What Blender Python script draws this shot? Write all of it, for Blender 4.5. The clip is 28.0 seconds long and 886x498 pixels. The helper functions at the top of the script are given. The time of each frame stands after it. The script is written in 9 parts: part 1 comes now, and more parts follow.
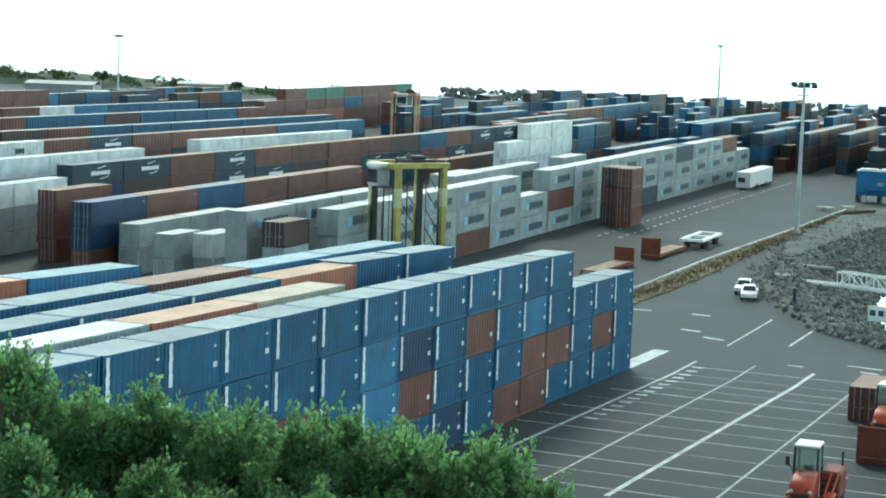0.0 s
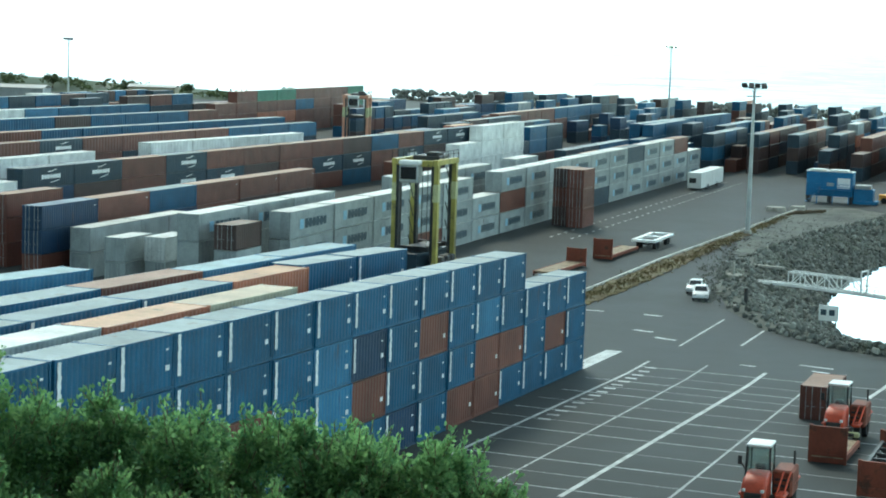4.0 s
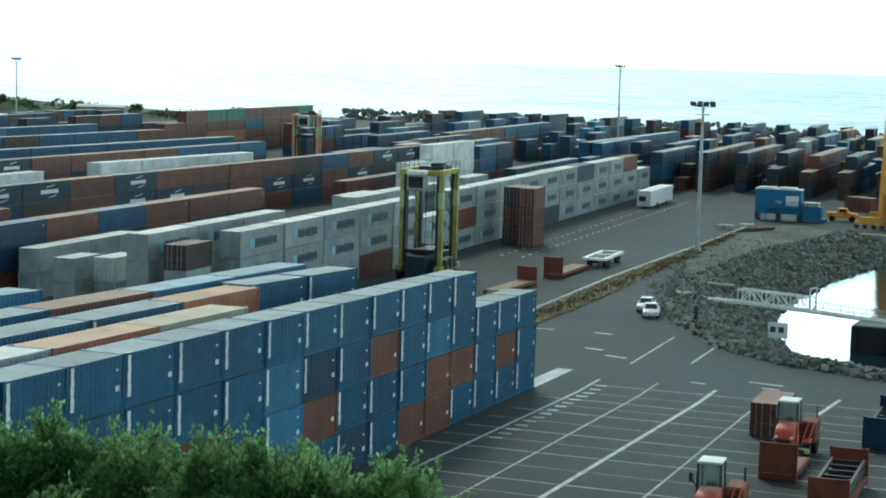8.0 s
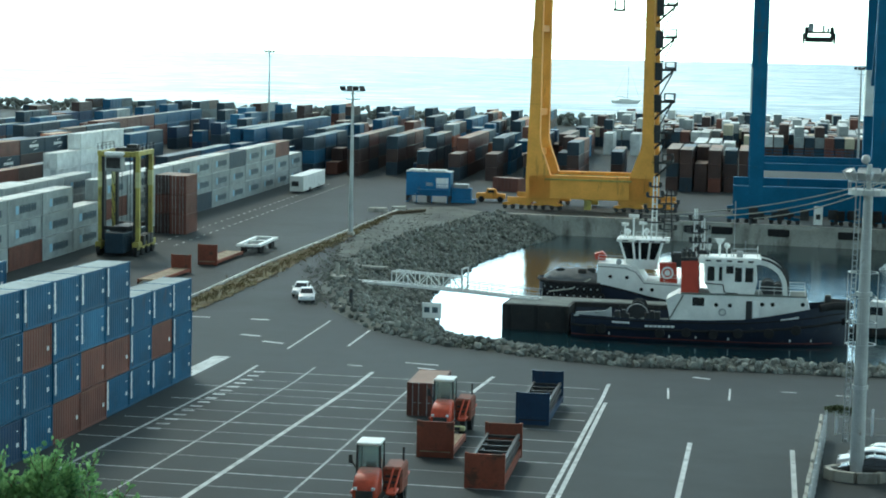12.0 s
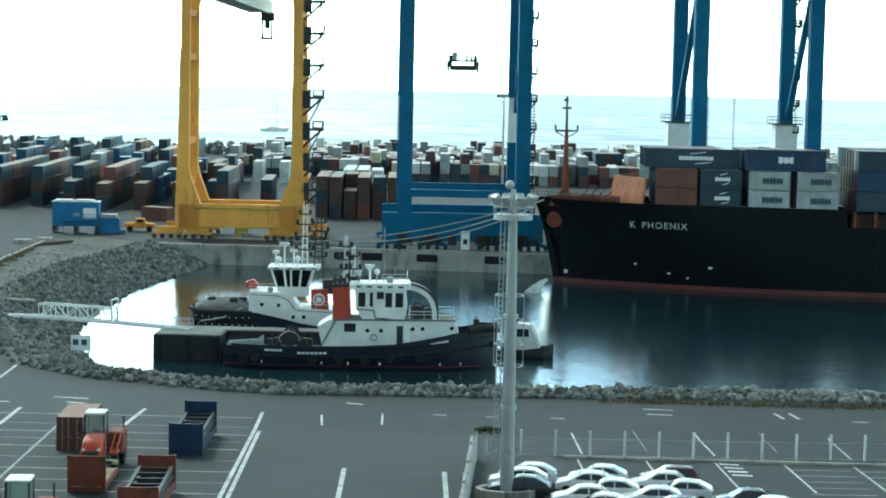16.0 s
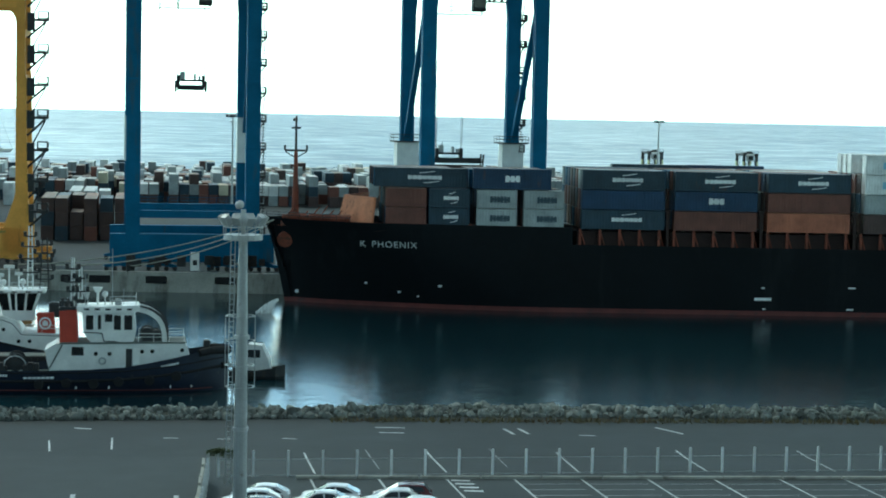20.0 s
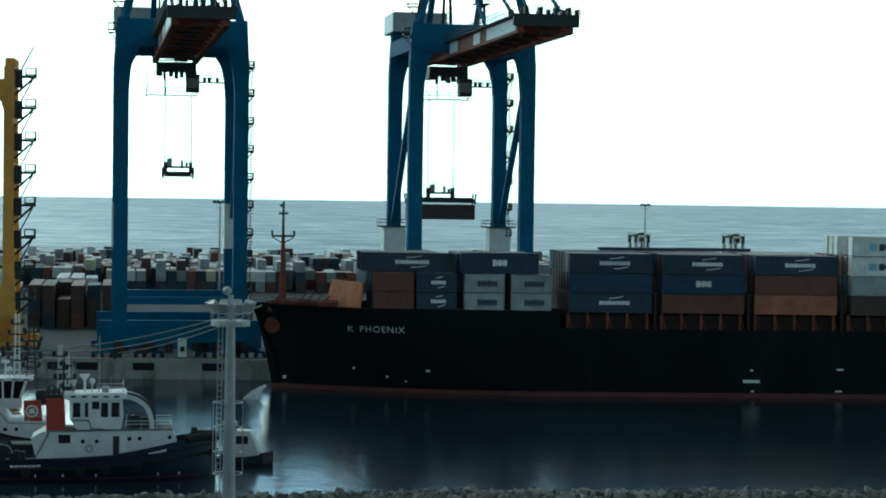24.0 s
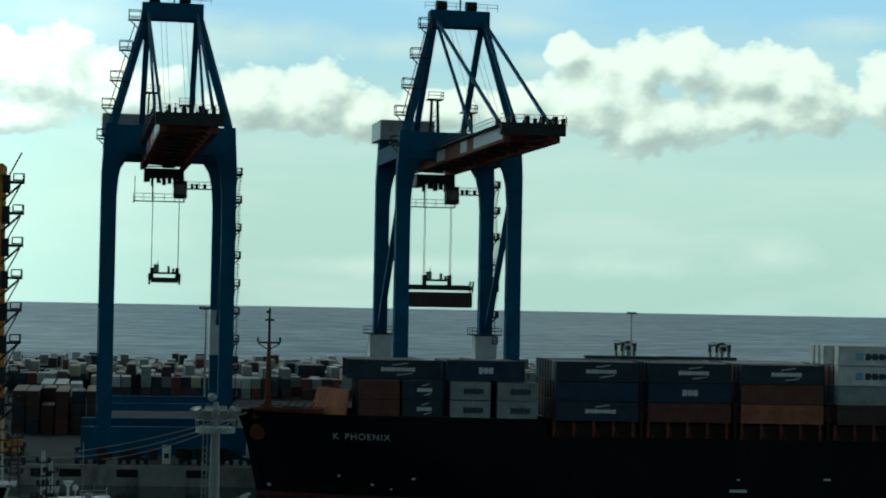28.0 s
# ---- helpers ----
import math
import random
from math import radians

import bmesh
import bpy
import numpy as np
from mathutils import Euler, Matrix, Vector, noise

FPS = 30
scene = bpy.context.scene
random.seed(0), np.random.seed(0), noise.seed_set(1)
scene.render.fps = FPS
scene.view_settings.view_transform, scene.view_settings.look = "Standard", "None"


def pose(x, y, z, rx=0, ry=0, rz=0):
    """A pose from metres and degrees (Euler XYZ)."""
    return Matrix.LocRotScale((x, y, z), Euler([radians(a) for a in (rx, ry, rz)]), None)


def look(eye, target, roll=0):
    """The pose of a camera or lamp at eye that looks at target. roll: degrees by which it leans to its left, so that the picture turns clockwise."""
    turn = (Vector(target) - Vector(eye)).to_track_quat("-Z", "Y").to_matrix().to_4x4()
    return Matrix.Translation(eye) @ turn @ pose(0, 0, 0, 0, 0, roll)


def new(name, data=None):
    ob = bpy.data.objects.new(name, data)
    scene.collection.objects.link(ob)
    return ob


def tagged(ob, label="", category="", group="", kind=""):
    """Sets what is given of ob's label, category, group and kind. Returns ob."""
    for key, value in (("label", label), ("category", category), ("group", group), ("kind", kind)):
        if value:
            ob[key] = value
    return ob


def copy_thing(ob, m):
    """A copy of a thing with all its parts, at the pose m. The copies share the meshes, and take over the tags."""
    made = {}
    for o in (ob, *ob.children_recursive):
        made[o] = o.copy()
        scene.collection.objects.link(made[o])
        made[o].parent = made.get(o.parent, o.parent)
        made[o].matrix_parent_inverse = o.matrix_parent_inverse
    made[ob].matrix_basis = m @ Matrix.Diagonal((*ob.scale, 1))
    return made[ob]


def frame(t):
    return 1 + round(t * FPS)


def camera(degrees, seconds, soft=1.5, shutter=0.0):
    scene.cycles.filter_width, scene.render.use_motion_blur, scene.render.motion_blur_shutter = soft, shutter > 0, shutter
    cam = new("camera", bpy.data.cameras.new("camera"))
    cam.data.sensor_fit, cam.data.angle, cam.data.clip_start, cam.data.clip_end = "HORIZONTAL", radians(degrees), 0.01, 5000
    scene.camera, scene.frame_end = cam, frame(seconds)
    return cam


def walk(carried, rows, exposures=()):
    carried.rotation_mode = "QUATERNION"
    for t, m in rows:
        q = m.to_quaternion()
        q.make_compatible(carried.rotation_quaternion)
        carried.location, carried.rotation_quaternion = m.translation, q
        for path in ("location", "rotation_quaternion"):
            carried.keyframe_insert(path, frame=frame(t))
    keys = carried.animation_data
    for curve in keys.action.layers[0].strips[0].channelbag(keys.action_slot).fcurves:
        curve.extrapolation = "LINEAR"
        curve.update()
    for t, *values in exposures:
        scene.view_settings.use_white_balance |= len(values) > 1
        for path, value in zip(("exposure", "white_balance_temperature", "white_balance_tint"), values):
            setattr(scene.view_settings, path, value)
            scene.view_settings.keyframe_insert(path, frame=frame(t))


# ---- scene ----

# ---------------------------------------------------------------- camera
# The viewpoint is a hillside lookout, 28 m above the container yard. World y runs along the container rows, x to their right.
EYE = (0.0, 0.0, 28.0)
cam = camera(25.61, 28.0, soft=1.9)


def aim(heading, pitch, roll):
    """Pose at the lookout: heading clockwise from +y, pitch above the level, roll to the left, in degrees."""
    return Matrix.Translation(EYE) @ pose(0, 0, 0, 90 + pitch, 0, -heading) @ pose(0, 0, 0, 0, 0, roll)


PAN = (
    (0.0, -25.300, -6.538, 1.938), (0.5, -25.197, -6.712, 1.946), (1.0, -25.189, -6.571, 1.828), (1.5, -25.219, -6.710, 1.932),
    (2.0, -24.900, -6.575, 1.988), (2.5, -24.497, -6.631, 1.972), (3.0, -24.128, -6.282, 1.867), (3.5, -23.937, -6.305, 1.809),
    (5.5, -23.868, -6.924, 1.681), (6.0, -23.508, -6.091, 1.682), (6.5, -23.096, -5.962, 1.475), (7.0, -22.595, -5.775, 1.479),
    (7.5, -22.644, -5.946, 1.677), (8.0, -22.455, -5.837, 1.684), (8.5, -21.913, -5.596, 1.680), (9.0, -20.173, -5.152, 1.660),
    (9.5, -18.260, -4.791, 1.459), (10.0, -16.745, -4.991, 1.261), (10.5, -15.711, -5.421, 1.115), (11.0, -14.518, -5.588, 1.083),
    (11.5, -13.357, -5.965, 0.967), (12.0, -12.259, -6.006, 1.175), (12.5, -10.653, -6.181, 1.322), (13.0, -8.803, -6.146, 1.179),
    (13.5, -7.614, -6.300, 1.204), (15.5, -3.313, -5.411, 1.388), (16.0, -1.999, -4.977, 1.174), (16.5, -0.714, -4.546, 1.071),
    (17.0, 0.964, -4.334, 1.056), (17.5, 2.057, -4.239, 0.966), (18.0, 3.049, -4.174, 1.153), (18.5, 4.240, -3.976, 1.193), (19.0, 5.096, -4.173, 1.290),
    (19.5, 5.705, -4.191, 1.090), (20.0, 5.920, -4.235, 1.207), (20.5, 5.989, -4.055, 1.241), (22.5, 5.929, -3.868, 1.079), (23.0, 5.898, -3.439, 1.049),
    (23.5, 6.241, -2.817, 1.055), (24.0, 6.244, -1.747, 0.808), (24.5, 6.255, -1.045, 0.836), (25.0, 6.394, -0.192, 0.876), (25.5, 6.458, 0.827, 0.872),
    (26.0, 6.513, 1.484, 0.885), (26.5, 6.444, 1.643, 0.937), (27.0, 6.449, 1.685, 0.986), (27.5, 6.496, 1.584, 1.011), (28.0, 6.591, 1.414, 1.099),
)
EXPOSURES = ((0.0, 0.42, 6400, -8), (4.0, 0.28, 6400, -8), (6.0, 0.05, 6400, -8), (7.0, -0.15, 6400, -8), (8.0, -0.2, 6450, -8), (9.0, -0.4, 6450, -8), (10.0, -0.68, 6350, -8), (11.0, -0.60, 6250, -9), (12.0, 0.02, 6300, -8), (13.0, 0.24, 6250, -9), (16.0, 0.30, 6250, -9), (17.0, -0.25, 6100, -9), (18.0, -0.33, 6050, -10), (20.0, -0.36, 6000, -11), (23.0, -0.5, 6000, -10), (24.0, -1.08, 5950, -11), (25.0, -1.85, 6000, -12), (26.0, -2.30, 6050, -11), (28.0, -2.37, 6050, -11))
walk(cam, [(t, aim(h, p, r)) for t, h, p, r in PAN], EXPOSURES)

# ---------------------------------------------------------------- light
SUN_HEADING, SUN_HEIGHT = -32.0, 40.0          # degrees: clockwise from +y, above the horizon
world = bpy.data.worlds.new("sky")
scene.world = world
world.use_nodes = True


def sky_nodes():
    """A hazy blue sky, pale green-white near the sea, with a broken band of cumulus some degrees above the horizon."""
    nt = world.node_tree
    n, l = nt.nodes, nt.links
    n.clear()

    def op(kind, a, b=None, c=None, clamp=False):
        m = n.new("ShaderNodeMath")
        m.operation, m.use_clamp = kind, clamp
        for k, v in enumerate((a, b, c)):
            if v is None:
                continue
            if isinstance(v, (int, float)):
                m.inputs[k].default_value = v
            else:
                l.new(v, m.inputs[k])
        return m.outputs[0]

    def ramp(value, stops):
        r = n.new("ShaderNodeValToRGB")
        els = r.color_ramp.elements
        while len(els) < len(stops):
            els.new(0.5)
        for e, (at, rgb) in zip(els, stops):
            e.position, e.color = at, (*rgb, 1.0)
        l.new(value, r.inputs[0])
        return r.outputs[0]

    def blend(f, a, b):
        m = n.new("ShaderNodeMix")
        m.data_type = 'RGBA'
        l.new(f, m.inputs["Factor"]); l.new(a, m.inputs["A"]); l.new(b, m.inputs["B"])
        return m.outputs["Result"]

    sky = n.new("ShaderNodeTexSky")
    sky.sky_type, sky.sun_disc = 'NISHITA', False
    sky.sun_elevation, sky.sun_rotation = radians(SUN_HEIGHT), radians(SUN_HEADING)
    sky.air_density, sky.dust_density, sky.ozone_density = 1.0, 0.2, 1.6
    co = n.new("ShaderNodeTexCoord")
    sep = n.new("ShaderNodeSeparateXYZ")
    l.new(co.outputs["Generated"], sep.inputs[0])
    x, y, z = sep.outputs
    haze = ramp(op('MULTIPLY', z, 2.0), [(0.0, HAZE[0]), (0.12, HAZE[1]), (0.20, HAZE[2]), (0.30, HAZE[3]), (0.9, HAZE[4])])
    low = op('SUBTRACT', 1.0, op('DIVIDE', op('SUBTRACT', z, 0.16), 0.30, None, True))
    clear = blend(low, sky.outputs[0], haze)

    heading = op('ARCTAN2', x, y)
    level = op('ARCSINE', z)

    def nearest(at, lobes):
        """Distance from the heart of the nearest lobe, in lobe radii."""
        near = None
        for az, el, wide, tall in lobes:
            v = n.new("ShaderNodeVectorMath")
            v.operation = 'MULTIPLY_ADD'
            k = (1 / radians(wide), 0.0, 1 / (1.35 * radians(tall)))
            v.inputs[1].default_value = k
            v.inputs[2].default_value = (-radians(az) * k[0], 0.0, -1.35 * radians(el) * k[2])
            l.new(at, v.inputs[0])
            d = n.new("ShaderNodeVectorMath")
            d.operation = 'LENGTH'
            l.new(v.outputs[0], d.inputs[0])
            near = d.outputs["Value"] if near is None else op('SMOOTH_MIN', near, d.outputs["Value"], 0.35)
        return near

    def density(turn, rise):
        """How much cloud there is in a direction turned and lifted by some radians: a loose band, and over the sea heaped lobes."""
        a, e = op('ADD', heading, turn), op('ADD', level, rise)
        vec = n.new("ShaderNodeCombineXYZ")
        l.new(a, vec.inputs[0]); l.new(op('MULTIPLY', e, 1.35), vec.inputs[2])
        at = vec.outputs[0]
        puffs = n.new("ShaderNodeTexVoronoi")
        puffs.feature = 'SMOOTH_F1'
        puffs.inputs["Scale"].default_value, puffs.inputs["Detail"].default_value, puffs.inputs["Roughness"].default_value = 44.0, 3.0, 0.55
        puffs.inputs["Smoothness"].default_value = 0.35
        t = n.new("ShaderNodeTexNoise")
        t.inputs["Scale"].default_value, t.inputs["Detail"].default_value, t.inputs["Roughness"].default_value = 22.0, 10.0, 0.58
        for node in (puffs, t):
            l.new(at, node.inputs["Vector"])
        ragged = op('ADD', op('MULTIPLY', op('SUBTRACT', 0.42, puffs.outputs["Distance"]), 0.62), op('MULTIPLY', op('SUBTRACT', t.outputs["Fac"], 0.5), 1.15))
        heaps_near, thin_near = nearest(at, LOBES), nearest(at, STREAKS)
        heaps = op('ADD', op('SUBTRACT', 1.38, heaps_near), ragged)
        faint = op('MULTIPLY', op('ADD', op('MULTIPLY', op('SUBTRACT', 1.15, thin_near), 0.9), op('MULTIPLY', op('SUBTRACT', t.outputs["Fac"], 0.5), 2.2)), 0.30, None, True)
        band = ramp(op('MULTIPLY', e, 4.0), [(0.0, (0.20,) * 3), (0.26, (0.24,) * 3), (0.36, (0.62,) * 3), (0.49, (0.62,) * 3), (0.60, (0.34,) * 3), (1.0, (0.40,) * 3)])
        loose = op('ADD', op('SUBTRACT', band, 0.22), ragged)
        # the lobes stand in the open quarter over the sea, the loose band elsewhere
        window = op('DIVIDE', op('SUBTRACT', 0.46, op('ABSOLUTE', op('SUBTRACT', a, 0.10))), 0.12, None, True)
        keep = op('MULTIPLY', window, op('DIVIDE', op('SUBTRACT', 0.24, e), 0.06, None, True))
        return op('ADD', op('MULTIPLY', heaps, keep), op('MULTIPLY', loose, op('SUBTRACT', 1.0, keep))), op('MULTIPLY', faint, keep)

    (here, faint), (above, _) = density(0.0, 0.0), density(-0.006, 0.009)
    cover = op('DIVIDE', op('SUBTRACT', here, 0.02), 0.34, None, True)
    cover = op('SUBTRACT', op('MULTIPLY', cover, 2.0), op('MULTIPLY', cover, cover))
    # lit tops, grey undersides
    lit = op('ADD', op('MULTIPLY', op('SUBTRACT', here, above), 0.95), 0.60)
    lit = op('ADD', lit, op('MULTIPLY', op('SUBTRACT', level, 0.100), 7.0), None, True)
    tone = ramp(lit, [(0.0, (25, 28, 27)), (0.35, (32, 35, 33)), (0.65, (43, 45, 41)), (1.0, (52, 53, 48))])
    # the sky is brighter on the side of the sun
    side = op('ADD', op('MULTIPLY', op('ADD', op('MULTIPLY', y, 0.5), 0.5, None, True), 0.65), 0.35)
    ahead = op('ADD', op('MULTIPLY', x, math.sin(radians(SUN_HEADING))), op('MULTIPLY', y, math.cos(radians(SUN_HEADING))))
    side = op('ADD', side, op('MULTIPLY', op('DIVIDE', op('SUBTRACT', ahead, 0.84), 0.16, None, True), 1.0))
    # thin veils of cloud low over the sea
    veil = n.new("ShaderNodeCombineXYZ")
    l.new(x, veil.inputs[0]); l.new(y, veil.inputs[1]); l.new(op('MULTIPLY', z, 4.5), veil.inputs[2])
    thin = n.new("ShaderNodeTexNoise")
    thin.inputs["Scale"].default_value, thin.inputs["Detail"].default_value = 8.0, 8.0
    l.new(veil.outputs[0], thin.inputs["Vector"])
    veiled = op('MULTIPLY', op('DIVIDE', op('SUBTRACT', thin.outputs["Fac"], 0.46), 0.22, None, True), 0.34)
    white = n.new("ShaderNodeRGB")
    white.outputs[0].default_value = (41, 44, 41, 1)
    clear = blend(veiled, clear, white.outputs[0])
    clear = blend(op('MULTIPLY', faint, 1.9, None, True), clear, white.outputs[0])
    low_sky = blend(cover, clear, tone)
    toned = n.new("ShaderNodeVectorMath")
    toned.operation = 'SCALE'
    l.new(low_sky, toned.inputs[0]); l.new(side, toned.inputs["Scale"])
    bg = n.new("ShaderNodeBackground")
    l.new(toned.outputs[0], bg.inputs["Color"])
    bg.inputs["Strength"].default_value = 0.10
    out = n.new("ShaderNodeOutputWorld")
    l.new(bg.outputs[0], out.inputs["Surface"])


# cumulus over the sea: heading, height, half width, half height, in degrees
LOBES = (
    (10.15, 7.35, 0.75, 0.70), (10.9, 5.9, 1.5, 1.5), (12.3, 6.7, 1.1, 1.15), (13.8, 6.9, 1.15, 1.2), (13.0, 5.2, 2.0, 1.1), (15.5, 6.6, 1.25, 1.15),
    (15.4, 5.6, 1.7, 0.9), (16.9, 6.3, 1.1, 1.05), (17.6, 5.7, 1.3, 0.9), (19.4, 6.2, 1.05, 1.1), (21.0, 6.0, 1.6, 1.2),
    (-5.6, 6.3, 3.0, 1.25), (-2.6, 5.6, 2.4, 0.95), (-7.0, 5.0, 3.2, 0.65), (0.6, 5.6, 1.6, 1.0), (2.6, 5.7, 1.7, 1.15), (4.3, 5.3, 1.6, 0.9), (6.4, 5.5, 1.6, 0.7), (8.4, 5.7, 1.3, 0.6),
)
# thin streaks high up and faint far cloud
STREAKS = ((-4.6, 7.9, 4.2, 0.75), (0.6, 7.5, 3.2, 0.55), (5.4, 7.3, 2.4, 0.45), (8.8, 8.0, 1.6, 0.35), (18.6, 7.9, 2.2, 0.45), (9.2, 6.9, 1.2, 0.35), (16.2, 1.35, 1.6, 0.6), (12.0, 1.0, 3.0, 0.4), (5.0, 0.9, 4.0, 0.3))
HAZE = ((27, 35, 32), (30, 38, 35), (28, 37, 38), (22, 34, 46), (9, 13, 20))
sky_nodes()
sun_data = bpy.data.lights.new("sun", 'SUN')
sun_data.energy, sun_data.angle, sun_data.color = 1.6, radians(12), (1.0, 0.95, 0.87)
sun = new("sun", sun_data)
sun_way = Vector((math.sin(radians(SUN_HEADING)) * math.cos(radians(SUN_HEIGHT)), math.cos(radians(SUN_HEADING)) * math.cos(radians(SUN_HEIGHT)), math.sin(radians(SUN_HEIGHT))))
sun.matrix_world = look(sun_way * 300, (0, 0, 0))

# ---------------------------------------------------------------- materials
MATS = {}


def make(name, rgb, rough=0.6, metal=0.0, var=0.25, scale=0.4, fine=6.0, dirt=None, dirt_at=0.62, dirt_soft=0.12, dirt_scale=1.2, bump=0.15, bump_scale=20.0, each=0.12, streak=1.0, spec=0.4, island=False):
    """A worn surface: two scales of tone, a second colour in patches or streaks, fine relief, and a little change from object to object."""
    if name in MATS:
        return MATS[name]
    m = bpy.data.materials.new(name)
    m.use_nodes = True
    nt = m.node_tree
    n, l = nt.nodes, nt.links
    b = n["Principled BSDF"]
    b.inputs["Roughness"].default_value, b.inputs["Metallic"].default_value = rough, metal
    b.inputs["Specular IOR Level"].default_value = spec
    co = n.new("ShaderNodeTexCoord")
    info = n.new("ShaderNodeObjectInfo")
    shift = n.new("ShaderNodeVectorMath"); shift.operation = 'MULTIPLY_ADD'
    comb = n.new("ShaderNodeCombineXYZ")
    for k in range(3):
        l.new(info.outputs["Random"], comb.inputs[k])
    shift.inputs[1].default_value = (37.0, 53.0, 71.0)
    l.new(comb.outputs[0], shift.inputs[0])
    l.new(co.outputs["Object"], shift.inputs[2])
    n1 = n.new("ShaderNodeTexNoise"); n1.inputs["Scale"].default_value = scale; n1.inputs["Detail"].default_value = 4
    n2 = n.new("ShaderNodeTexNoise"); n2.inputs["Scale"].default_value = fine; n2.inputs["Detail"].default_value = 3
    l.new(shift.outputs[0], n1.inputs["Vector"]); l.new(shift.outputs[0], n2.inputs["Vector"])
    add = n.new("ShaderNodeMath"); add.operation = 'MULTIPLY_ADD'; add.inputs[1].default_value = 0.45
    l.new(n2.outputs["Fac"], add.inputs[0]); l.new(n1.outputs["Fac"], add.inputs[2])
    rng = n.new("ShaderNodeMapRange")
    rng.inputs["From Min"].default_value, rng.inputs["From Max"].default_value = 0.45, 1.0
    rng.inputs["To Min"].default_value, rng.inputs["To Max"].default_value = 1 - var, 1 + var
    l.new(add.outputs[0], rng.inputs["Value"])
    per = n.new("ShaderNodeMapRange")
    per.inputs["To Min"].default_value, per.inputs["To Max"].default_value = 1 - each, 1 + each
    l.new(n.new("ShaderNodeNewGeometry").outputs["Random Per Island"] if island else info.outputs["Random"], per.inputs["Value"])
    mul = n.new("ShaderNodeMath"); mul.operation = 'MULTIPLY'
    l.new(rng.outputs[0], mul.inputs[0]); l.new(per.outputs[0], mul.inputs[1])
    col = n.new("ShaderNodeVectorMath"); col.operation = 'SCALE'
    col.inputs[0].default_value = rgb
    l.new(mul.outputs[0], col.inputs["Scale"])
    last = col.outputs[0]
    if dirt:
        st = n.new("ShaderNodeVectorMath"); st.operation = 'MULTIPLY'; st.inputs[1].default_value = (1, 1, streak)
        l.new(shift.outputs[0], st.inputs[0])
        n3 = n.new("ShaderNodeTexNoise"); n3.inputs["Scale"].default_value = dirt_scale; n3.inputs["Detail"].default_value = 6
        n3.inputs["Roughness"].default_value = 0.65
        l.new(st.outputs[0], n3.inputs["Vector"])
        r3 = n.new("ShaderNodeMapRange")
        r3.inputs["From Min"].default_value, r3.inputs["From Max"].default_value = dirt_at, dirt_at + dirt_soft
        l.new(n3.outputs["Fac"], r3.inputs["Value"])
        mix = n.new("ShaderNodeMix"); mix.data_type = 'RGBA'
        l.new(r3.outputs[0], mix.inputs["Factor"])
        l.new(last, mix.inputs["A"])
        mix.inputs["B"].default_value = (*dirt, 1)
        last = mix.outputs["Result"]
    l.new(last, b.inputs["Base Color"])
    if bump:
        n4 = n.new("ShaderNodeTexNoise"); n4.inputs["Scale"].default_value = bump_scale; n4.inputs["Detail"].default_value = 4
        l.new(co.outputs["Object"], n4.inputs["Vector"])
        bp = n.new("ShaderNodeBump"); bp.inputs["Strength"].default_value = bump; bp.inputs["Distance"].default_value = 0.03
        l.new(n4.outputs["Fac"], bp.inputs["Height"])
        l.new(bp.outputs[0], b.inputs["Normal"])
    MATS[name] = m
    return m


RUST = (0.10, 0.045, 0.025)
GRIME = (0.06, 0.06, 0.055)
PAINTS = {
    'b': ("blue_paint", (0.006, 0.086, 0.178)), 'c': ("light_blue_paint", (0.032, 0.155, 0.285)), 'n': ("navy_paint", (0.012, 0.042, 0.095)),
    'r': ("red_brown_paint", (0.15, 0.054, 0.038)), 'o': ("orange_paint", (0.40, 0.135, 0.075)), 'g': ("grey_paint", (0.32, 0.355, 0.355)),
    'w': ("white_paint", (0.72, 0.74, 0.72)), 'd': ("slate_paint", (0.020, 0.045, 0.068)), 't': ("green_paint", (0.04, 0.16, 0.10)),
    'k': ("dark_brown_paint", (0.068, 0.040, 0.036)), 'y': ("cream_paint", (0.55, 0.50, 0.36)),
}
# Faded, dusty roof tones, with the bright sky light on the tops painted in
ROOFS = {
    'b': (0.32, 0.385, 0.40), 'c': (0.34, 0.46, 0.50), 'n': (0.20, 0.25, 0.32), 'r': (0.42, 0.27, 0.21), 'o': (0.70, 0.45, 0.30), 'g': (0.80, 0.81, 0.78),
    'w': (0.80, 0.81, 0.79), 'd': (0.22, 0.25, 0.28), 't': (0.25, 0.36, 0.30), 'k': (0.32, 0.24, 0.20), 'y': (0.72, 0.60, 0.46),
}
NAMES = {'b': "blue", 'c': "light blue", 'n': "navy blue", 'r': "red-brown", 'o': "orange", 'g': "light grey", 'w': "white", 'd': "slate blue", 't': "green", 'k': "dark brown", 'y': "cream"}


def paint(key):
    nm, rgb = PAINTS[key]
    return make(nm, rgb, rough=0.5, var=0.30, scale=0.45, fine=5, dirt=RUST, dirt_at=0.63, dirt_soft=0.16, dirt_scale=1.1, streak=0.2, bump=0.08, each=0.16)


def skylit_roof_paint(key):
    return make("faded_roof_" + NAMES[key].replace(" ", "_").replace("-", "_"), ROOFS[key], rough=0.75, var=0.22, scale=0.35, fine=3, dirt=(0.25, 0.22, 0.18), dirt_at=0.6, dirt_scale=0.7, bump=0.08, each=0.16)


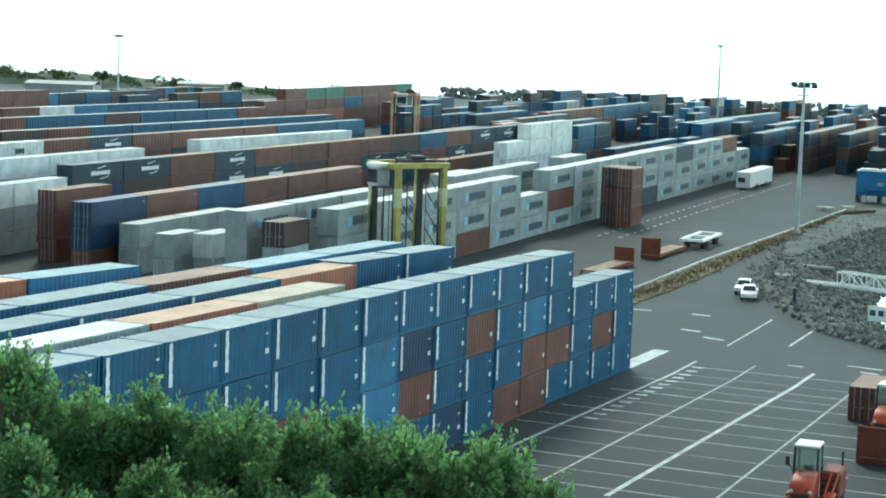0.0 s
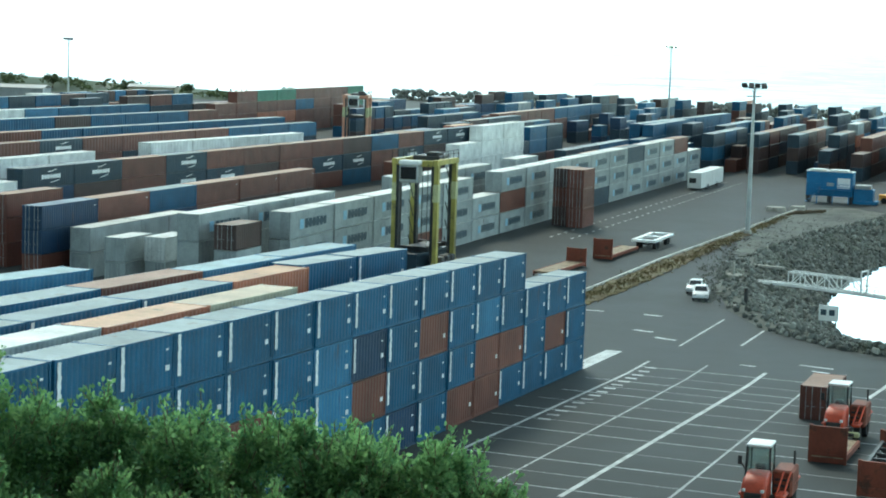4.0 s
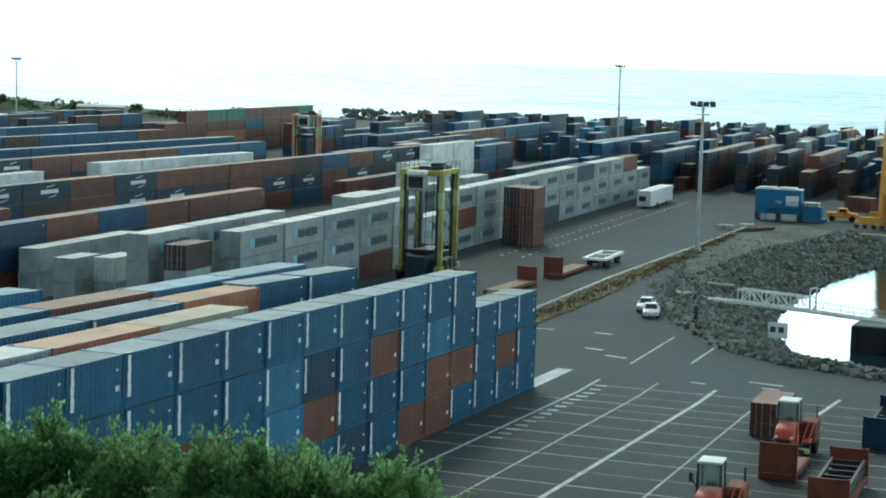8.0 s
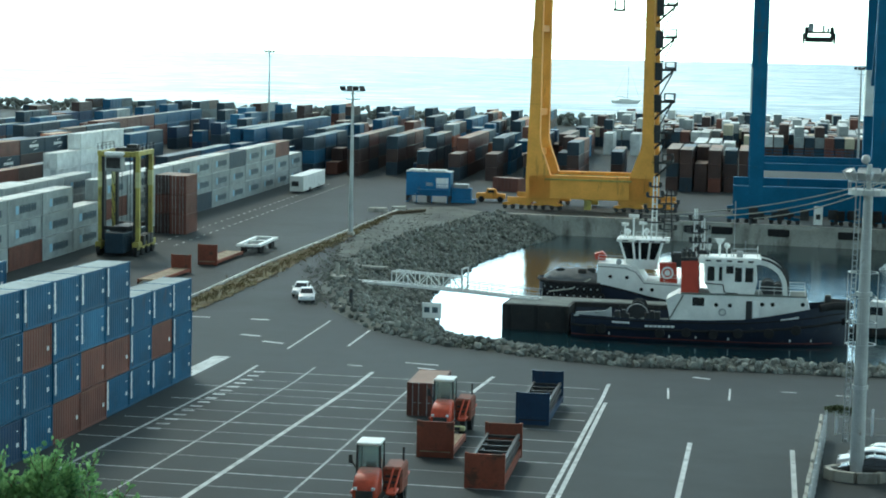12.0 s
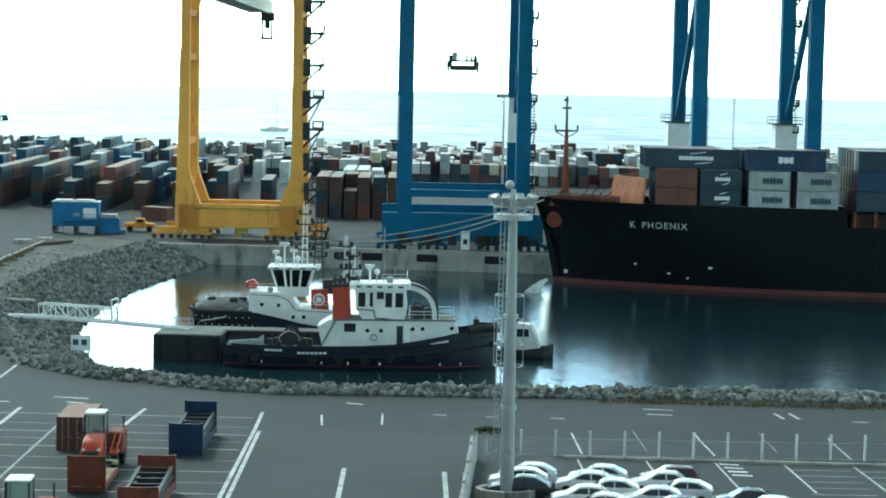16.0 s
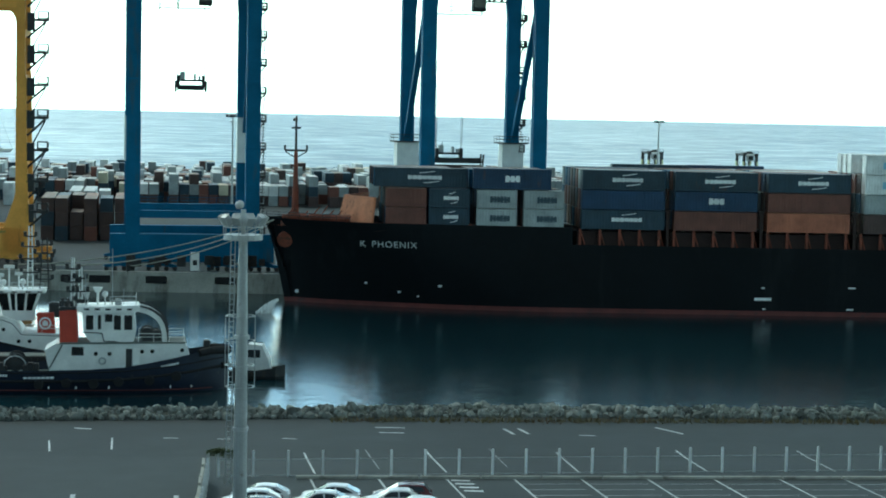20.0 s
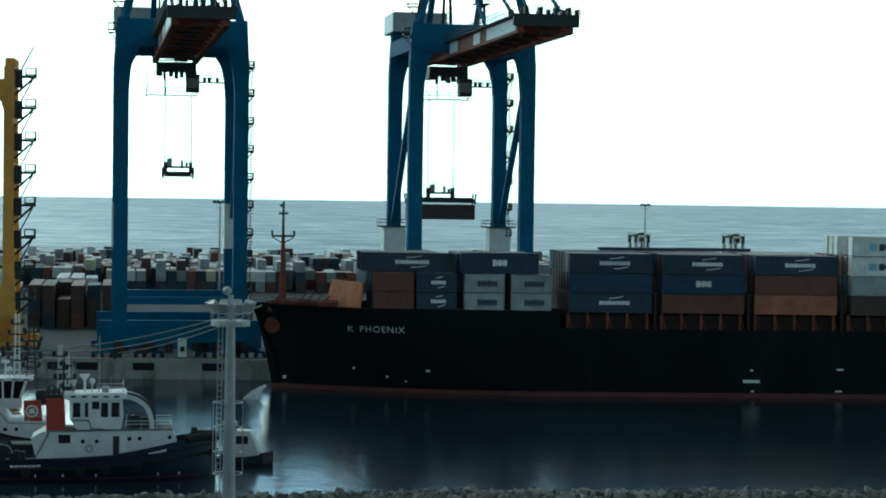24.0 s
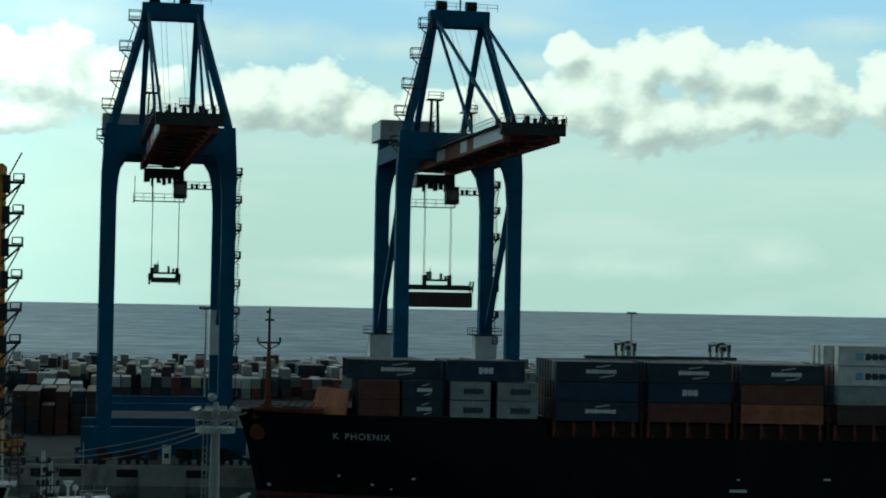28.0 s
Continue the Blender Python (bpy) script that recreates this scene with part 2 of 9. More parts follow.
M_STEEL = make("galvanised_steel", (0.42, 0.44, 0.44), rough=0.5, metal=0.3, var=0.2, scale=0.6, dirt=(0.20, 0.17, 0.14), dirt_at=0.64)
M_MARK = make("white_marking", (0.75, 0.77, 0.77), rough=0.6, var=0.12, scale=2, dirt=GRIME, dirt_at=0.68, dirt_scale=4)
M_DARKMARK = make("dark_lettering", (0.05, 0.08, 0.10), rough=0.6, var=0.2, scale=2)
M_BLUEMARK = make("pale_blue_marking", (0.30, 0.52, 0.66), rough=0.6, var=0.15, scale=2)
M_ASPHALT = make("asphalt", (0.031, 0.038, 0.039), rough=0.86, var=0.30, scale=0.035, fine=0.35, dirt=(0.022, 0.027, 0.028), dirt_at=0.50, dirt_soft=0.2, dirt_scale=0.05, bump=0.4, bump_scale=9, each=0.0)
M_LINE = make("road_paint", (0.56, 0.58, 0.57), rough=0.8, var=0.3, scale=0.7, fine=6, dirt=(0.10, 0.105, 0.11), dirt_at=0.52, dirt_soft=0.25, dirt_scale=1.5, bump=0.1)
M_LINE_WORN = make("worn_road_paint", (0.44, 0.46, 0.46), rough=0.85, var=0.35, scale=0.7, fine=6, dirt=(0.10, 0.105, 0.11), dirt_at=0.52, dirt_soft=0.25, dirt_scale=1.5, bump=0.1)
M_CONCRETE = make("concrete", (0.43, 0.42, 0.37), rough=0.9, var=0.25, scale=0.25, fine=3, dirt=(0.14, 0.13, 0.11), dirt_at=0.5, dirt_soft=0.2, dirt_scale=0.5, streak=0.3, bump=0.3, bump_scale=6)
M_ROCK = make("basalt_rock", (0.24, 0.25, 0.225), rough=0.9, var=0.35, scale=0.6, fine=4, dirt=(0.23, 0.235, 0.225), dirt_at=0.58, dirt_scale=1.0, bump=0.8, bump_scale=3, each=0.4)
M_BOULDER = make("loose_basalt", (0.185, 0.195, 0.175), rough=0.9, var=0.45, scale=0.5, fine=3, dirt=(0.11, 0.125, 0.085), dirt_at=0.55, dirt_soft=0.2, dirt_scale=0.25, bump=0.8, bump_scale=3, each=0.5, island=True)
M_RUBBLE = make("basalt_rubble", (0.125, 0.135, 0.115), rough=0.95, var=0.5, scale=0.15, fine=1.2, dirt=(0.15, 0.155, 0.15), dirt_at=0.56, dirt_scale=0.8, bump=1.0, bump_scale=1.4)
M_GRASS = make("dry_grass", (0.15, 0.125, 0.058), rough=0.95, var=0.45, scale=0.3, fine=2.5, dirt=(0.17, 0.105, 0.06), dirt_at=0.48, dirt_soft=0.2, dirt_scale=0.35, bump=0.8, bump_scale=4)
M_BARK = make("bark", (0.12, 0.09, 0.06), rough=0.9, var=0.3, scale=2, fine=9, bump=0.6)
M_FARGREEN = make("far_scrub", (0.055, 0.085, 0.045), rough=0.95, var=0.4, scale=0.02, fine=0.12, dirt=(0.13, 0.12, 0.08), dirt_at=0.58, dirt_scale=0.03, bump=0.5, bump_scale=0.3)
M_CRANEBLUE = make("crane_blue", (0.018, 0.125, 0.24), rough=0.7, var=0.18, scale=0.25, fine=3, dirt=(0.05, 0.10, 0.14), dirt_at=0.6, dirt_scale=0.5, streak=0.2, bump=0.05, each=0.04, spec=0.12)
M_YELLOW = make("crane_yellow", (0.82, 0.40, 0.09), rough=0.7, var=0.15, scale=0.25, fine=3, dirt=(0.34, 0.17, 0.05), dirt_at=0.6, dirt_scale=0.5, streak=0.2, bump=0.05, each=0.04, spec=0.12)
M_OLIVE = make("faded_yellow", (0.42, 0.36, 0.09), rough=0.5, var=0.25, scale=0.5, fine=4, dirt=(0.14, 0.12, 0.05), dirt_at=0.55, dirt_scale=1.2, streak=0.3, bump=0.05)
M_DARK = make("dark_machinery", (0.03, 0.032, 0.034), rough=0.6, var=0.4, scale=0.8, fine=5, dirt=(0.07, 0.05, 0.035), dirt_at=0.55)
M_RUSTRED = make("rusty_red_oxide", (0.22, 0.06, 0.035), rough=0.75, var=0.3, scale=0.6, fine=4, dirt=(0.10, 0.045, 0.03), dirt_at=0.52)
M_HULL = make("hull_black", (0.004, 0.006, 0.008), rough=0.55, spec=0.15, var=0.3, scale=0.12, fine=1.2, dirt=(0.014, 0.016, 0.018), dirt_at=0.58, dirt_soft=0.2, dirt_scale=0.25, streak=0.15, bump=0.05, bump_scale=1.0)
M_COAMING = make("coaming_oxide", (0.030, 0.016, 0.014), rough=0.75, var=0.3, scale=0.4, fine=3, dirt=(0.04, 0.02, 0.018), dirt_at=0.55)
M_BOOT = make("boot_topping_red", (0.14, 0.035, 0.03), rough=0.6, var=0.3, scale=0.4, fine=3, dirt=(0.06, 0.03, 0.03), dirt_at=0.55)
M_NAVYHULL = make("tug_navy", (0.010, 0.016, 0.032), rough=0.4, var=0.3, scale=0.4, fine=4, dirt=(0.06, 0.06, 0.06), dirt_at=0.62)
M_TUGWHITE = make("tug_white", (0.82, 0.83, 0.80), rough=0.5, var=0.12, scale=0.6, fine=4, dirt=(0.42, 0.36, 0.28), dirt_at=0.66, dirt_scale=1.2, streak=0.25)
M_DECK = make("grey_green_deck", (0.16, 0.18, 0.165), rough=0.8, var=0.3, scale=0.5, fine=4, dirt=RUST, dirt_at=0.62)
M_FUNNEL = make("funnel_red", (0.48, 0.06, 0.035), rough=0.5, var=0.15, scale=0.8)
M_TYRE = make("tyre_rubber", (0.016, 0.016, 0.017), rough=0.85, var=0.3, scale=2, fine=12)
M_GLASSDARK = make("dark_window", (0.012, 0.016, 0.02), rough=0.12, var=0.2, scale=1, bump=0, spec=0.6)
M_CARWHITE = make("white_car_paint", (0.78, 0.79, 0.80), rough=0.25, var=0.05, scale=0.8, bump=0, each=0.05, spec=0.6)
M_CARDARK = make("dark_car_paint", (0.02, 0.022, 0.026), rough=0.25, var=0.1, scale=0.8, bump=0, spec=0.6)
M_CARRED = make("maroon_car_paint", (0.10, 0.012, 0.016), rough=0.25, var=0.1, scale=0.8, bump=0, spec=0.6)
M_TRACTORRED = make("tractor_red", (0.52, 0.075, 0.035), rough=0.5, var=0.2, scale=1.5, fine=6, dirt=(0.16, 0.06, 0.04), dirt_at=0.6, dirt_scale=2)
M_ROPE = make("mooring_rope", (0.42, 0.42, 0.36), rough=0.9, var=0.2, scale=2)
M_TIMBER = make("flatbed_planks", (0.36, 0.27, 0.18), rough=0.85, var=0.35, scale=0.8, fine=6, dirt=(0.14, 0.09, 0.06), dirt_at=0.55)
M_BLACKHULL = make("pontoon_steel", (0.018, 0.018, 0.018), rough=0.7, var=0.4, scale=0.4, fine=3, dirt=(0.05, 0.038, 0.03), dirt_at=0.58)
M_SILVER = make("silver_tarpaulin", (0.13, 0.135, 0.135), rough=0.75, var=0.25, scale=0.8, fine=3)


def water_material(name, rgb, rough, size, strength, far, ruffled=None):
    """Water: a clear gloss over dark depth, with waves at two sizes."""
    m = bpy.data.materials.new(name)
    m.use_nodes = True
    nt = m.node_tree
    n, l = nt.nodes, nt.links
    b = n["Principled BSDF"]
    b.inputs["Base Color"].default_value = (*rgb, 1)
    b.inputs["Roughness"].default_value, b.inputs["IOR"].default_value = rough, 1.33
    co = n.new("ShaderNodeTexCoord")
    st = n.new("ShaderNodeVectorMath"); st.operation = 'MULTIPLY'; st.inputs[1].default_value = (1.0, far, 1.0)
    l.new(co.outputs["Object"], st.inputs[0])
    w1 = n.new("ShaderNodeTexNoise"); w1.inputs["Scale"].default_value = size; w1.inputs["Detail"].default_value = 6
    w2 = n.new("ShaderNodeTexNoise"); w2.inputs["Scale"].default_value = size * 0.08; w2.inputs["Detail"].default_value = 3
    l.new(st.outputs[0], w1.inputs["Vector"]); l.new(co.outputs["Object"], w2.inputs["Vector"])
    ad = n.new("ShaderNodeMath"); ad.operation = 'MULTIPLY_ADD'; ad.inputs[1].default_value = 1.2
    l.new(w2.outputs["Fac"], ad.inputs[0]); l.new(w1.outputs["Fac"], ad.inputs[2])
    bp = n.new("ShaderNodeBump"); bp.inputs["Strength"].default_value = strength; bp.inputs["Distance"].default_value = 0.4
    l.new(ad.outputs[0], bp.inputs["Height"]); l.new(bp.outputs[0], b.inputs["Normal"])
    # wind lanes and calm patches alter the gloss
    w3 = n.new("ShaderNodeTexNoise"); w3.inputs["Scale"].default_value = size * 0.03; w3.inputs["Detail"].default_value = 5
    l.new(st.outputs[0], w3.inputs["Vector"])
    rr = n.new("ShaderNodeMapRange"); rr.inputs["From Min"].default_value, rr.inputs["From Max"].default_value = 0.4, 0.65
    rr.inputs["To Min"].default_value, rr.inputs["To Max"].default_value = rough, rough * 1.12 + 0.02
    l.new(w3.outputs["Fac"], rr.inputs["Value"]); l.new(rr.outputs[0], b.inputs["Roughness"])
    if not ruffled:
        # flecks of foam on the open sea
        w4 = n.new("ShaderNodeTexNoise"); w4.inputs["Scale"].default_value = 0.022; w4.inputs["Detail"].default_value = 9; w4.inputs["Roughness"].default_value = 0.68
        l.new(st.outputs[0], w4.inputs["Vector"])
        fr = n.new("ShaderNodeValToRGB")
        fr.color_ramp.elements[0].position, fr.color_ramp.elements[1].position = 0.48, 0.66
        fr.color_ramp.elements[0].color, fr.color_ramp.elements[1].color = (*rgb, 1), (0.42, 0.46, 0.48, 1)
        l.new(w4.outputs["Fac"], fr.inputs[0]); l.new(fr.outputs[0], b.inputs["Base Color"])
    if ruffled:
        # sheltered at one end, ruffled by the wind at the other
        sx = n.new("ShaderNodeSeparateXYZ")
        l.new(co.outputs["Object"], sx.inputs[0])
        ex = n.new("ShaderNodeMapRange")
        ex.inputs["From Min"].default_value, ex.inputs["From Max"].default_value = ruffled[0], ruffled[1]
        ex.inputs["To Min"].default_value, ex.inputs["To Max"].default_value = 0.0, ruffled[2]
        l.new(sx.outputs[0], ex.inputs["Value"])
        both = n.new("ShaderNodeMath")
        l.new(rr.outputs[0], both.inputs[0]); l.new(ex.outputs[0], both.inputs[1])
        l.new(both.outputs[0], b.inputs["Roughness"])
    return m


M_SEA = water_material("sea_water", (0.03, 0.07, 0.11), 0.34, 0.13, 0.95, 1.8)
M_BASIN = water_material("harbour_water", (0.009, 0.030, 0.038), 0.07, 0.8, 0.12, 1.0, (-16.0, 2.0, 0.06))

# ---------------------------------------------------------------- building tools
def box(bm, x0, x1, y0, y1, z0, z1, bevel=0.0):
    """A box between two corners, added to bm; bevel rounds its edges."""
    m = Matrix.Translation(((x0 + x1) / 2, (y0 + y1) / 2, (z0 + z1) / 2)) @ Matrix.Diagonal((abs(x1 - x0), abs(y1 - y0), abs(z1 - z0), 1))
    r = bmesh.ops.create_cube(bm, size=1.0, matrix=m)
    if bevel:
        es = list({e for v in r["verts"] for e in v.link_edges})
        bmesh.ops.bevel(bm, geom=es, offset=bevel, segments=1, affect='EDGES')
    return bm


def bar(bm, a, b, w, d=None, sides=4, w2=None):
    """A beam from a to b, w wide and d deep (or round with more sides), tapering to w2."""
    a, b = Vector(a), Vector(b)
    v = b - a
    if v.length < 1e-6:
        return bm
    d = d or w
    k = (w2 / w) if w2 else 1.0
    q = v.to_track_quat('Z', 'Y')
    if sides == 4:
        m = Matrix.Translation((a + b) / 2) @ q.to_matrix().to_4x4() @ Matrix.Diagonal((w, d, v.length, 1))
        r = bmesh.ops.create_cube(bm, size=1.0, matrix=m)
        if w2:
            for p in r["verts"]:
                if (p.co - b).dot(v) > -0.5 * v.length * v.length * 0.5 and (p.co - a).length > (p.co - b).length:
                    p.co = b + (p.co - b) * k
    else:
        m = Matrix.Translation((a + b) / 2) @ q.to_matrix().to_4x4()
        bmesh.ops.create_cone(bm, cap_ends=True, segments=sides, radius1=w / 2, radius2=w / 2 * k, depth=v.length, matrix=m)
    return bm


def ring(bm, c, r, n, w, z):
    """A thin ring of bars, as a railing."""
    pts = [(c[0] + r * math.cos(2 * math.pi * k / n), c[1] + r * math.sin(2 * math.pi * k / n), z) for k in range(n)]
    for k in range(n):
        bar(bm, pts[k], pts[(k + 1) % n], w)
    return bm


def prism(bm, pts, axis, lo, hi):
    """A solid drawn by a closed outline: pts in the plane across axis, from lo to hi along it."""
    def at(p, h):
        return {'x': (h, p[0], p[1]), 'y': (p[0], h, p[1]), 'z': (p[0], p[1], h)}[axis]
    a = [bm.verts.new(at(p, lo)) for p in pts]
    b = [bm.verts.new(at(p, hi)) for p in pts]
    n = len(pts)
    fs = [bm.faces.new(a), bm.faces.new(b[::-1])]
    for k in range(n):
        fs.append(bm.faces.new((a[k], b[k], b[(k + 1) % n], a[(k + 1) % n])))
    bmesh.ops.recalc_face_normals(bm, faces=fs)
    return bm


def mesh_of(name, bm, material, smooth=False):
    me = bpy.data.meshes.new(name)
    bm.to_mesh(me)
    bm.free()
    if material:
        me.materials.append(material)
    if smooth:
        me.polygons.foreach_set("use_smooth", [True] * len(me.polygons))
    return me


def thing(name, label, category, at=None, group="", kind="", bm=None, material=None, smooth=False):
    """A top-level thing: an Empty at its base, or a mesh when bm is given."""
    ob = new(name, mesh_of(name, bm, material, smooth) if bm is not None else None)
    if at is not None:
        ob.matrix_basis = at
    return tagged(ob, label, category, group, kind)


def part(name, bm, material, parent, label="", at=None, smooth=False, kind=""):
    """One mesh part under a thing or under a part."""
    ob = new(name, bm if isinstance(bm, bpy.types.Mesh) else mesh_of(name, bm, material, smooth))
    ob.parent = parent
    if at is not None:
        ob.matrix_basis = at
    return tagged(ob, label, kind=kind)


def B():
    return bmesh.new()


def dress(ob, material):
    """Gives one object its own material over a shared mesh."""
    ob.material_slots[0].link = 'OBJECT'
    ob.material_slots[0].material = material

# ---------------------------------------------------------------- ground and water
SHORE = [(620, 170), (110, 171.5), (42, 172.5), (19, 172.8), (0, 171), (-12, 170.2), (-20, 169.6), (-26, 171), (-31, 173), (-39, 176.5), (-46.7, 183), (-54, 195), (-60, 212), (-64, 228), (-66, 250), (-66, 280), (-63, 304), (-61.5, 318.2)]
QUAY_A, QUAY_B = (-61.5, 318.2), (620, 277.3)


def quay_y(x):
    return 314.5 - 0.06 * x


FALL, BREAK = 0.027, 152.7          # the yard rises gently towards the lookout, nearer than y = BREAK


def gz(y):
    return FALL * (BREAK - max(y, 40.0)) if y < BREAK else 0.0


def ground_sheet():
    bm = B()
    outline = SHORE + [QUAY_B, (620, 690), (40, 690), (-160, 696), (-330, 700), (-560, 690), (-900, 640), (-3200, 420), (-3200, -900), (620, -900)]
    f = bm.faces.new([bm.verts.new((x, y, 0)) for x, y in outline])
    f.normal_update()
    if f.normal.z < 0:
        f.normal_flip()
    for y in (BREAK, 40.0):
        bmesh.ops.bisect_plane(bm, geom=bm.verts[:] + bm.edges[:] + bm.faces[:], plane_co=(0, y, 0), plane_no=(0, 1, 0))
    for v in bm.verts:
        v.co.z = gz(v.co.y)
    bmesh.ops.triangulate(bm, faces=bm.faces[:])
    return thing("ground", "dark grey asphalt of the container terminal", "ground", bm=bm, material=M_ASPHALT, kind="structure")


ground = ground_sheet()
bm = B()
bmesh.ops.create_grid(bm, x_segments=1, y_segments=1, size=4950, matrix=Matrix.Translation((0, 0, -3.2)))
sea = thing("water", "pale blue open sea under a bright sky", "sea", bm=bm, material=M_SEA, kind="structure")
bm = B()
f = bm.faces.new([bm.verts.new((x, y, -3.0)) for x, y in [(-70, 160), (620, 150), (620, 300), (-70, 330)]])
basin = thing("water", "dark still water of the harbour basin", "harbour water", bm=bm, material=M_BASIN, kind="structure")


def quay_wall():
    bm = B()
    n = 12
    x0, x1 = -61.5, 330.0
    for k in range(n):
        a, b = x0 + (x1 - x0) * k / n, x0 + (x1 - x0) * (k + 1) / n
        ya, yb = quay_y(a), quay_y(b)
        prism(bm, [(a, ya - 0.6), (b - 0.06, yb - 0.6), (b - 0.06, yb + 3), (a, ya + 3)], 'z', -6, 0.05)
    for k in range(n * 3):
        a = x0 + (x1 - x0) * k / (n * 3)
        prism(bm, [(a, quay_y(a) - 0.9), (a + 10.6, quay_y(a + 10.6) - 0.9), (a + 10.6, quay_y(a) - 0.2), (a, quay_y(a) - 0.2)], 'z', -0.5, 0.25)
    return thing("quay_wall", "weathered concrete quay wall above dark water", "quay wall", bm=bm, material=M_CONCRETE, kind="structure")


quay_wall()


def hill_z(x, y):
    s = min(max((56 - y) / 54, 0), 1)
    return 26.2 * s ** 1.7 - 0.05 + 2.9 * min(max((70 - y) / 30, 0), 1) * (1 - s) + (0.5 * noise.noise((x * .1, y * .1, 0)) if 0.02 < s < 0.9 else 0)


def hillside():
    """The slope under the lookout, down to the yard."""
    bm = B()
    nx, ny = 30, 24
    grid = []
    for j in range(ny + 1):
        y = -90 + 160 * j / ny
        row = []
        for i in range(nx + 1):
            x = -150 + 300 * i / nx
            row.append(bm.verts.new((x, y, hill_z(x, y))))
        grid.append(row)
    for j in range(ny):
        for i in range(nx):
            bm.faces.new((grid[j][i], grid[j][i + 1], grid[j + 1][i + 1], grid[j + 1][i]))
    return thing("hillside", "dry grassy slope below the lookout", "hillside", bm=bm, material=M_GRASS, kind="structure", smooth=True)


hillside()

# ---------------------------------------------------------------- shipping containers
# Length along y, door end towards -y, base centre at the origin.
BOX_MESH = {}


def corrugated(length, height, ribs, depth, name):
    """An upright sheet in the yz plane with trapezoid ribs; it bulges towards -x."""
    key = (name, length, height, ribs)
    if key in BOX_MESH:
        return BOX_MESH[key]
    bm = B()
    pitch = length / ribs
    ys = []
    for k in range(ribs):
        s = -length / 2 + k * pitch
        ys += [(s, 0), (s + 0.22 * pitch, -depth), (s + 0.55 * pitch, -depth), (s + 0.77 * pitch, 0)]
    ys.append((length / 2, 0))
    lo = [bm.verts.new((d, y, 0)) for y, d in ys]
    hi = [bm.verts.new((d, y, height)) for y, d in ys]
    for k in range(len(ys) - 1):
        bm.faces.new((lo[k + 1], lo[k], hi[k], hi[k + 1]))
    BOX_MESH[key] = mesh_of(name, bm, M_STEEL)
    return BOX_MESH[key]


def frame_mesh(L, H):
    key = ("frame", L, H)
    if key not in BOX_MESH:
        bm, w = B(), 1.22
        for sx in (-1, 1):
            for sy in (-1, 1):
                box(bm, sx * w, sx * (w - 0.14), sy * L / 2, sy * (L / 2 - 0.16), 0, H - 0.02)
                for z in (0, H - 0.12):
                    box(bm, sx * (w + 0.006), sx * (w - 0.17), sy * (L / 2 + 0.006), sy * (L / 2 - 0.18), z, z + 0.12)
            box(bm, sx * w, sx * (w - 0.08), -L / 2 + 0.16, L / 2 - 0.16, 0.02, 0.18)
            box(bm, sx * w, sx * (w - 0.07), -L / 2 + 0.16, L / 2 - 0.16, H - 0.12, H - 0.03)
        for sy in (-1, 1):
            box(bm, -w + 0.14, w - 0.14, sy * L / 2, sy * (L / 2 - 0.1), 0.02, 0.16)
            box(bm, -w + 0.14, w - 0.14, sy * L / 2, sy * (L / 2 - 0.1), H - 0.13, H - 0.03)
        box(bm, -w + 0.09, w - 0.09, -L / 2 + 0.14, L / 2 - 0.14, 0.06, 0.14)
        BOX_MESH[key] = mesh_of("frame", bm, M_STEEL)
    return BOX_MESH[key]


def roof_mesh(L, H):
    key = ("roof", L, H)
    if key not in BOX_MESH:
        bm = B()
        n = max(8, int(L / 0.55))
        p = (L - 0.2) / n
        rows = []
        for k in range(n):
            y = -L / 2 + 0.1 + k * p
            rows += [(y, H - 0.045), (y + 0.25 * p, H - 0.02), (y + 0.6 * p, H - 0.02), (y + 0.85 * p, H - 0.045)]
        a = [bm.verts.new((-1.17, y, z)) for y, z in rows]
        b = [bm.verts.new((1.17, y, z)) for y, z in rows]
        for k in range(len(rows) - 1):
            bm.faces.new((a[k], b[k], b[k + 1], a[k + 1]))
        BOX_MESH[key] = mesh_of("roof", bm, M_STEEL)
    return BOX_MESH[key]


def door_mesh(H):
    key = ("door", H)
    if key not in BOX_MESH:
        bm = B()
        box(bm, -0.53, 0.53, -0.03, 0.03, 0.17, H - 0.15)
        for k in range(4):
            z = 0.3 + k * (H - 0.5) / 4
            box(bm, -0.47, 0.47, -0.045, -0.03, z, z + (H - 0.5) / 4 - 0.14)
        BOX_MESH[key] = mesh_of("door", bm, M_STEEL)
    return BOX_MESH[key]


def rod_mesh(H):
    key = ("rod", H)
    if key not in BOX_MESH:
        bm = B()
        bar(bm, (0, -0.07, 0.05), (0, -0.07, H - 0.06), 0.05, sides=6)
        for z in (0.35, H * 0.5, H - 0.4):
            box(bm, -0.05, 0.05, -0.09, -0.03, z, z + 0.07)
        box(bm, -0.01, 0.26, -0.1, -0.075, 1.05, 1.1)
        BOX_MESH[key] = mesh_of("locking_bar", bm, M_STEEL)
    return BOX_MESH[key]


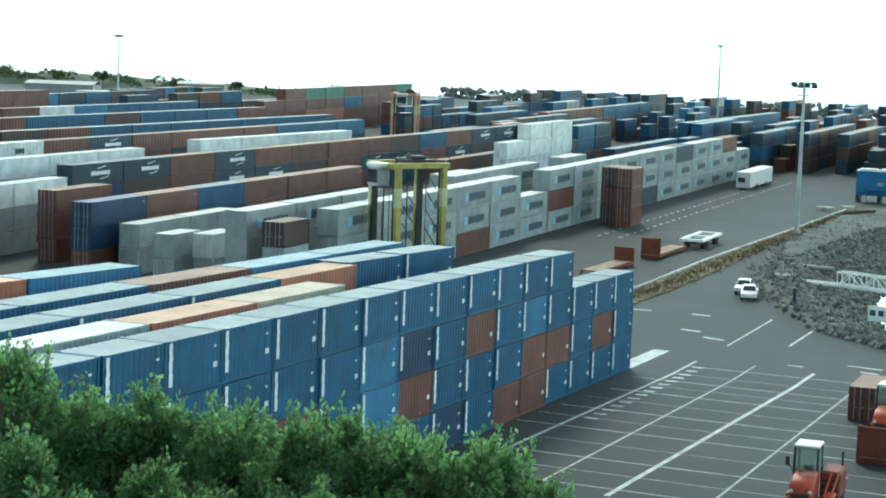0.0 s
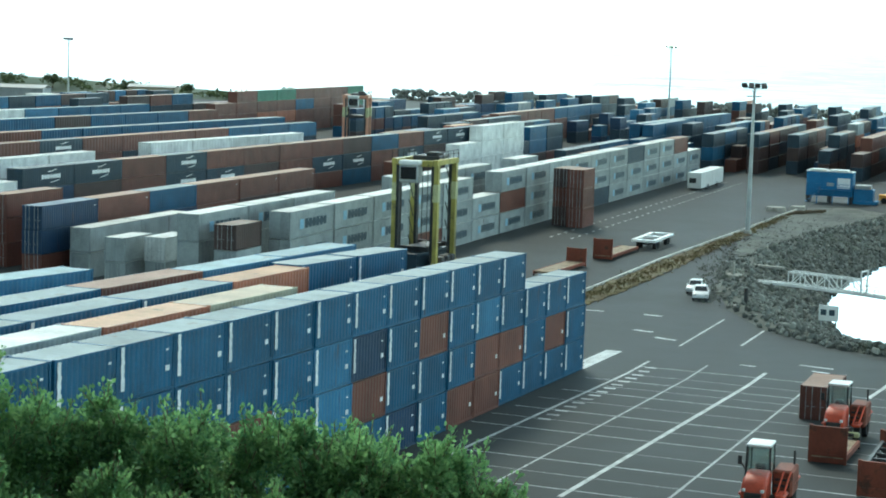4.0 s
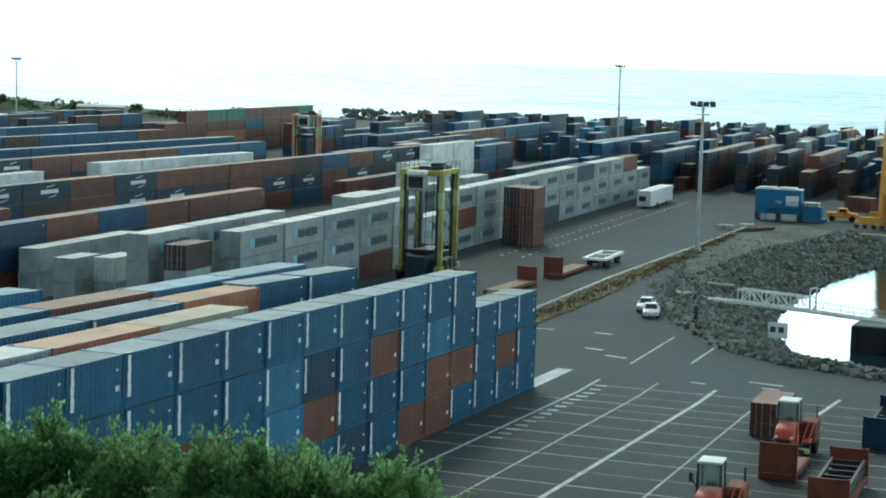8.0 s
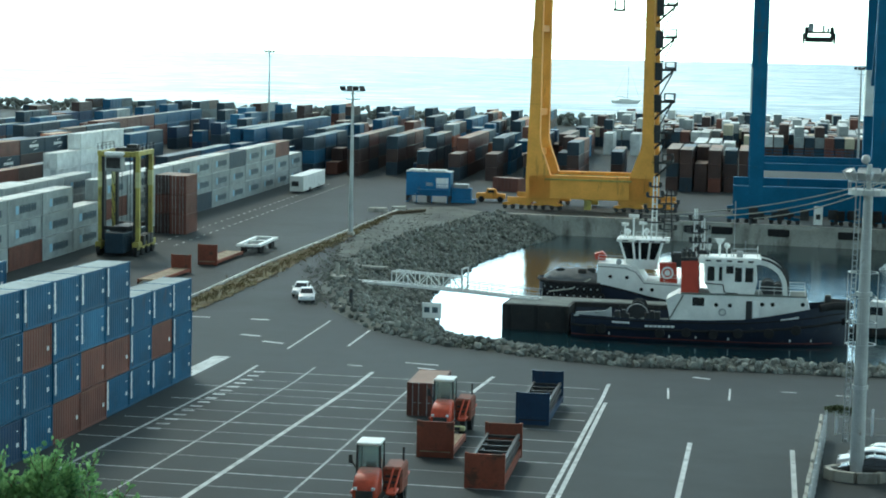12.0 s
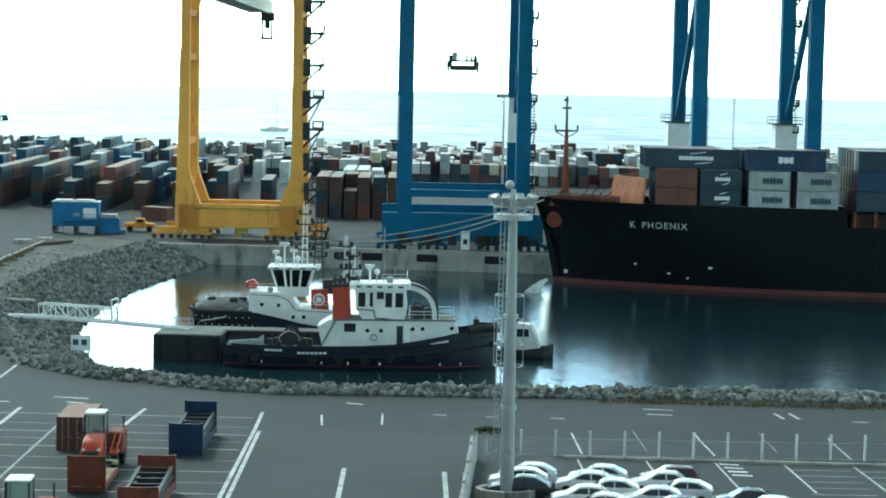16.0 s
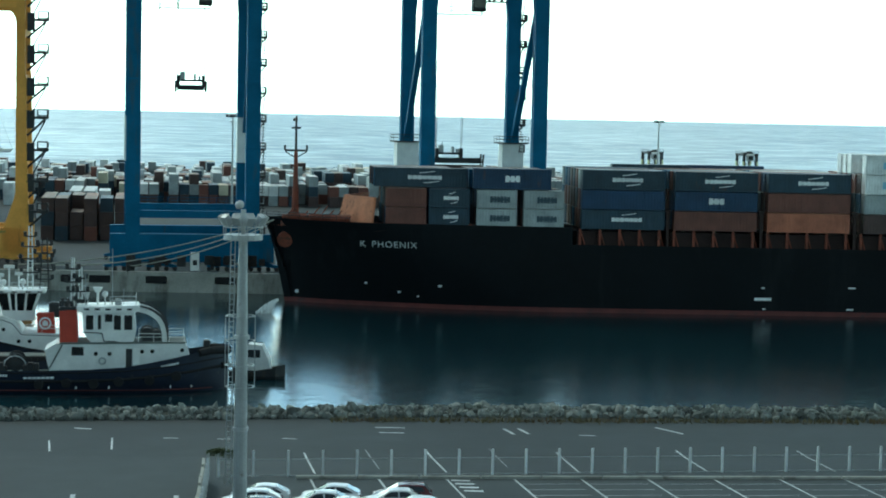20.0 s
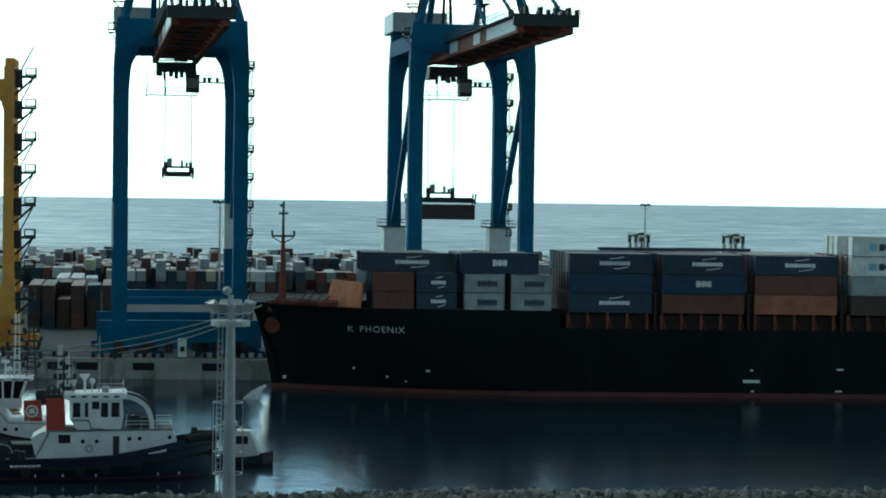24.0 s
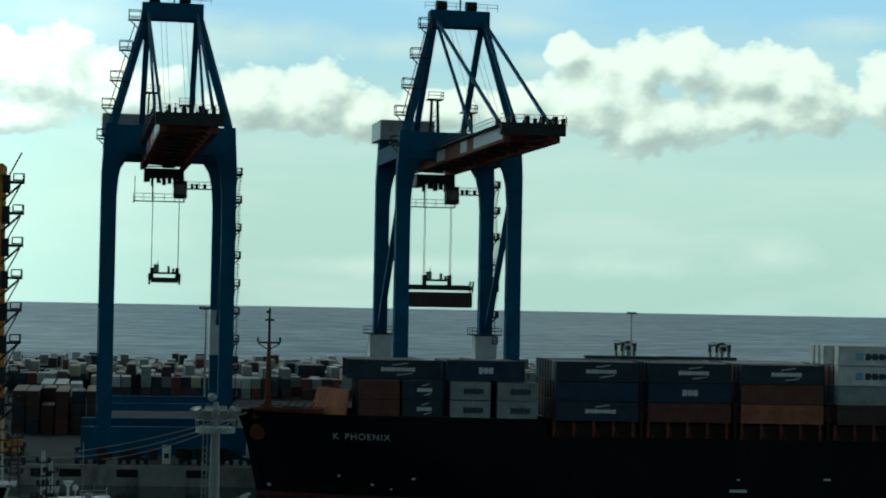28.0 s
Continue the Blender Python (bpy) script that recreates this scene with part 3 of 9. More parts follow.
def mark_mesh(kind, L, H):
    """Plain painted shapes on the long side that faces +x: bars for a maker's name, squares for a badge."""
    key = ("mark", kind, L, H)
    if key in BOX_MESH:
        return BOX_MESH[key]
    bm, x = B(), 1.222
    def plate(y0, y1, z0, z1):
        box(bm, x, x + 0.012, y0, y1, z0, z1)
    def teeth(y0, y1, z0, z1, n, seed, deep):
        """One painted block with notches along both edges, as worn lettering."""
        rnd = random.Random(seed)
        lo, hi = [], []
        for k in range(n):
            a, b = y0 + (y1 - y0) * k / n, y0 + (y1 - y0) * (k + 0.78) / n
            c = y0 + (y1 - y0) * (k + 1) / n
            p, q = rnd.uniform(0, .25) * deep, rnd.uniform(0.7, 1.0) * deep
            hi += [(a, z1 - p), (b, z1 - p)] + ([(b, z1 - q), (c, z1 - q)] if k < n - 1 else [])
            lo += [(a, z0 + p), (b, z0 + p)] + ([(b, z0 + q), (c, z0 + q)] if k < n - 1 else [])
        prism(bm, lo + hi[::-1], 'x', x, x + 0.012)
    if kind == "upright":          # a column of letters worn to a bar, beside the near post
        rnd = random.Random(5)
        left, right, z = [], [], 0.20 * H
        while z < 0.93 * H:
            h = rnd.uniform(0.14, 0.24)
            a, b = -L / 2 + 0.24 + rnd.uniform(-.03, .03), -L / 2 + 0.55 + rnd.uniform(-.05, .05)
            left += [(a, z), (a, z + h)]
            right += [(b, z), (b, z + h)]
            z += h + 0.015
        prism(bm, left + right[::-1], 'x', x, x + 0.012)
    elif kind == "badge":
        plate(L / 2 - 0.95, L / 2 - 0.55, 0.36 * H, 0.46 * H)
    elif kind == "code":
        plate(L / 2 - 0.93, L / 2 - 0.68, 0.72 * H, 0.76 * H)
    elif kind == "name":           # a maker's name
        teeth(-0.17 * L, 0.34 * L, 0.30 * H, 0.66 * H, 6, 3, 0.12 * H)
    elif kind == "square":
        plate(-0.29 * L, -0.20 * L, 0.30 * H, 0.66 * H)
    elif kind == "panel":          # a pale name panel
        teeth(-0.14 * L, 0.24 * L, 0.40 * H, 0.62 * H, 7, 4, 0.06 * H)
    elif kind in ("swoosh", "underline"):
        z, y = (0.72, -0.02) if kind == "swoosh" else (0.20, 0.03)
        prism(bm, [(y * L, z * H), ((y + 0.08) * L, (z + 0.03) * H), ((y + 0.18) * L, (z + 0.11) * H), ((y + 0.17) * L, (z + 0.14) * H), ((y + 0.07) * L, (z + 0.07) * H), (y * L, (z + 0.04) * H)], 'x', x, x + 0.012)
    elif kind == "block":          # a short slanting emblem
        teeth(-0.09 * L, 0.11 * L, 0.34 * H, 0.68 * H, 3, 7, 0.13 * H)
    BOX_MESH[key] = mesh_of("marking", bm, M_MARK)
    return BOX_MESH[key]


TEMPLATES = {}


def container(L, H, colour, m, marks=(), detail=2, group="stacked containers", where="in a stack"):
    """One shipping container at pose m. detail 2: doors with locking bars; 1: plain doors; 0: far off."""
    key = (L, H, colour, marks, detail)
    if key in TEMPLATES:
        ob = copy_thing(TEMPLATES[key], m)
        ob["label"] = TEMPLATES[key]["label"].rsplit(" box ", 1)[0] + " box " + where
        ob["group"] = group
        return ob
    p = paint(colour)
    ft = "forty-foot" if L > 9 else "twenty-foot"
    root = new("shipping_container", frame_mesh(L, H))
    dress(root, p)
    tagged(root, f"{NAMES[colour]} steel {ft} container box {where}", "shipping container", group)
    ribs = (int(L / 0.46) if detail else int(L / 0.9))
    side = corrugated(L - 0.3, H - 0.28, ribs, 0.036, "side_panel")
    a = part("side_panel", side, None, root, at=pose(-1.16, 0, 0.17))
    b = part("side_panel", side, None, root, at=pose(1.16, 0, 0.17, 0, 0, 180))
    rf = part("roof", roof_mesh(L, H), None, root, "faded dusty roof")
    dress(a, p); dress(b, p); dress(rf, skylit_roof_paint(colour))
    if detail:
        endw = part("end_wall", corrugated(2.16, H - 0.28, 5, 0.05, "end_wall"), None, root, at=pose(0, L / 2 - 0.06, 0.15, 0, 0, -90))
        dress(endw, p)
        for sx in (-1, 1):
            d = part("door", door_mesh(H), None, root, at=pose(sx * 0.54, -L / 2 + 0.05, 0))
            dress(d, p)
            if detail == 2:
                for k in (-0.25, 0.2):
                    part("locking_bar", rod_mesh(H), M_STEEL, d, at=pose(k, 0, 0))
    else:
        for sy, ang in ((-1, 90), (1, -90)):
            e = part("end_wall", corrugated(2.16, H - 0.28, 5, 0.05, "end_wall"), None, root, at=pose(0, sy * (L / 2 - 0.06), 0.15, 0, 0, ang))
            dress(e, p)
    for kind, mt in marks:
        mk = part("marking", mark_mesh(kind, L, H), None, root, "plain painted lettering block")
        dress(mk, {'w': M_MARK, 'k': M_DARKMARK, 'b': M_BLUEMARK}[mt])
    root.matrix_basis = m
    TEMPLATES[key] = root
    return root


U_W = (("upright", 'w'), ("badge", 'w'), ("code", 'w'))
GREY = (("name", 'k'), ("square", 'b'))
PANEL = (("panel", 'w'), ("swoosh", 'w'), ("underline", 'w'))
BLOCK = (("block", 'w'),)


FAR_V, FAR_F, FAR_M, FAR_KEYS = [], [], [], {}


def far_box(L, H, colour, m):
    """Adds one box with ribbed sides and a separate roof colour to the joined far stacks."""
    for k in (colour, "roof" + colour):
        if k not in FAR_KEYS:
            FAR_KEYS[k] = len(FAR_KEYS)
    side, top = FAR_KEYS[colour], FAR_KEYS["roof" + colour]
    ribs = int(L / 0.8)
    line = []
    for k in range(ribs):
        s = -L / 2 + L * k / ribs
        line += [(1.16, s + 0.02), (1.22, s + 0.25), (1.22, s + 0.5), (1.16, s + 0.72)]
    line = [(1.22, -L / 2)] + line + [(1.22, L / 2)]
    ring_ = line + [(-x, y) for x, y in line[::-1]]
    b, n = len(FAR_V), len(ring_)
    for z in (0.02, H - 0.06):
        for x, y in ring_:
            FAR_V.append(tuple(m @ Vector((x, y, z))))
    for k in range(n):
        j = (k + 1) % n
        FAR_F.append((b + k, b + j, b + n + j, b + n + k)); FAR_M.append(side)
    c = len(FAR_V)
    for x, y in ((1.22, -L / 2), (1.22, L / 2), (-1.22, L / 2), (-1.22, -L / 2)):
        FAR_V.append(tuple(m @ Vector((x, y, H - 0.06)))); FAR_V.append(tuple(m @ Vector((x * 0.98, y * 0.995, H))))
    for k in range(4):
        j = (k + 1) % 4
        FAR_F.append((c + 2 * k, c + 2 * j, c + 2 * j + 1, c + 2 * k + 1)); FAR_M.append(side)
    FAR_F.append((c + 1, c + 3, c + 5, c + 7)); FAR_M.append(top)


def far_stacks():
    me = bpy.data.meshes.new("container_stacks")
    me.from_pydata(FAR_V, [], FAR_F)
    for k in FAR_KEYS:
        me.materials.append(skylit_roof_paint(k[4:]) if k.startswith("roof") else paint(k))
    me.polygons.foreach_set("material_index", FAR_M)
    ob = new("container_stacks", me)
    return tagged(ob, "distant stacks of blue, brown, grey and white shipping containers", "container stacks", kind="stuff")


def row(x, y, bearing, L, H, columns, marks=None, detail=1, gap=0.12, group="container rows", where="in a stack", jitter=0.05, far=False, hidden=0):
    """A row of stacks that starts with its near right-hand base corner at (x, y) and runs away along bearing (degrees from +y,
    clockwise). columns: one string a stack, bottom to top, a letter a box; a blank leaves a hole. The lowest hidden tiers, or all
    of a far row, go into the joined stacks."""
    rnd = random.Random(int(abs(x) * 31 + abs(y) * 17))
    ub, vb = (math.sin(radians(bearing)), math.cos(radians(bearing))), (math.cos(radians(bearing)), -math.sin(radians(bearing)))
    s = L / 2
    for col in columns:
        for k, c in enumerate(col):
            if c == ' ':
                continue
            dx, dy, dr = rnd.uniform(-jitter, jitter), rnd.uniform(-jitter, jitter), rnd.uniform(-0.25, 0.25)
            px = x + ub[0] * (s + dy) + vb[0] * (-1.22 + dx)
            py = y + ub[1] * (s + dy) + vb[1] * (-1.22 + dx)
            tilt = -math.degrees(math.atan(FALL)) if py < BREAK - 2 else 0
            m = pose(px, py, gz(py) + k * (H + 0.01) + 0.005, tilt, 0, -bearing + dr)
            if far or k < hidden:
                far_box(L, H, c, m)
            else:
                container(L, H, c, m, marks.get(c, ()) if marks else (), detail, group, where)
        s += L + gap

# ---------------------------------------------------------------- the yard's container rows
# The blue wall: twenty-foot boxes side on, four high, three high at its far end.
WALL = ["bbbb"] * 6 + ["bbbb", "brbb", "bbbb", "bccb", "brnb", "nbbb", "bbrb", "rbbb", "rrcb", "brbb", "bbb", "brb", "bbb"]
WALL_S = len(WALL) * 5.58
row(-54.45 + 0.0664 * WALL_S, 152.7 - 0.998 * WALL_S, -3.81, 5.50, 2.74, WALL, {'b': U_W, 'c': U_W, 'n': U_W, 'r': (("badge", 'w'),)}, 2, 0.08, "blue container wall", "in a four-high wall")
# Rows behind the wall, forty-foot boxes
row(-54.9 + 0.07 * 46.4, 102.7 - 46.4, -4.0, 11.5, 2.74, ["bbbg", "bbbg", "bbbo", "bbby"], None, 1, 0.1, "rows behind the blue wall", hidden=3)
row(-61.2 + 0.075 * 63, 113.9 - 46.4, -4.4, 11.45, 2.74, ["bbbb", "bbbb", "bbbb", "bbbo"], {'b': U_W}, 1, 0.12, "rows behind the blue wall", hidden=2)
row(-61.1, 114.4, -0.5, 8.4, 2.74, ["bbbb", "bbbb"], {'b': U_W}, 1, 0.5, "rows behind the blue wall", hidden=2)
row(-65.6 + 0.072 * 64.5, 132.3 - 64.5, -4.1, 12.7, 2.74, ["bbbb", "bbbb", "bbbr", "bbbc", "bbbc"], None, 1, 0.15, "rows behind the blue wall", hidden=3)
row(-69.2, 102.3 - 35.0, 0.0, 11.5, 2.74, ["bbbb", "bbbo", "bbbc"], None, 1, 0.12, "rows behind the blue wall", hidden=3)
# The grey forty-foot rows along the lane
G1 = ["ggg", "ggg", "ggg", "rgg", "ggg", "gg", "grg", "ggg", "ggg", "ggg", "dgg", "ggg", "ggd", "ggg", "ggg", "ggr", "gg"]
row(-96.3, 178.0, -4.5, 11.58, 2.86, G1, {'g': GREY}, 1, 0.32, "grey container row", "in a three-high row")
row(-97.6, 169.0, -4.5, 6.06, 2.6, ["rgk"], None, 2, 0.1, "grey container row", "at the head of a row")
row(-102.2, 169.5, -4.5, 11.58, 2.86, ["ggg", "ggg", "ggg", "gg", "gg", "ggg", "ggg", "ggg", "gg", "ggg"], {'g': GREY}, 1, 0.32, "grey container row", "in a three-high row", hidden=2)
row(-109.6, 175.0, -4.5, 6.06, 2.6, ["gw"], None, 2, 0.1, "short stacks", "at the head of a row")
row(-112.6, 172.0, -4.5, 6.06, 2.6, ["gg"], None, 2, 0.1, "short stacks", "in a two-high stack")
row(-119.4, 175.5, -4.5, 11.75, 2.75, ["gg", "gg"], None, 1, 0.1, "short stacks", "in a two-high stack")
row(-108.5, 230.0, -4.5, 11.58, 2.86, ["ggg", "gg"], {'g': GREY}, 1, 0.32, "grey container row", hidden=1)
# The brown stack beside the lane
row(-95.3, 264.5, -4.5, 6.06, 2.8, ["rrr"], None, 2, 0.1, "brown stack", "in a stack beside the lane")
row(-97.9, 265.6, -4.5, 6.06, 2.8, ["krk"], None, 2, 0.1, "brown stack", "in a stack beside the lane")
# Blue and brown row, brown stack and white row to the left
row(-123.2, 172.0, -4.0, 11.9, 2.62, ["rnn", "krr", "rnb", "krr", "rkr", "kkr"], {'n': (("code", 'w'),), 'r': (("code", 'w'),)}, 2, 0.12, "blue and brown row")
row(-132.2, 178.0, -4.0, 11.9, 2.72, ["rrr", "kk", "rr"], None, 2, 0.12, "brown stacks")
row(-138.6, 158.0, -6.0, 11.9, 2.72, ["ggg", "ggw", "ggw"], {'g': (("block", 'k'),)}, 1, 0.12, "white row")
row(-152.4, 208.5, -1.8, 12.1, 2.75, ["dnd", "rkd", "drr", "kdd", "ddr", "rkr", "krr", "rdr", "bdk", "rrb", "kdr", "dkd", "rdd", "drd"], {'d': PANEL}, 1, 0.12, "long dark row", hidden=1)
row(-164.0, 196.0, -2.0, 12.1, 2.75, ["ggw", "ggw", "ggw", "ggw"], None, 1, 0.12, "white row", hidden=2)
row(-142.0, 300.0, -4.5, 12.1, 2.6, ["rr", "kk", "kd"], {'d': PANEL}, 1, 0.12, "brown stacks")
row(-184.4, 233.0, -1.0, 12.1, 2.75, ["kww", "krr", "rdd", "krr", "kdr", "kkr", "rdr", "krb", "drb", "rdb"], {'d': PANEL, 'w': (("block", 'k'),)}, 0, 0.12, "far left rows", hidden=2)
row(-170.8, 268.0, 2.0, 12.1, 2.75, ["ggw", "ggw", "ggw", "ggw"], None, 0, 0.12, "far left rows", hidden=2)
row(-134.0, 308.0, -4.0, 12.1, 2.75, ["gww", "gwww", "gwww"], None, 1, 0.12, "white stack", hidden=1)
row(-202.5, 245.0, 1.0, 12.1, 2.75, ["krk", "rkk", "dkr", "kdb", "drb", "rbb", "kbb", "dbb", "rbb", "bbb"], far=True)
row(-215.0, 262.0, 2.0, 12.1, 2.75, ["kk", "db", "kb", "rb", "rb", "kk", "bb", "rb", "kk", "dk"], far=True)
row(-228.0, 285.0, 1.0, 12.1, 2.75, ["kkr", "dkb", "rkb", "kkk", "kdb", "dbb", "kkb", "rdr"], far=True)
row(-250.5, 319.0, 0.0, 12.1, 2.75, ["krr", "kdw", "rbc", "kbb", "rkb", "krb"], far=True)
row(-263.0, 326.0, 1.0, 12.1, 2.75, ["dkrr", "krrr"], far=True)
row(-242.0, 408.0, -5.0, 12.1, 2.75, ["rrr", "rrrr", "rort", "rort", "rrbr", "rrrr", "krrr", "kktt"], far=True)
# The blue and brown blocks beyond the lane
row(-132.5, 402.0, -4.5, 12.1, 2.75, ["rb", "dbb", "dbb", "kbb"], far=True)
row(-137.2, 416.0, -2.0, 12.1, 2.75, ["kbb", "rbb", "bbb", "bbb", "kbb", "dbb", "rbb"], far=True)
row(-177.0, 430.0, -5.0, 12.1, 2.75, ["rrr", "rrr", "krr", "krr", "rrb", "dbb", "kdb", "rkb"], far=True)
row(-104.5, 396.0, -4.5, 12.1, 2.75, ["kkd", "dkr", "kdk", "ddk", "kkd"], far=True)
row(-109.8, 398.0, -4.5, 6.06, 2.6, ["r", "rk"], far=True)
row(-82.0, 392.0, -4.0, 12.1, 2.75, ["dk", "krr", "kdr", "kkr", "kkd"], far=True)
row(-92.5, 405.0, -4.0, 6.06, 2.6, ["n", "dk", "rr", "rr"], far=True)
rnd = random.Random(11)
for i, (x0, y0, n) in enumerate([(-150, 440, 8), (-158, 330, 5), (-163, 350, 6), (-120, 455, 10), (-128, 470, 9), (-112, 478, 9), (-160, 455, 10), (-172, 470, 8), (-196, 440, 10), (-210, 420, 12), (-224, 440, 10), (-100, 470, 12), (-90, 455, 10), (-84, 440, 11), (-76, 418, 7), (-70, 430, 6), (-66, 450, 5), (-230, 470, 10), (-262, 470, 8), (-276, 400, 9), (-290, 380, 8), (-300, 430, 8)]):
    cols = []
    for k in range(n):
        h = rnd.choice([1, 2, 2, 3, 3, 3]) if k % 4 else rnd.choice([2, 3, 3])
        cols.append("".join(rnd.choice("bbdddnkkrrrrccbngo" if i % 3 else "bbbbddnnkkrcbddb") for _ in range(h)))
    row(x0, y0, -4.5, 12.1 if i % 3 else 6.06, 2.75, cols, far=True, gap=0.3)
# Blocks between the white stack and the lane
for x0, y0, cols in ((-123.5, 346, ["do", "bd", "kr"]), (-130.6, 352, ["bd", "dd", "rb", "db"]), (-117.6, 366, ["kb", "dd", "db"]), (-112.0, 388, ["dbd", "bdb", "kdd"]), (-146.0, 352, ["dd", "bd", "kbb", "rdd"]), (-154.5, 366, ["bbd", "ddk", "rrd", "kdb"]), (-126.0, 392, ["d", "db", "bd", "bdd"]), (-119.4, 414, ["db", "bbd", "ddb", "kdb"]),
                     (-97.6, 402, ["dkd", "dkk", "kkr", "ddd"]), (-90.0, 398, ["kd", "kdd", "ddk"]), (-75.0, 396, ["kk", "dkd", "kkd"]), (-68.0, 402, ["dk", "kkd", "ddk"]), (-62.0, 410, ["kd", "dkk"]), (-52.0, 420, ["kd", "dk"]), (-45.0, 430, ["dk", "kd"]), (-168.0, 392, ["dbk", "bbd", "kdd"]), (-182.0, 400, ["kdd", "bbd", "ddb"])):
    row(x0, y0, -4.5, 12.1, 2.75, cols, far=True, gap=0.25)
# The last rows before the sea wall, three high
for x0, cols in ((-243, "bdk"), (-236, "dbb"), (-222, "bkd"), (-214, "dbd"), (-207, "kdd"), (-196, "brd"), (-186, "gbk"), (-178, "rdb"), (-170, "dkk"), (-163, "orb"), (-155, "bdk"), (-147, "rkd"), (-139, "dbb"), (-131, "krd"), (-122, "bdd"), (-112, "kkr"), (-104, "rdd"), (-95, "dkb")):
    row(x0, 585.0 + rnd.uniform(-8, 8), -4.5, 12.1, 2.75, [cols, cols[::-1][:rnd.choice([2, 3])]], far=True)
# Beyond the quay: dark stacks, then rows of pale refrigerated boxes with their ends to the water
row(-58.5, 400.0, -3.0, 12.1, 2.75, ["rkd", "krr"], far=True)
row(-64.2, 369.0, -63.0, 6.06, 2.6, ["r"], far=True)
for x0, y0, cols in ((-66.0, 436, ["krk", "kdk"]), (-69.4, 444, ["kk", "dk"]), (-36.6, 386, ["kdk", "dkk"]), (-33.8, 385, ["dkk", "kkd"]), (-31.0, 386, ["kk", "dkk"]), (-28.2, 385, ["rkk", "kkr"]), (-25.2, 387, ["kkd", "dk"]), (-22.4, 387, ["kkk", "kdr"]), (-33.8, 416, ["kdw", "kgw"]), (-30.8, 416, ["dkg", "kkw"]), (-27.8, 418, ["kkw", "dw"])):
    row(x0, y0, -3.0, 12.1, 2.75, cols, far=True)
for k in range(12):
    y = 521 + 14.0 * k
    x, end = (-38.0 if y < 530 else -80.0), (60 if y < 590 else 260)
    while x < end:
        x += 2.62 if rnd.random() < 0.88 else 5.4
        h = rnd.choice([2, 2, 2, 3]) if y < 640 else rnd.choice([1, 2, 2])
        col = "".join(rnd.choice("kkdkdgrk") for _ in range(h - 1)) + rnd.choice("wgkgywdkgdrg")
        row(x + rnd.uniform(-.1, .1), y + rnd.uniform(-1.0, 1.0), -3.0, 12.1 if rnd.random() < .75 else 6.06, 2.7, [col], far=True)
for x in (-72, -65.5, -58.5):
    row(x, 508.0, -3.0, 12.1, 2.8, ["ww"], far=True)

# ---------------------------------------------------------------- markings, kerb, verge, rubble
def stripe(a, b, w, material=None, parent=None, z=0.006):
    """A painted stripe on the asphalt from a to b."""
    bm = B()
    a, b = Vector(a), Vector(b)
    n = Vector((-(b - a).y, (b - a).x)).normalized() * w / 2
    cuts = [0.0, 1.0]
    if (a.y - BREAK) * (b.y - BREAK) < 0:
        cuts.insert(1, (BREAK - a.y) / (b.y - a.y))
    rows_ = []
    for k in cuts:
        p = a + (b - a) * k
        rows_.append([bm.verts.new((p.x + s * n.x, p.y + s * n.y, gz(p.y) + z)) for s in (-1, 1)])
    for p, q in zip(rows_, rows_[1:]):
        bm.faces.new((p[0], q[0], q[1], p[1]))
    bmesh.ops.recalc_face_normals(bm, faces=bm.faces[:])
    for f in bm.faces:
        if f.normal.z < 0:
            f.normal_flip()
    return part("stripe", bm, material or M_LINE, parent or markings)


markings = thing("road_markings", "worn white painted lines on dark asphalt", "road markings", kind="structure")
# bay lines that run away, and the cross lines between them
for a, b, w in (((-50.9, 159.6), (-48.2, 104), 0.27), ((-40.6, 159.6), (-38.2, 104), 0.36), ((-30.3, 160.6), (-30.5, 152.5), 0.36), ((-20.4, 160.4), (-17.4, 104), 0.30), ((-19.5, 151.4), (-16.8, 104), 0.30), ((-11.4, 135.6), (-9.8, 104), 0.34), ((-4.3, 135.2), (-2.8, 104), 0.34)):
    stripe(a, b, w)
for a, b, w in (((-45.9, 160.4), (-42.8, 104), 0.17), ((-35.7, 152.5), (-32.4, 104), 0.18)):
    stripe(a, b, w, M_LINE_WORN)
for y, x0, x1 in ((156.9, -50.6, -20.8), (148.6, -52.6, -20.2), (141.6, -52.0, -19.8), (132.2, -52.2, -19.0), (124.0, -52.3, -18.3), (114.2, -48.6, -17.6), (106.0, -48, -17)):
    stripe((x0, y - 0.3), (x1, y + 0.6), 0.17, M_LINE_WORN)
for y, x0, x1 in ((152.6, -50.4, -20.6), (145.2, -50.0, -20.2), (136.8, -52.2, -19.4), (128.0, -52.4, -18.6), (119.0, -49.0, -18.0), (110.0, -48.4, -17.4)):
    stripe((x0, y - 0.2), (x1, y + 0.5), 0.09, M_LINE_WORN)
for k in range(15):
    y = 156.4 - 2.05 * k
    x = -50.9 + 2.7 * (159.6 - y) / 55.6 + 0.55
    stripe((x, y), (x + 0.95, y + 0.1), 0.55, M_LINE if k < 9 else M_LINE_WORN)
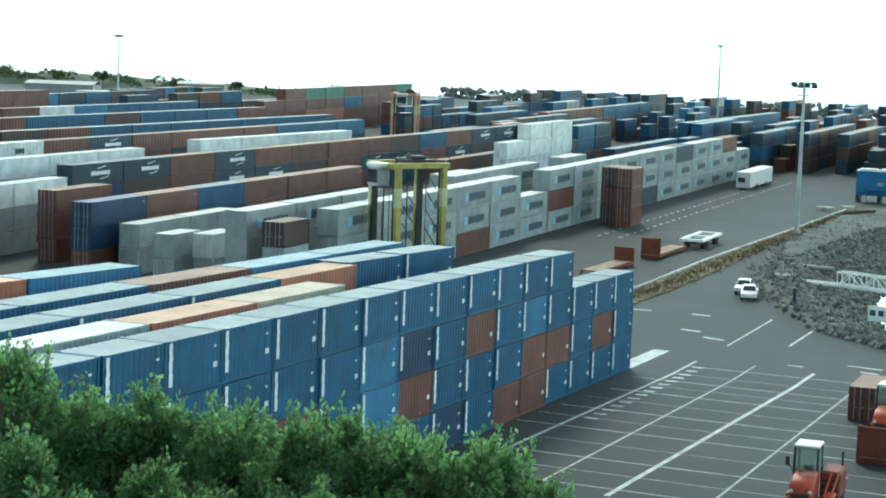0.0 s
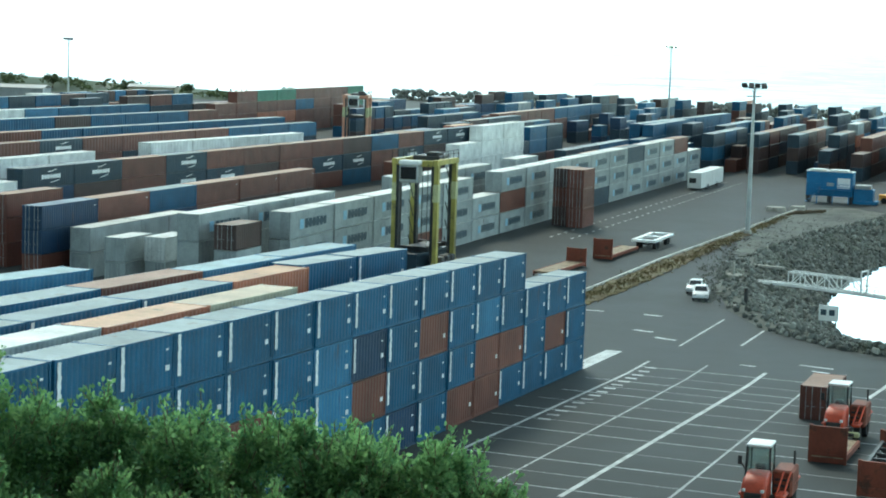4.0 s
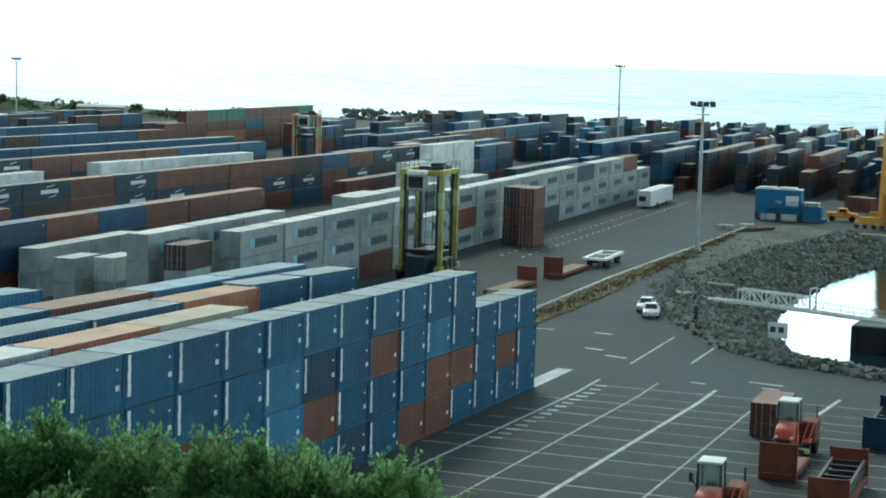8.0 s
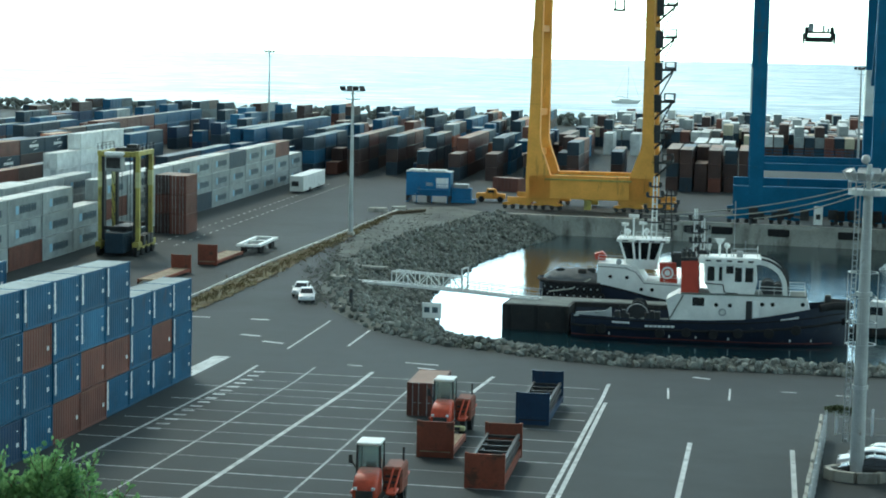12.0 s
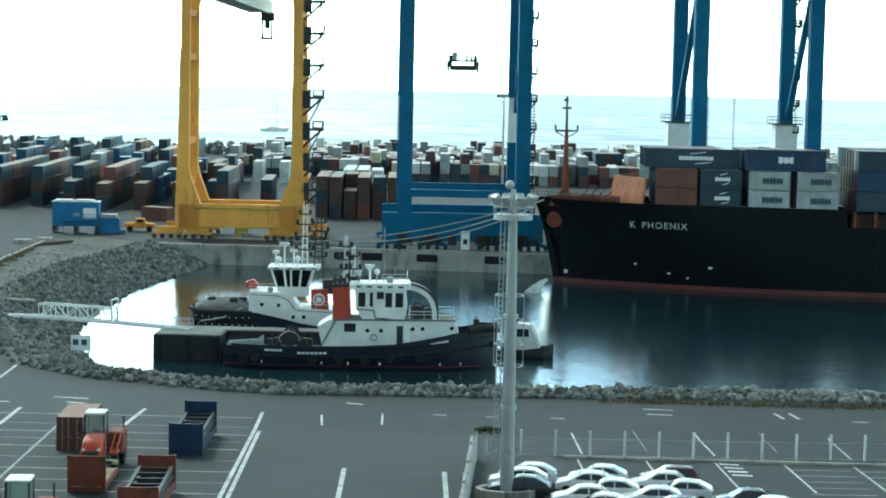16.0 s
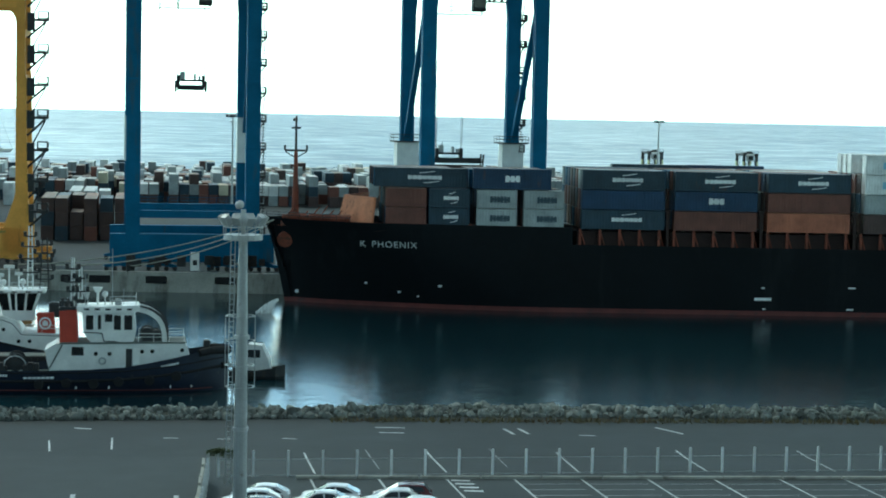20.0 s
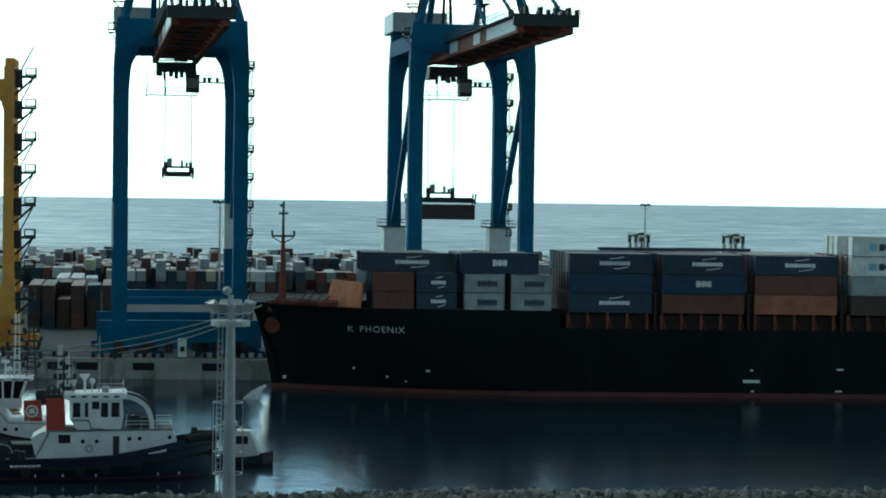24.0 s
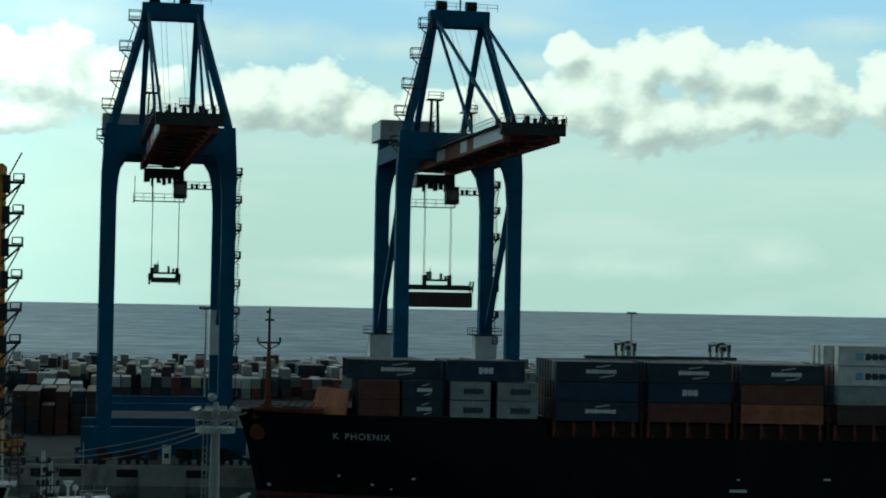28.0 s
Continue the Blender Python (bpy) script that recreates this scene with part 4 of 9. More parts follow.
for a, b, w in (((-66.3, 185.9), (-64.4, 186.1), 0.5), ((-60.2, 186.4), (-58.2, 186.3), 0.5), ((-57.8, 176.1), (-55.8, 175.7), 0.6), ((-54.6, 172.8), (-52.4, 172.1), 0.6), ((-51.1, 169.1), (-52.3, 188.0), 0.2), ((-46.3, 172.6), (-46.9, 182.9), 0.25),
                ((-39.1, 165.3), (-36.0, 164.8), 0.4), ((-37.4, 162.8), (-35.8, 162.4), 0.4), ((-13.9, 166.0), (-12.4, 165.5), 0.4), ((-15.4, 159.8), (-14.9, 155.0), 0.16), ((-10.4, 161.2), (-10.1, 155.8), 0.16), ((-43.6, 162.4), (-42.2, 162.2), 0.3), ((-27.4, 162.9), (-25.6, 162.8), 0.3),
                ((24.2, 166.6), (24.7, 163.8), 0.3), ((22.9, 166.4), (23.4, 163.6), 0.3), ((11.7, 166.9), (14.3, 166.7), 0.3), ((11.9, 164.3), (14.0, 164.1), 0.3), ((-1.8, 160.9), (-0.6, 160.8), 0.25), ((3.6, 161.2), (4.8, 161.0), 0.25), ((36.5, 167.4), (38.3, 164.0), 0.3), ((29.0, 163.2), (30.4, 163.0), 0.25), ((-6.2, 161.2), (-5.0, 161.2), 0.25)):
    stripe(a, b, w)
for k in range(3):
    stripe((-54.6 - 0.55 * k, 152.8 + 1.5 * k), (-54.8 - 0.5 * k, 163.2), 0.5)
# visitors' car park: long slanting lines, stall lines behind the fence
for a, b, w in (((5.2, 154.6), (5.7, 144.6), 0.16), ((10.2, 156.0), (10.7, 147), 0.07), ((15.1, 155.5), (15.7, 145.4), 0.16), ((20.4, 156.6), (20.7, 148), 0.07), ((25.7, 155.1), (25.9, 145.1), 0.16), ((35.8, 156.0), (36.0, 146.0), 0.16), ((46.0, 156.0), (46.2, 146.0), 0.16)):
    stripe(a, b, w, M_LINE if w > 0.1 else M_LINE_WORN)
for k in range(9):
    x = 5.2 + 5.06 * k
    stripe((x, 143.4), (x + 0.7, 131.0), 0.16)
    if k > 2:
        for j in range(6):
            stripe((x + 0.3, 142.4 - 2.4 * j), (x + 4.7, 142.6 - 2.4 * j), 0.10, M_LINE_WORN)
for k in range(5):
    stripe((15.5 + 0.15 * k, 143.2 - 1.5 * k), (16.9 + 0.15 * k, 143.0 - 1.5 * k), 0.5)

for k in range(34):
    y = 250.0 + 3.6 * k
    for off in (0.0, 3.1):
        x = -91.6 - off - 0.075 * (y - 250)
        stripe((x, y), (x - 0.1, y + 1.3), 0.32, M_LINE_WORN)
M_KERB = make("pale_kerb_concrete", (0.62, 0.62, 0.57), rough=0.85, var=0.2, scale=0.6, fine=4, dirt=(0.30, 0.29, 0.25), dirt_at=0.55)
KERB = [(-70.6, 176), (-71.4, 203), (-73.4, 232), (-75.0, 276), (-76.6, 312), (-77.2, 324)]
kerb = thing("kerb", "pale concrete kerb along the straddle lane", "kerb", kind="structure")
for (xa, ya), (xb, yb) in zip(KERB, KERB[1:]):
    n = max(1, int((yb - ya) / 4))
    for k in range(n):
        p, q = k / n, (k + 1) / n
        bm = B()
        bar(bm, (xa + (xb - xa) * p, ya + (yb - ya) * p + 0.03, 0.14), (xa + (xb - xa) * q, ya + (yb - ya) * q - 0.03, 0.14), 0.26, 0.28)
        part("kerb_stone", bm, M_KERB, kerb)


def sheet(name, pts, z, material, label, cat, lumps=0.0, step=2.0, kind="structure"):
    """An uneven ground sheet inside an outline, a few centimetres above the asphalt."""
    bm = B()
    f = bm.faces.new([bm.verts.new((x, y, z)) for x, y in pts])
    if lumps:
        xs, ys = [p[0] for p in pts], [p[1] for p in pts]
        for lo, hi, no in ((min(xs), max(xs), (1, 0, 0)), (min(ys), max(ys), (0, 1, 0))):
            v = lo + step
            while v < hi:
                bmesh.ops.bisect_plane(bm, geom=bm.verts[:] + bm.edges[:] + bm.faces[:], plane_co=(v * no[0], v * no[1], 0), plane_no=no)
                v += step
        for v in bm.verts:
            edge = min((abs(v.co.x - x) + abs(v.co.y - y)) for x, y in pts) < 0.01
            v.co.z += 0 if edge else lumps * (0.5 + 0.5 * noise.noise((v.co.x * .35, v.co.y * .35, 3)))
    for fa in bm.faces:
        fa.normal_update()
        if fa.normal.z < 0:
            fa.normal_flip()
    return thing(name, label, cat, bm=bm, material=material, kind=kind)


def ragged(pts, step=1.3, jitter=0.45, seed=1):
    """An outline with uneven edges."""
    rnd = random.Random(seed)
    out = []
    for (xa, ya), (xb, yb) in zip(pts, pts[1:] + pts[:1]):
        n = max(1, int(math.hypot(xb - xa, yb - ya) / step))
        for k in range(n):
            f = k / n
            j = jitter if k else 0.0
            out.append((xa + (xb - xa) * f + rnd.uniform(-j, j), ya + (yb - ya) * f + rnd.uniform(-j, j) * 0.6))
    return out


sheet("grass_verge", ragged([(-70.0, 180), (-67.4, 188), (-67.8, 205), (-69.0, 224), (-71.2, 250), (-72.8, 275), (-74.2, 296), (-76.2, 313), (-74.75, 276), (-73.1, 232), (-71.1, 203)], 1.2, 0.32, 4), 0.02, M_GRASS, "dry yellow grass verge beside the kerb", "grass", 0.25, 1.5)
sheet("rubble_ground", ragged([(-58.0, 205), (-60.6, 214), (-62.6, 228), (-69.6, 254), (-71.6, 268), (-74.8, 300), (-76.0, 322), (-70.0, 326), (-62.5, 319.5), (-62.0, 304), (-63.5, 280), (-63.2, 250), (-59.5, 228), (-55.5, 208)], 1.5, 0.7, 6), 0.035, M_RUBBLE, "grey gravel and rubble along the harbour bank", "rubble", 0.3, 1.6)


def ground_litter(name, label, cat, material, spots, seed, shape):
    """Small tufts or stones strewn along lines on the ground, all in one mesh."""
    rnd = random.Random(seed)
    v, f = [], []
    for (xa, ya), (xb, yb), wide, n, lo, hi in spots:
        for _ in range(n):
            k = rnd.random()
            x, y = xa + (xb - xa) * k + rnd.gauss(0, wide), ya + (yb - ya) * k + rnd.gauss(0, wide)
            r, i = rnd.uniform(lo, hi), len(v)
            if shape == "tuft":
                for _ in range(4):
                    a, j = rnd.uniform(0, 6.3), len(v)
                    dx, dy = .10 * r * math.cos(a), .10 * r * math.sin(a)
                    v += [(x - dx, y - dy, 0.03), (x + dx, y + dy, 0.03), (x + rnd.gauss(0, .35) * r, y + rnd.gauss(0, .35) * r, r)]
                    f.append((j, j + 1, j + 2))
            else:
                a = rnd.uniform(0, 6.3)
                for q in range(4):
                    b = a + q * math.pi / 2 + rnd.uniform(-.3, .3)
                    v.append((x + r * math.cos(b) * rnd.uniform(.7, 1.2), y + r * math.sin(b), 0.0))
                v.append((x + rnd.uniform(-.3, .3) * r, y, r * rnd.uniform(0.5, 0.9)))
                v.append((x + rnd.uniform(0, .5) * r, y + rnd.uniform(-.4, .4) * r, r * rnd.uniform(0.5, 0.9)))
                f += [(i, i + 1, i + 5, i + 4), (i + 1, i + 2, i + 5), (i + 2, i + 3, i + 4, i + 5), (i + 3, i, i + 4)]
    me = bpy.data.meshes.new(name)
    me.from_pydata(v, [], f)
    me.materials.append(material)
    return tagged(new(name, me), label, cat, kind="stuff")


ground_litter("grass", "dry tufts of grass on the verge beside the kerb", "grass", M_GRASS, [((-69.3, 184), (-69.6, 215), 0.7, 900, .15, .5), ((-70.2, 215), (-72.6, 262), 0.75, 1100, .15, .5), ((-72.6, 262), (-75.4, 306), 0.6, 700, .15, .5), ((-60, 222), (-68, 262), 1.6, 260, .1, .35)], 21, "tuft")
ground_litter("gravel", "loose grey stones strewn over the gravel", "gravel", M_ROCK, [((-56.0, 200), (-62.5, 224), 1.5, 500, .08, .3), ((-62.5, 224), (-67.5, 258), 1.8, 900, .08, .32), ((-67.5, 258), (-68.5, 312), 2.6, 1500, .1, .4), ((-73.0, 290), (-72.0, 322), 2.2, 420, .08, .3)], 22, "stone")


# ---------------------------------------------------------------- rock armour round the basin
def bank_section(i):
    """The crest and the foot of the bank at SHORE point i."""
    x, y = SHORE[i]
    a, b = SHORE[max(i - 1, 0)], SHORE[min(i + 1, len(SHORE) - 1)]
    t = Vector((b[0] - a[0], b[1] - a[1])).normalized()
    n = Vector((t.y, -t.x))
    if n.dot(Vector((0 - x, 250 - y))) < 0:
        n = -n
    w = 15.0 if x < -50 else 12.5
    return Vector((x, y)), n, w


def rock_bank():
    bm = B()
    prof = ((0.0, -0.05), (0.10, 0.45), (0.25, 0.30), (0.6, -1.7), (1.0, -4.2))
    cols = []
    for i in range(len(SHORE)):
        p, n, w = bank_section(i)
        cols.append([bm.verts.new((p.x + n.x * w * u, p.y + n.y * w * u, z)) for u, z in prof])
    for c, d in zip(cols, cols[1:]):
        for k in range(len(prof) - 1):
            bm.faces.new((c[k], d[k], d[k + 1], c[k + 1]))
    bmesh.ops.recalc_face_normals(bm, faces=bm.faces[:])
    return thing("rock_bank", "bank of grey basalt boulders sloping to the water", "rock bank", bm=bm, material=M_RUBBLE, kind="structure")


bank = rock_bank()
ROCKS = []
for k in range(7):
    bm = B()
    bmesh.ops.create_icosphere(bm, subdivisions=1, radius=0.5)
    r7 = random.Random(40 + k)
    for v in bm.verts:
        v.co *= r7.uniform(0.60, 1.22)
        v.co.x *= 1.25
        v.co.z *= 0.8
    ROCKS.append(mesh_of("rock", bm, M_ROCK))


def scatter_rocks():
    rnd = random.Random(77)
    prof = ((0.0, 0.0), (0.10, 0.45), (0.25, 0.30), (0.6, -1.7), (1.0, -4.2))
    def height(u):
        for (a, za), (b, zb) in zip(prof, prof[1:]):
            if u <= b:
                return za + (zb - za) * (u - a) / (b - a)
        return -4
    verts, faces, singles = [], [], 0
    rows_ = [[v.co.copy() for v in m.vertices] for m in ROCKS]
    polys = [[tuple(p.vertices) for p in m.polygons] for m in ROCKS]
    for i in range(1, len(SHORE) - 1):
        pa, na, wa = bank_section(i)
        pb, nb, wb = bank_section(i + 1)
        if pa.x > 140:
            continue
        length = (pb - pa).length
        for _ in range(int(length * (34 if pa.x < -44 else 40))):
            s, u = rnd.random(), rnd.random() ** (0.8 if pa.x < -44 else 1.5) * 0.85
            p = pa.lerp(pb, s) + na.lerp(nb, s) * (wa + (wb - wa) * s) * u
            if p.y > quay_y(p.x) - 1:
                continue
            if u < 0.22 and p.x < -30 and rnd.random() < 0.35:
                continue
            size = rnd.uniform(0.35, 0.8) if rnd.random() < .88 else rnd.uniform(0.7, 1.2)
            q = pose(p.x, p.y, height(u) + size * 0.12, rnd.uniform(0, 360), rnd.uniform(0, 360), rnd.uniform(0, 360)) @ Matrix.Diagonal((size, size, size, 1))
            k = rnd.randrange(7)
            if singles < 300 and p.x < 40 and u < 0.4 and p.y < 215 and size > 0.55 and rnd.random() < .8:
                part("rock", ROCKS[k], None, bank, at=q)
                singles += 1
            else:
                b = len(verts)
                verts += [tuple(q @ c) for c in rows_[k]]
                faces += [tuple(b + j for j in f) for f in polys[k]]
    me = bpy.data.meshes.new("boulders")
    me.from_pydata(verts, [], faces)
    me.materials.append(M_BOULDER)
    ob = new("boulders", me)
    ob.parent = bank
    tagged(ob, "loose grey boulders", kind="stuff")


scatter_rocks()

# ---------------------------------------------------------------- ship-to-shore cranes
def railing(bm, pts, h=1.1, w=0.07):
    """Handrail along a line of points: posts and two rails."""
    for p, q in zip(pts, pts[1:]):
        p, q = Vector(p), Vector(q)
        n = max(1, int((q - p).length / 1.6))
        for k in range(n + 1):
            c = p.lerp(q, k / n)
            bar(bm, c, c + Vector((0, 0, h)), w)
        for z in (0.55, h):
            bar(bm, p + Vector((0, 0, z)), q + Vector((0, 0, z)), w)


def stair_tower(parent, x, y, z0, z1, step, out, material):
    """Platforms with rails, joined by flights, up the outside of a leg; out is the side on which it hangs."""
    n = int((z1 - z0) / step)
    for k in range(n):
        z = z0 + k * step
        bm = B()
        box(bm, x, x + out * 1.15, y - 1.2, y + 1.2, z - 0.15, z + 0.25)
        bar(bm, (x, y, z - 1.2), (x + out * 1.0, y, z), 0.2)
        deck_ = part("stair_platform", bm, material, parent)
        bm = B()
        box(bm, x + out * 1.0, x + out * 1.15, y - 1.2, y + 1.2, z + 0.25, z + 1.1)
        railing(bm, [(x + out * 0.2, y - 1.2, z), (x + out * 1.1, y - 1.2, z), (x + out * 1.1, y + 1.2, z), (x + out * 0.2, y + 1.2, z)], 1.1, 0.12)
        part("guard_rail", bm, material, deck_)
        if k < n - 1:
            bm = B()
            s = 1 if k % 2 else -1
            for e in (0.1, 0.6):
                bar(bm, (x + out * e, y - s * 1.1, z), (x + out * (e + 0.25), y + s * 1.1, z + step), 0.10)
            for j in range(1, 9):
                f = j / 9
                bar(bm, (x + out * (0.25 + 0.25 * f), y - s * 1.1 + s * 2.2 * f, z + step * f), (x + out * (0.95 + 0.25 * f), y - s * 1.1 + s * 2.2 * f, z + step * f), 0.09)
            part("stair_flight", bm, material, parent)


def bogie_mesh(material):
    bm = B()
    prism(bm, [(-2.6, 0.75), (-2.4, 1.0), (-1.5, 1.15), (-0.7, 1.55), (0.7, 1.55), (1.5, 1.15), (2.4, 1.0), (2.6, 0.75), (1.6, 0.6), (0, 0.85), (-1.6, 0.6)], 'y', -0.38, 0.38)
    return mesh_of("bogie", bm, material)


BOGIE, BOGIE_YELLOW = bogie_mesh(M_CRANEBLUE), bogie_mesh(M_YELLOW)
bm = B()
bar(bm, (0, -0.3, 0), (0, 0.3, 0), 0.76, sides=14)
bar(bm, (0, -0.45, 0), (0, 0.45, 0), 0.24, sides=8)
RAIL_WHEEL = mesh_of("rail_wheel", bm, M_DARK)


def bogie(parent, mesh, at):
    b = part("bogie", mesh, None, parent, at=at)
    for x in (-2.1, -0.75, 0.75, 2.1):
        part("rail_wheel", RAIL_WHEEL, None, b, at=pose(x, 0, 0.38))


def blue_crane(at, half, reach, pale):
    """A tall gantry crane: x along the quay, landward +y, base between the waterside legs."""
    top = thing("quay_crane", "tall blue steel gantry crane with horizontal boom", "gantry crane", at, "blue quay cranes")
    g = 22.0
    for sy, y in ((0, 0.0), (1, g)):
        for sx in (-1, 1):
            bm = B()
            x = sx * half
            prism(bm, [(x - 1.15, 1.6), (x + 1.15, 1.6), (x + 1.15, 44.5), (x + 1.15 - sx * 0.0, 48), (x - sx * 0.2 + 1.0, 55), (x - sx * 0.2 - 1.0, 55), (x - 1.15, 48), (x - 1.15, 44.5)], 'y', y - 1.0, y + 1.0)
            leg = part("leg", bm, M_CRANEBLUE, top)
            bm = B()
            inner = x - sx * 1.15
            prism(bm, [(inner, 43.0), (inner - sx * 0.25, 46.5), (inner - sx * 0.8, 48.9), (inner - sx * 1.7, 50.4), (inner, 50.4)], 'y', y - 0.9, y + 0.9)
            part("haunch", bm, M_CRANEBLUE, top)
            for z in (9, 20, 31, 42):
                bm = B()
                box(bm, x - 1.19, x + 1.19, y - 1.04, y + 1.04, z, z + 0.35)
                part("joint_flange", bm, M_CRANEBLUE, leg)
            for k in (-3.4, 3.4):
                bogie(top, BOGIE, pose(x * 0.86 + k, y, 0))
            if sy:
                bm = B()
                w = 1.9 if half < 9.5 else 1.22
                box(bm, x - w, x + w, y - 1.7, y + 1.7, 17.2, 21.4 if half < 9.5 else 25.0, 0.08)
                part("leg_collar", bm, M_TUGWHITE, top, "pale grey collar box")
            if sy and half < 9.5:
                bm = B()
                box(bm, x - 2.6, x + 2.6, y - 2.3, y + 2.3, 21.4, 21.6)
                railing(bm, [(x - 2.6, y - 2.3, 21.6), (x + 2.6, y - 2.3, 21.6), (x + 2.6, y + 2.3, 21.6), (x - 2.6, y + 2.3, 21.6), (x - 2.6, y - 2.3, 21.6)])
                part("collar_gallery", bm, M_DARK, top)
            bm = B()
            box(bm, x - 1.0, x + 1.0, 1.0, g - 1.0, 50.6, 53.2)
            if sy:
                part("side_girder", bm, M_CRANEBLUE, top)
                bm = B()
                bar(bm, (x + sx * 0.2, g - 1.2, 22.5), (x, 1.0, 46.5), 0.95, 0.95)
                part("diagonal_brace", bm, M_CRANEBLUE, top)
            else:
                bm.free()
        bm = B()
        box(bm, -half - 3.6, half + 3.6, y - 0.9, y + 0.9, 1.55, 6.1, 0.06)
        sill = part("sill_beam", bm, M_CRANEBLUE, top)
        bm = B()
        box(bm, -half + 1.15, half - 1.15, y - 0.6, y + 0.6, 8.7, 9.9)
        railing(bm, [(-half + 1.2, y - 0.6, 9.9), (half - 1.2, y - 0.6, 9.9)])
        part("tie_beam", bm, M_CRANEBLUE, top)
        bm = B()
        box(bm, -half + 0.6, half - 0.6, y - 1.1, y + 1.1, 50.4, 54.9, 0.06)
        part("cross_beam", bm, M_CRANEBLUE, top)
        if not sy:
            rnd = random.Random(3)
            bm = B()
            for k in range(26):
                x = -half - 2 + rnd.random() * (2 * half + 4)
                box(bm, x, x + rnd.uniform(0.5, 1.6), y - 1.3, y - 0.92, 0.3 + rnd.random() * 1.2, 1.9 + rnd.random() * 0.8)
            part("running_gear", bm, M_DARK, top)
            bm = B()
            box(bm, -0.3, 1.1, y - 1.4, y - 0.95, 0.2, 3.2)
            sign = part("cable_cabinet", bm, M_TUGWHITE, top, "white cabinet")
            bm = B()
            box(bm, 0.05, 0.75, y - 1.44, y - 1.4, 1.1, 1.9)
            part("cabinet_window", bm, M_DARK, sign)
    # boom and its frame
    for sx in (-1, 1):
        bm = B()
        box(bm, sx * 3.5 - 0.45, sx * 3.5 + 0.45, -reach, g + 8, 49.6, 51.9)
        part("boom_girder", bm, M_RUSTRED, top, "rusty red boom girder")
        bm = B()
        for ya, yb in ((-reach + 1, -reach + 21), (-reach + 26, -reach + 31), (-reach + 44, -reach + 51)):
            box(bm, sx * 3.96, sx * 4.02, ya, yb, 50.0, 51.7)
            part("side_plate", bm, pale, top, "pale weathered side plate")
            bm = B()
        box(bm, sx * 3.95, sx * 4.9, -reach, g + 8, 51.9, 52.0)
        railing(bm, [(sx * 4.9, -reach, 52.0), (sx * 4.9, g + 8, 52.0)])
        part("boom_walkway", bm, M_DARK, top)
    n = int((reach + g + 8) / 4)
    for k in range(n + 1):
        y = -reach + 0.3 + k * (reach + g + 7.4) / n
        bm = B()
        box(bm, -3.1, 3.1, y - 0.3, y + 0.3, 50.5, 51.4)
        if k < n:
            bar(bm, (-3.1, y, 51.3), (3.1, y + 4, 51.3), 0.25)
        part("boom_tie", bm, M_RUSTRED, top)
    rnd = random.Random(6)
    for k in range(n):
        y = -reach + 2.3 + k * (reach + g + 5) / n
        bm = B()
        bar(bm, (-3.2 if k % 2 else 3.2, y - 1.8, 50.0), (3.2 if k % 2 else -3.2, y + 1.8, 50.0), 0.22)
        part("wind_brace", bm, M_RUSTRED, top)
        if k % 2 == 0:
            bm = B()
            box(bm, rnd.uniform(-2.6, 0.4), rnd.uniform(0.8, 2.6), y - 0.6, y + 0.6, 49.75, 50.3)
            part("boom_machinery", bm, M_DARK, top)
    for k in range(9):
        bm = B()
        x = -4.2 + 1.05 * k
        y = -reach + rnd.uniform(0.2, 6.0)
        box(bm, x, x + rnd.uniform(0.3, 0.8), y - 0.4, y + 0.4, 52.0, 52.0 + rnd.uniform(0.5, 1.3), 0.05)
        bar(bm, (x + 0.2, y, 52.0), (x + 0.2, y, 53.6), 0.09)
        part("boom_fitting", bm, M_DARK, top)
    bm = B()
    box(bm, -4.6, 4.6, -reach - 0.7, -reach, 50.5, 52.2)
    railing(bm, [(-4.6, -reach - 0.7, 52.2), (4.6, -reach - 0.7, 52.2)])
    for x in (-3, -1, 1.2, 3):
        box(bm, x, x + 0.5, -reach - 0.5, -reach + 1, 52.2, 53.2)
    part("boom_tip", bm, M_DARK, top)
    apex = 73.0
    for sx in (-1, 1):
        bm = B()
        bar(bm, (sx * (half - 0.3), 0, 55), (sx * 4.4, 3.0, apex), 1.05, 1.1)
        part("mast_leg", bm, M_CRANEBLUE, top)
        bm = B()
        bar(bm, (sx * 4.2, g - 2, 55), (sx * 4.0, 4.0, apex), 0.95, 0.95)
        part("mast_backstay", bm, M_CRANEBLUE, top)
        for yy, w in ((-reach * 0.55, 0.42), (-reach * 0.93, 0.42)):
            bm = B()
            bar(bm, (sx * 3.6, yy, 52), (sx * 4.0, 2.5, apex + 1), w, w)
            part("forestay", bm, M_CRANEBLUE, top)
        for x in (1.2, 2.0):
            bm = B()
            bar(bm, (sx * x, -reach * 0.5, 52), (sx * x, 3, apex + 1), 0.06, sides=5)
            part("hoist_rope", bm, M_DARK, top)
        bm = B()
        hi = 61.0 if sx < 0 else 59.0
        for dx, dy in ((-0.8, -0.8), (0.8, -0.8), (-0.8, 0.8), (0.8, 0.8)):
            bar(bm, (sx * 2.9 + dx, 8 + dy, 52), (sx * 2.9 + dx * 0.6, 8 + dy * 0.6, hi), 0.22)
        for j in range(4):
            z = 53 + j * (hi - 54) / 4
            bar(bm, (sx * 2.9 - 0.8, 7.2, z), (sx * 2.9 + 0.7, 7.2, z + (hi - 54) / 4), 0.12)
            bar(bm, (sx * 2.9 - 0.75, 7.2, z), (sx * 2.9 + 0.75, 7.2, z), 0.12)
        frame_ = part("service_tower", bm, M_DARK, top)
        bm = B()
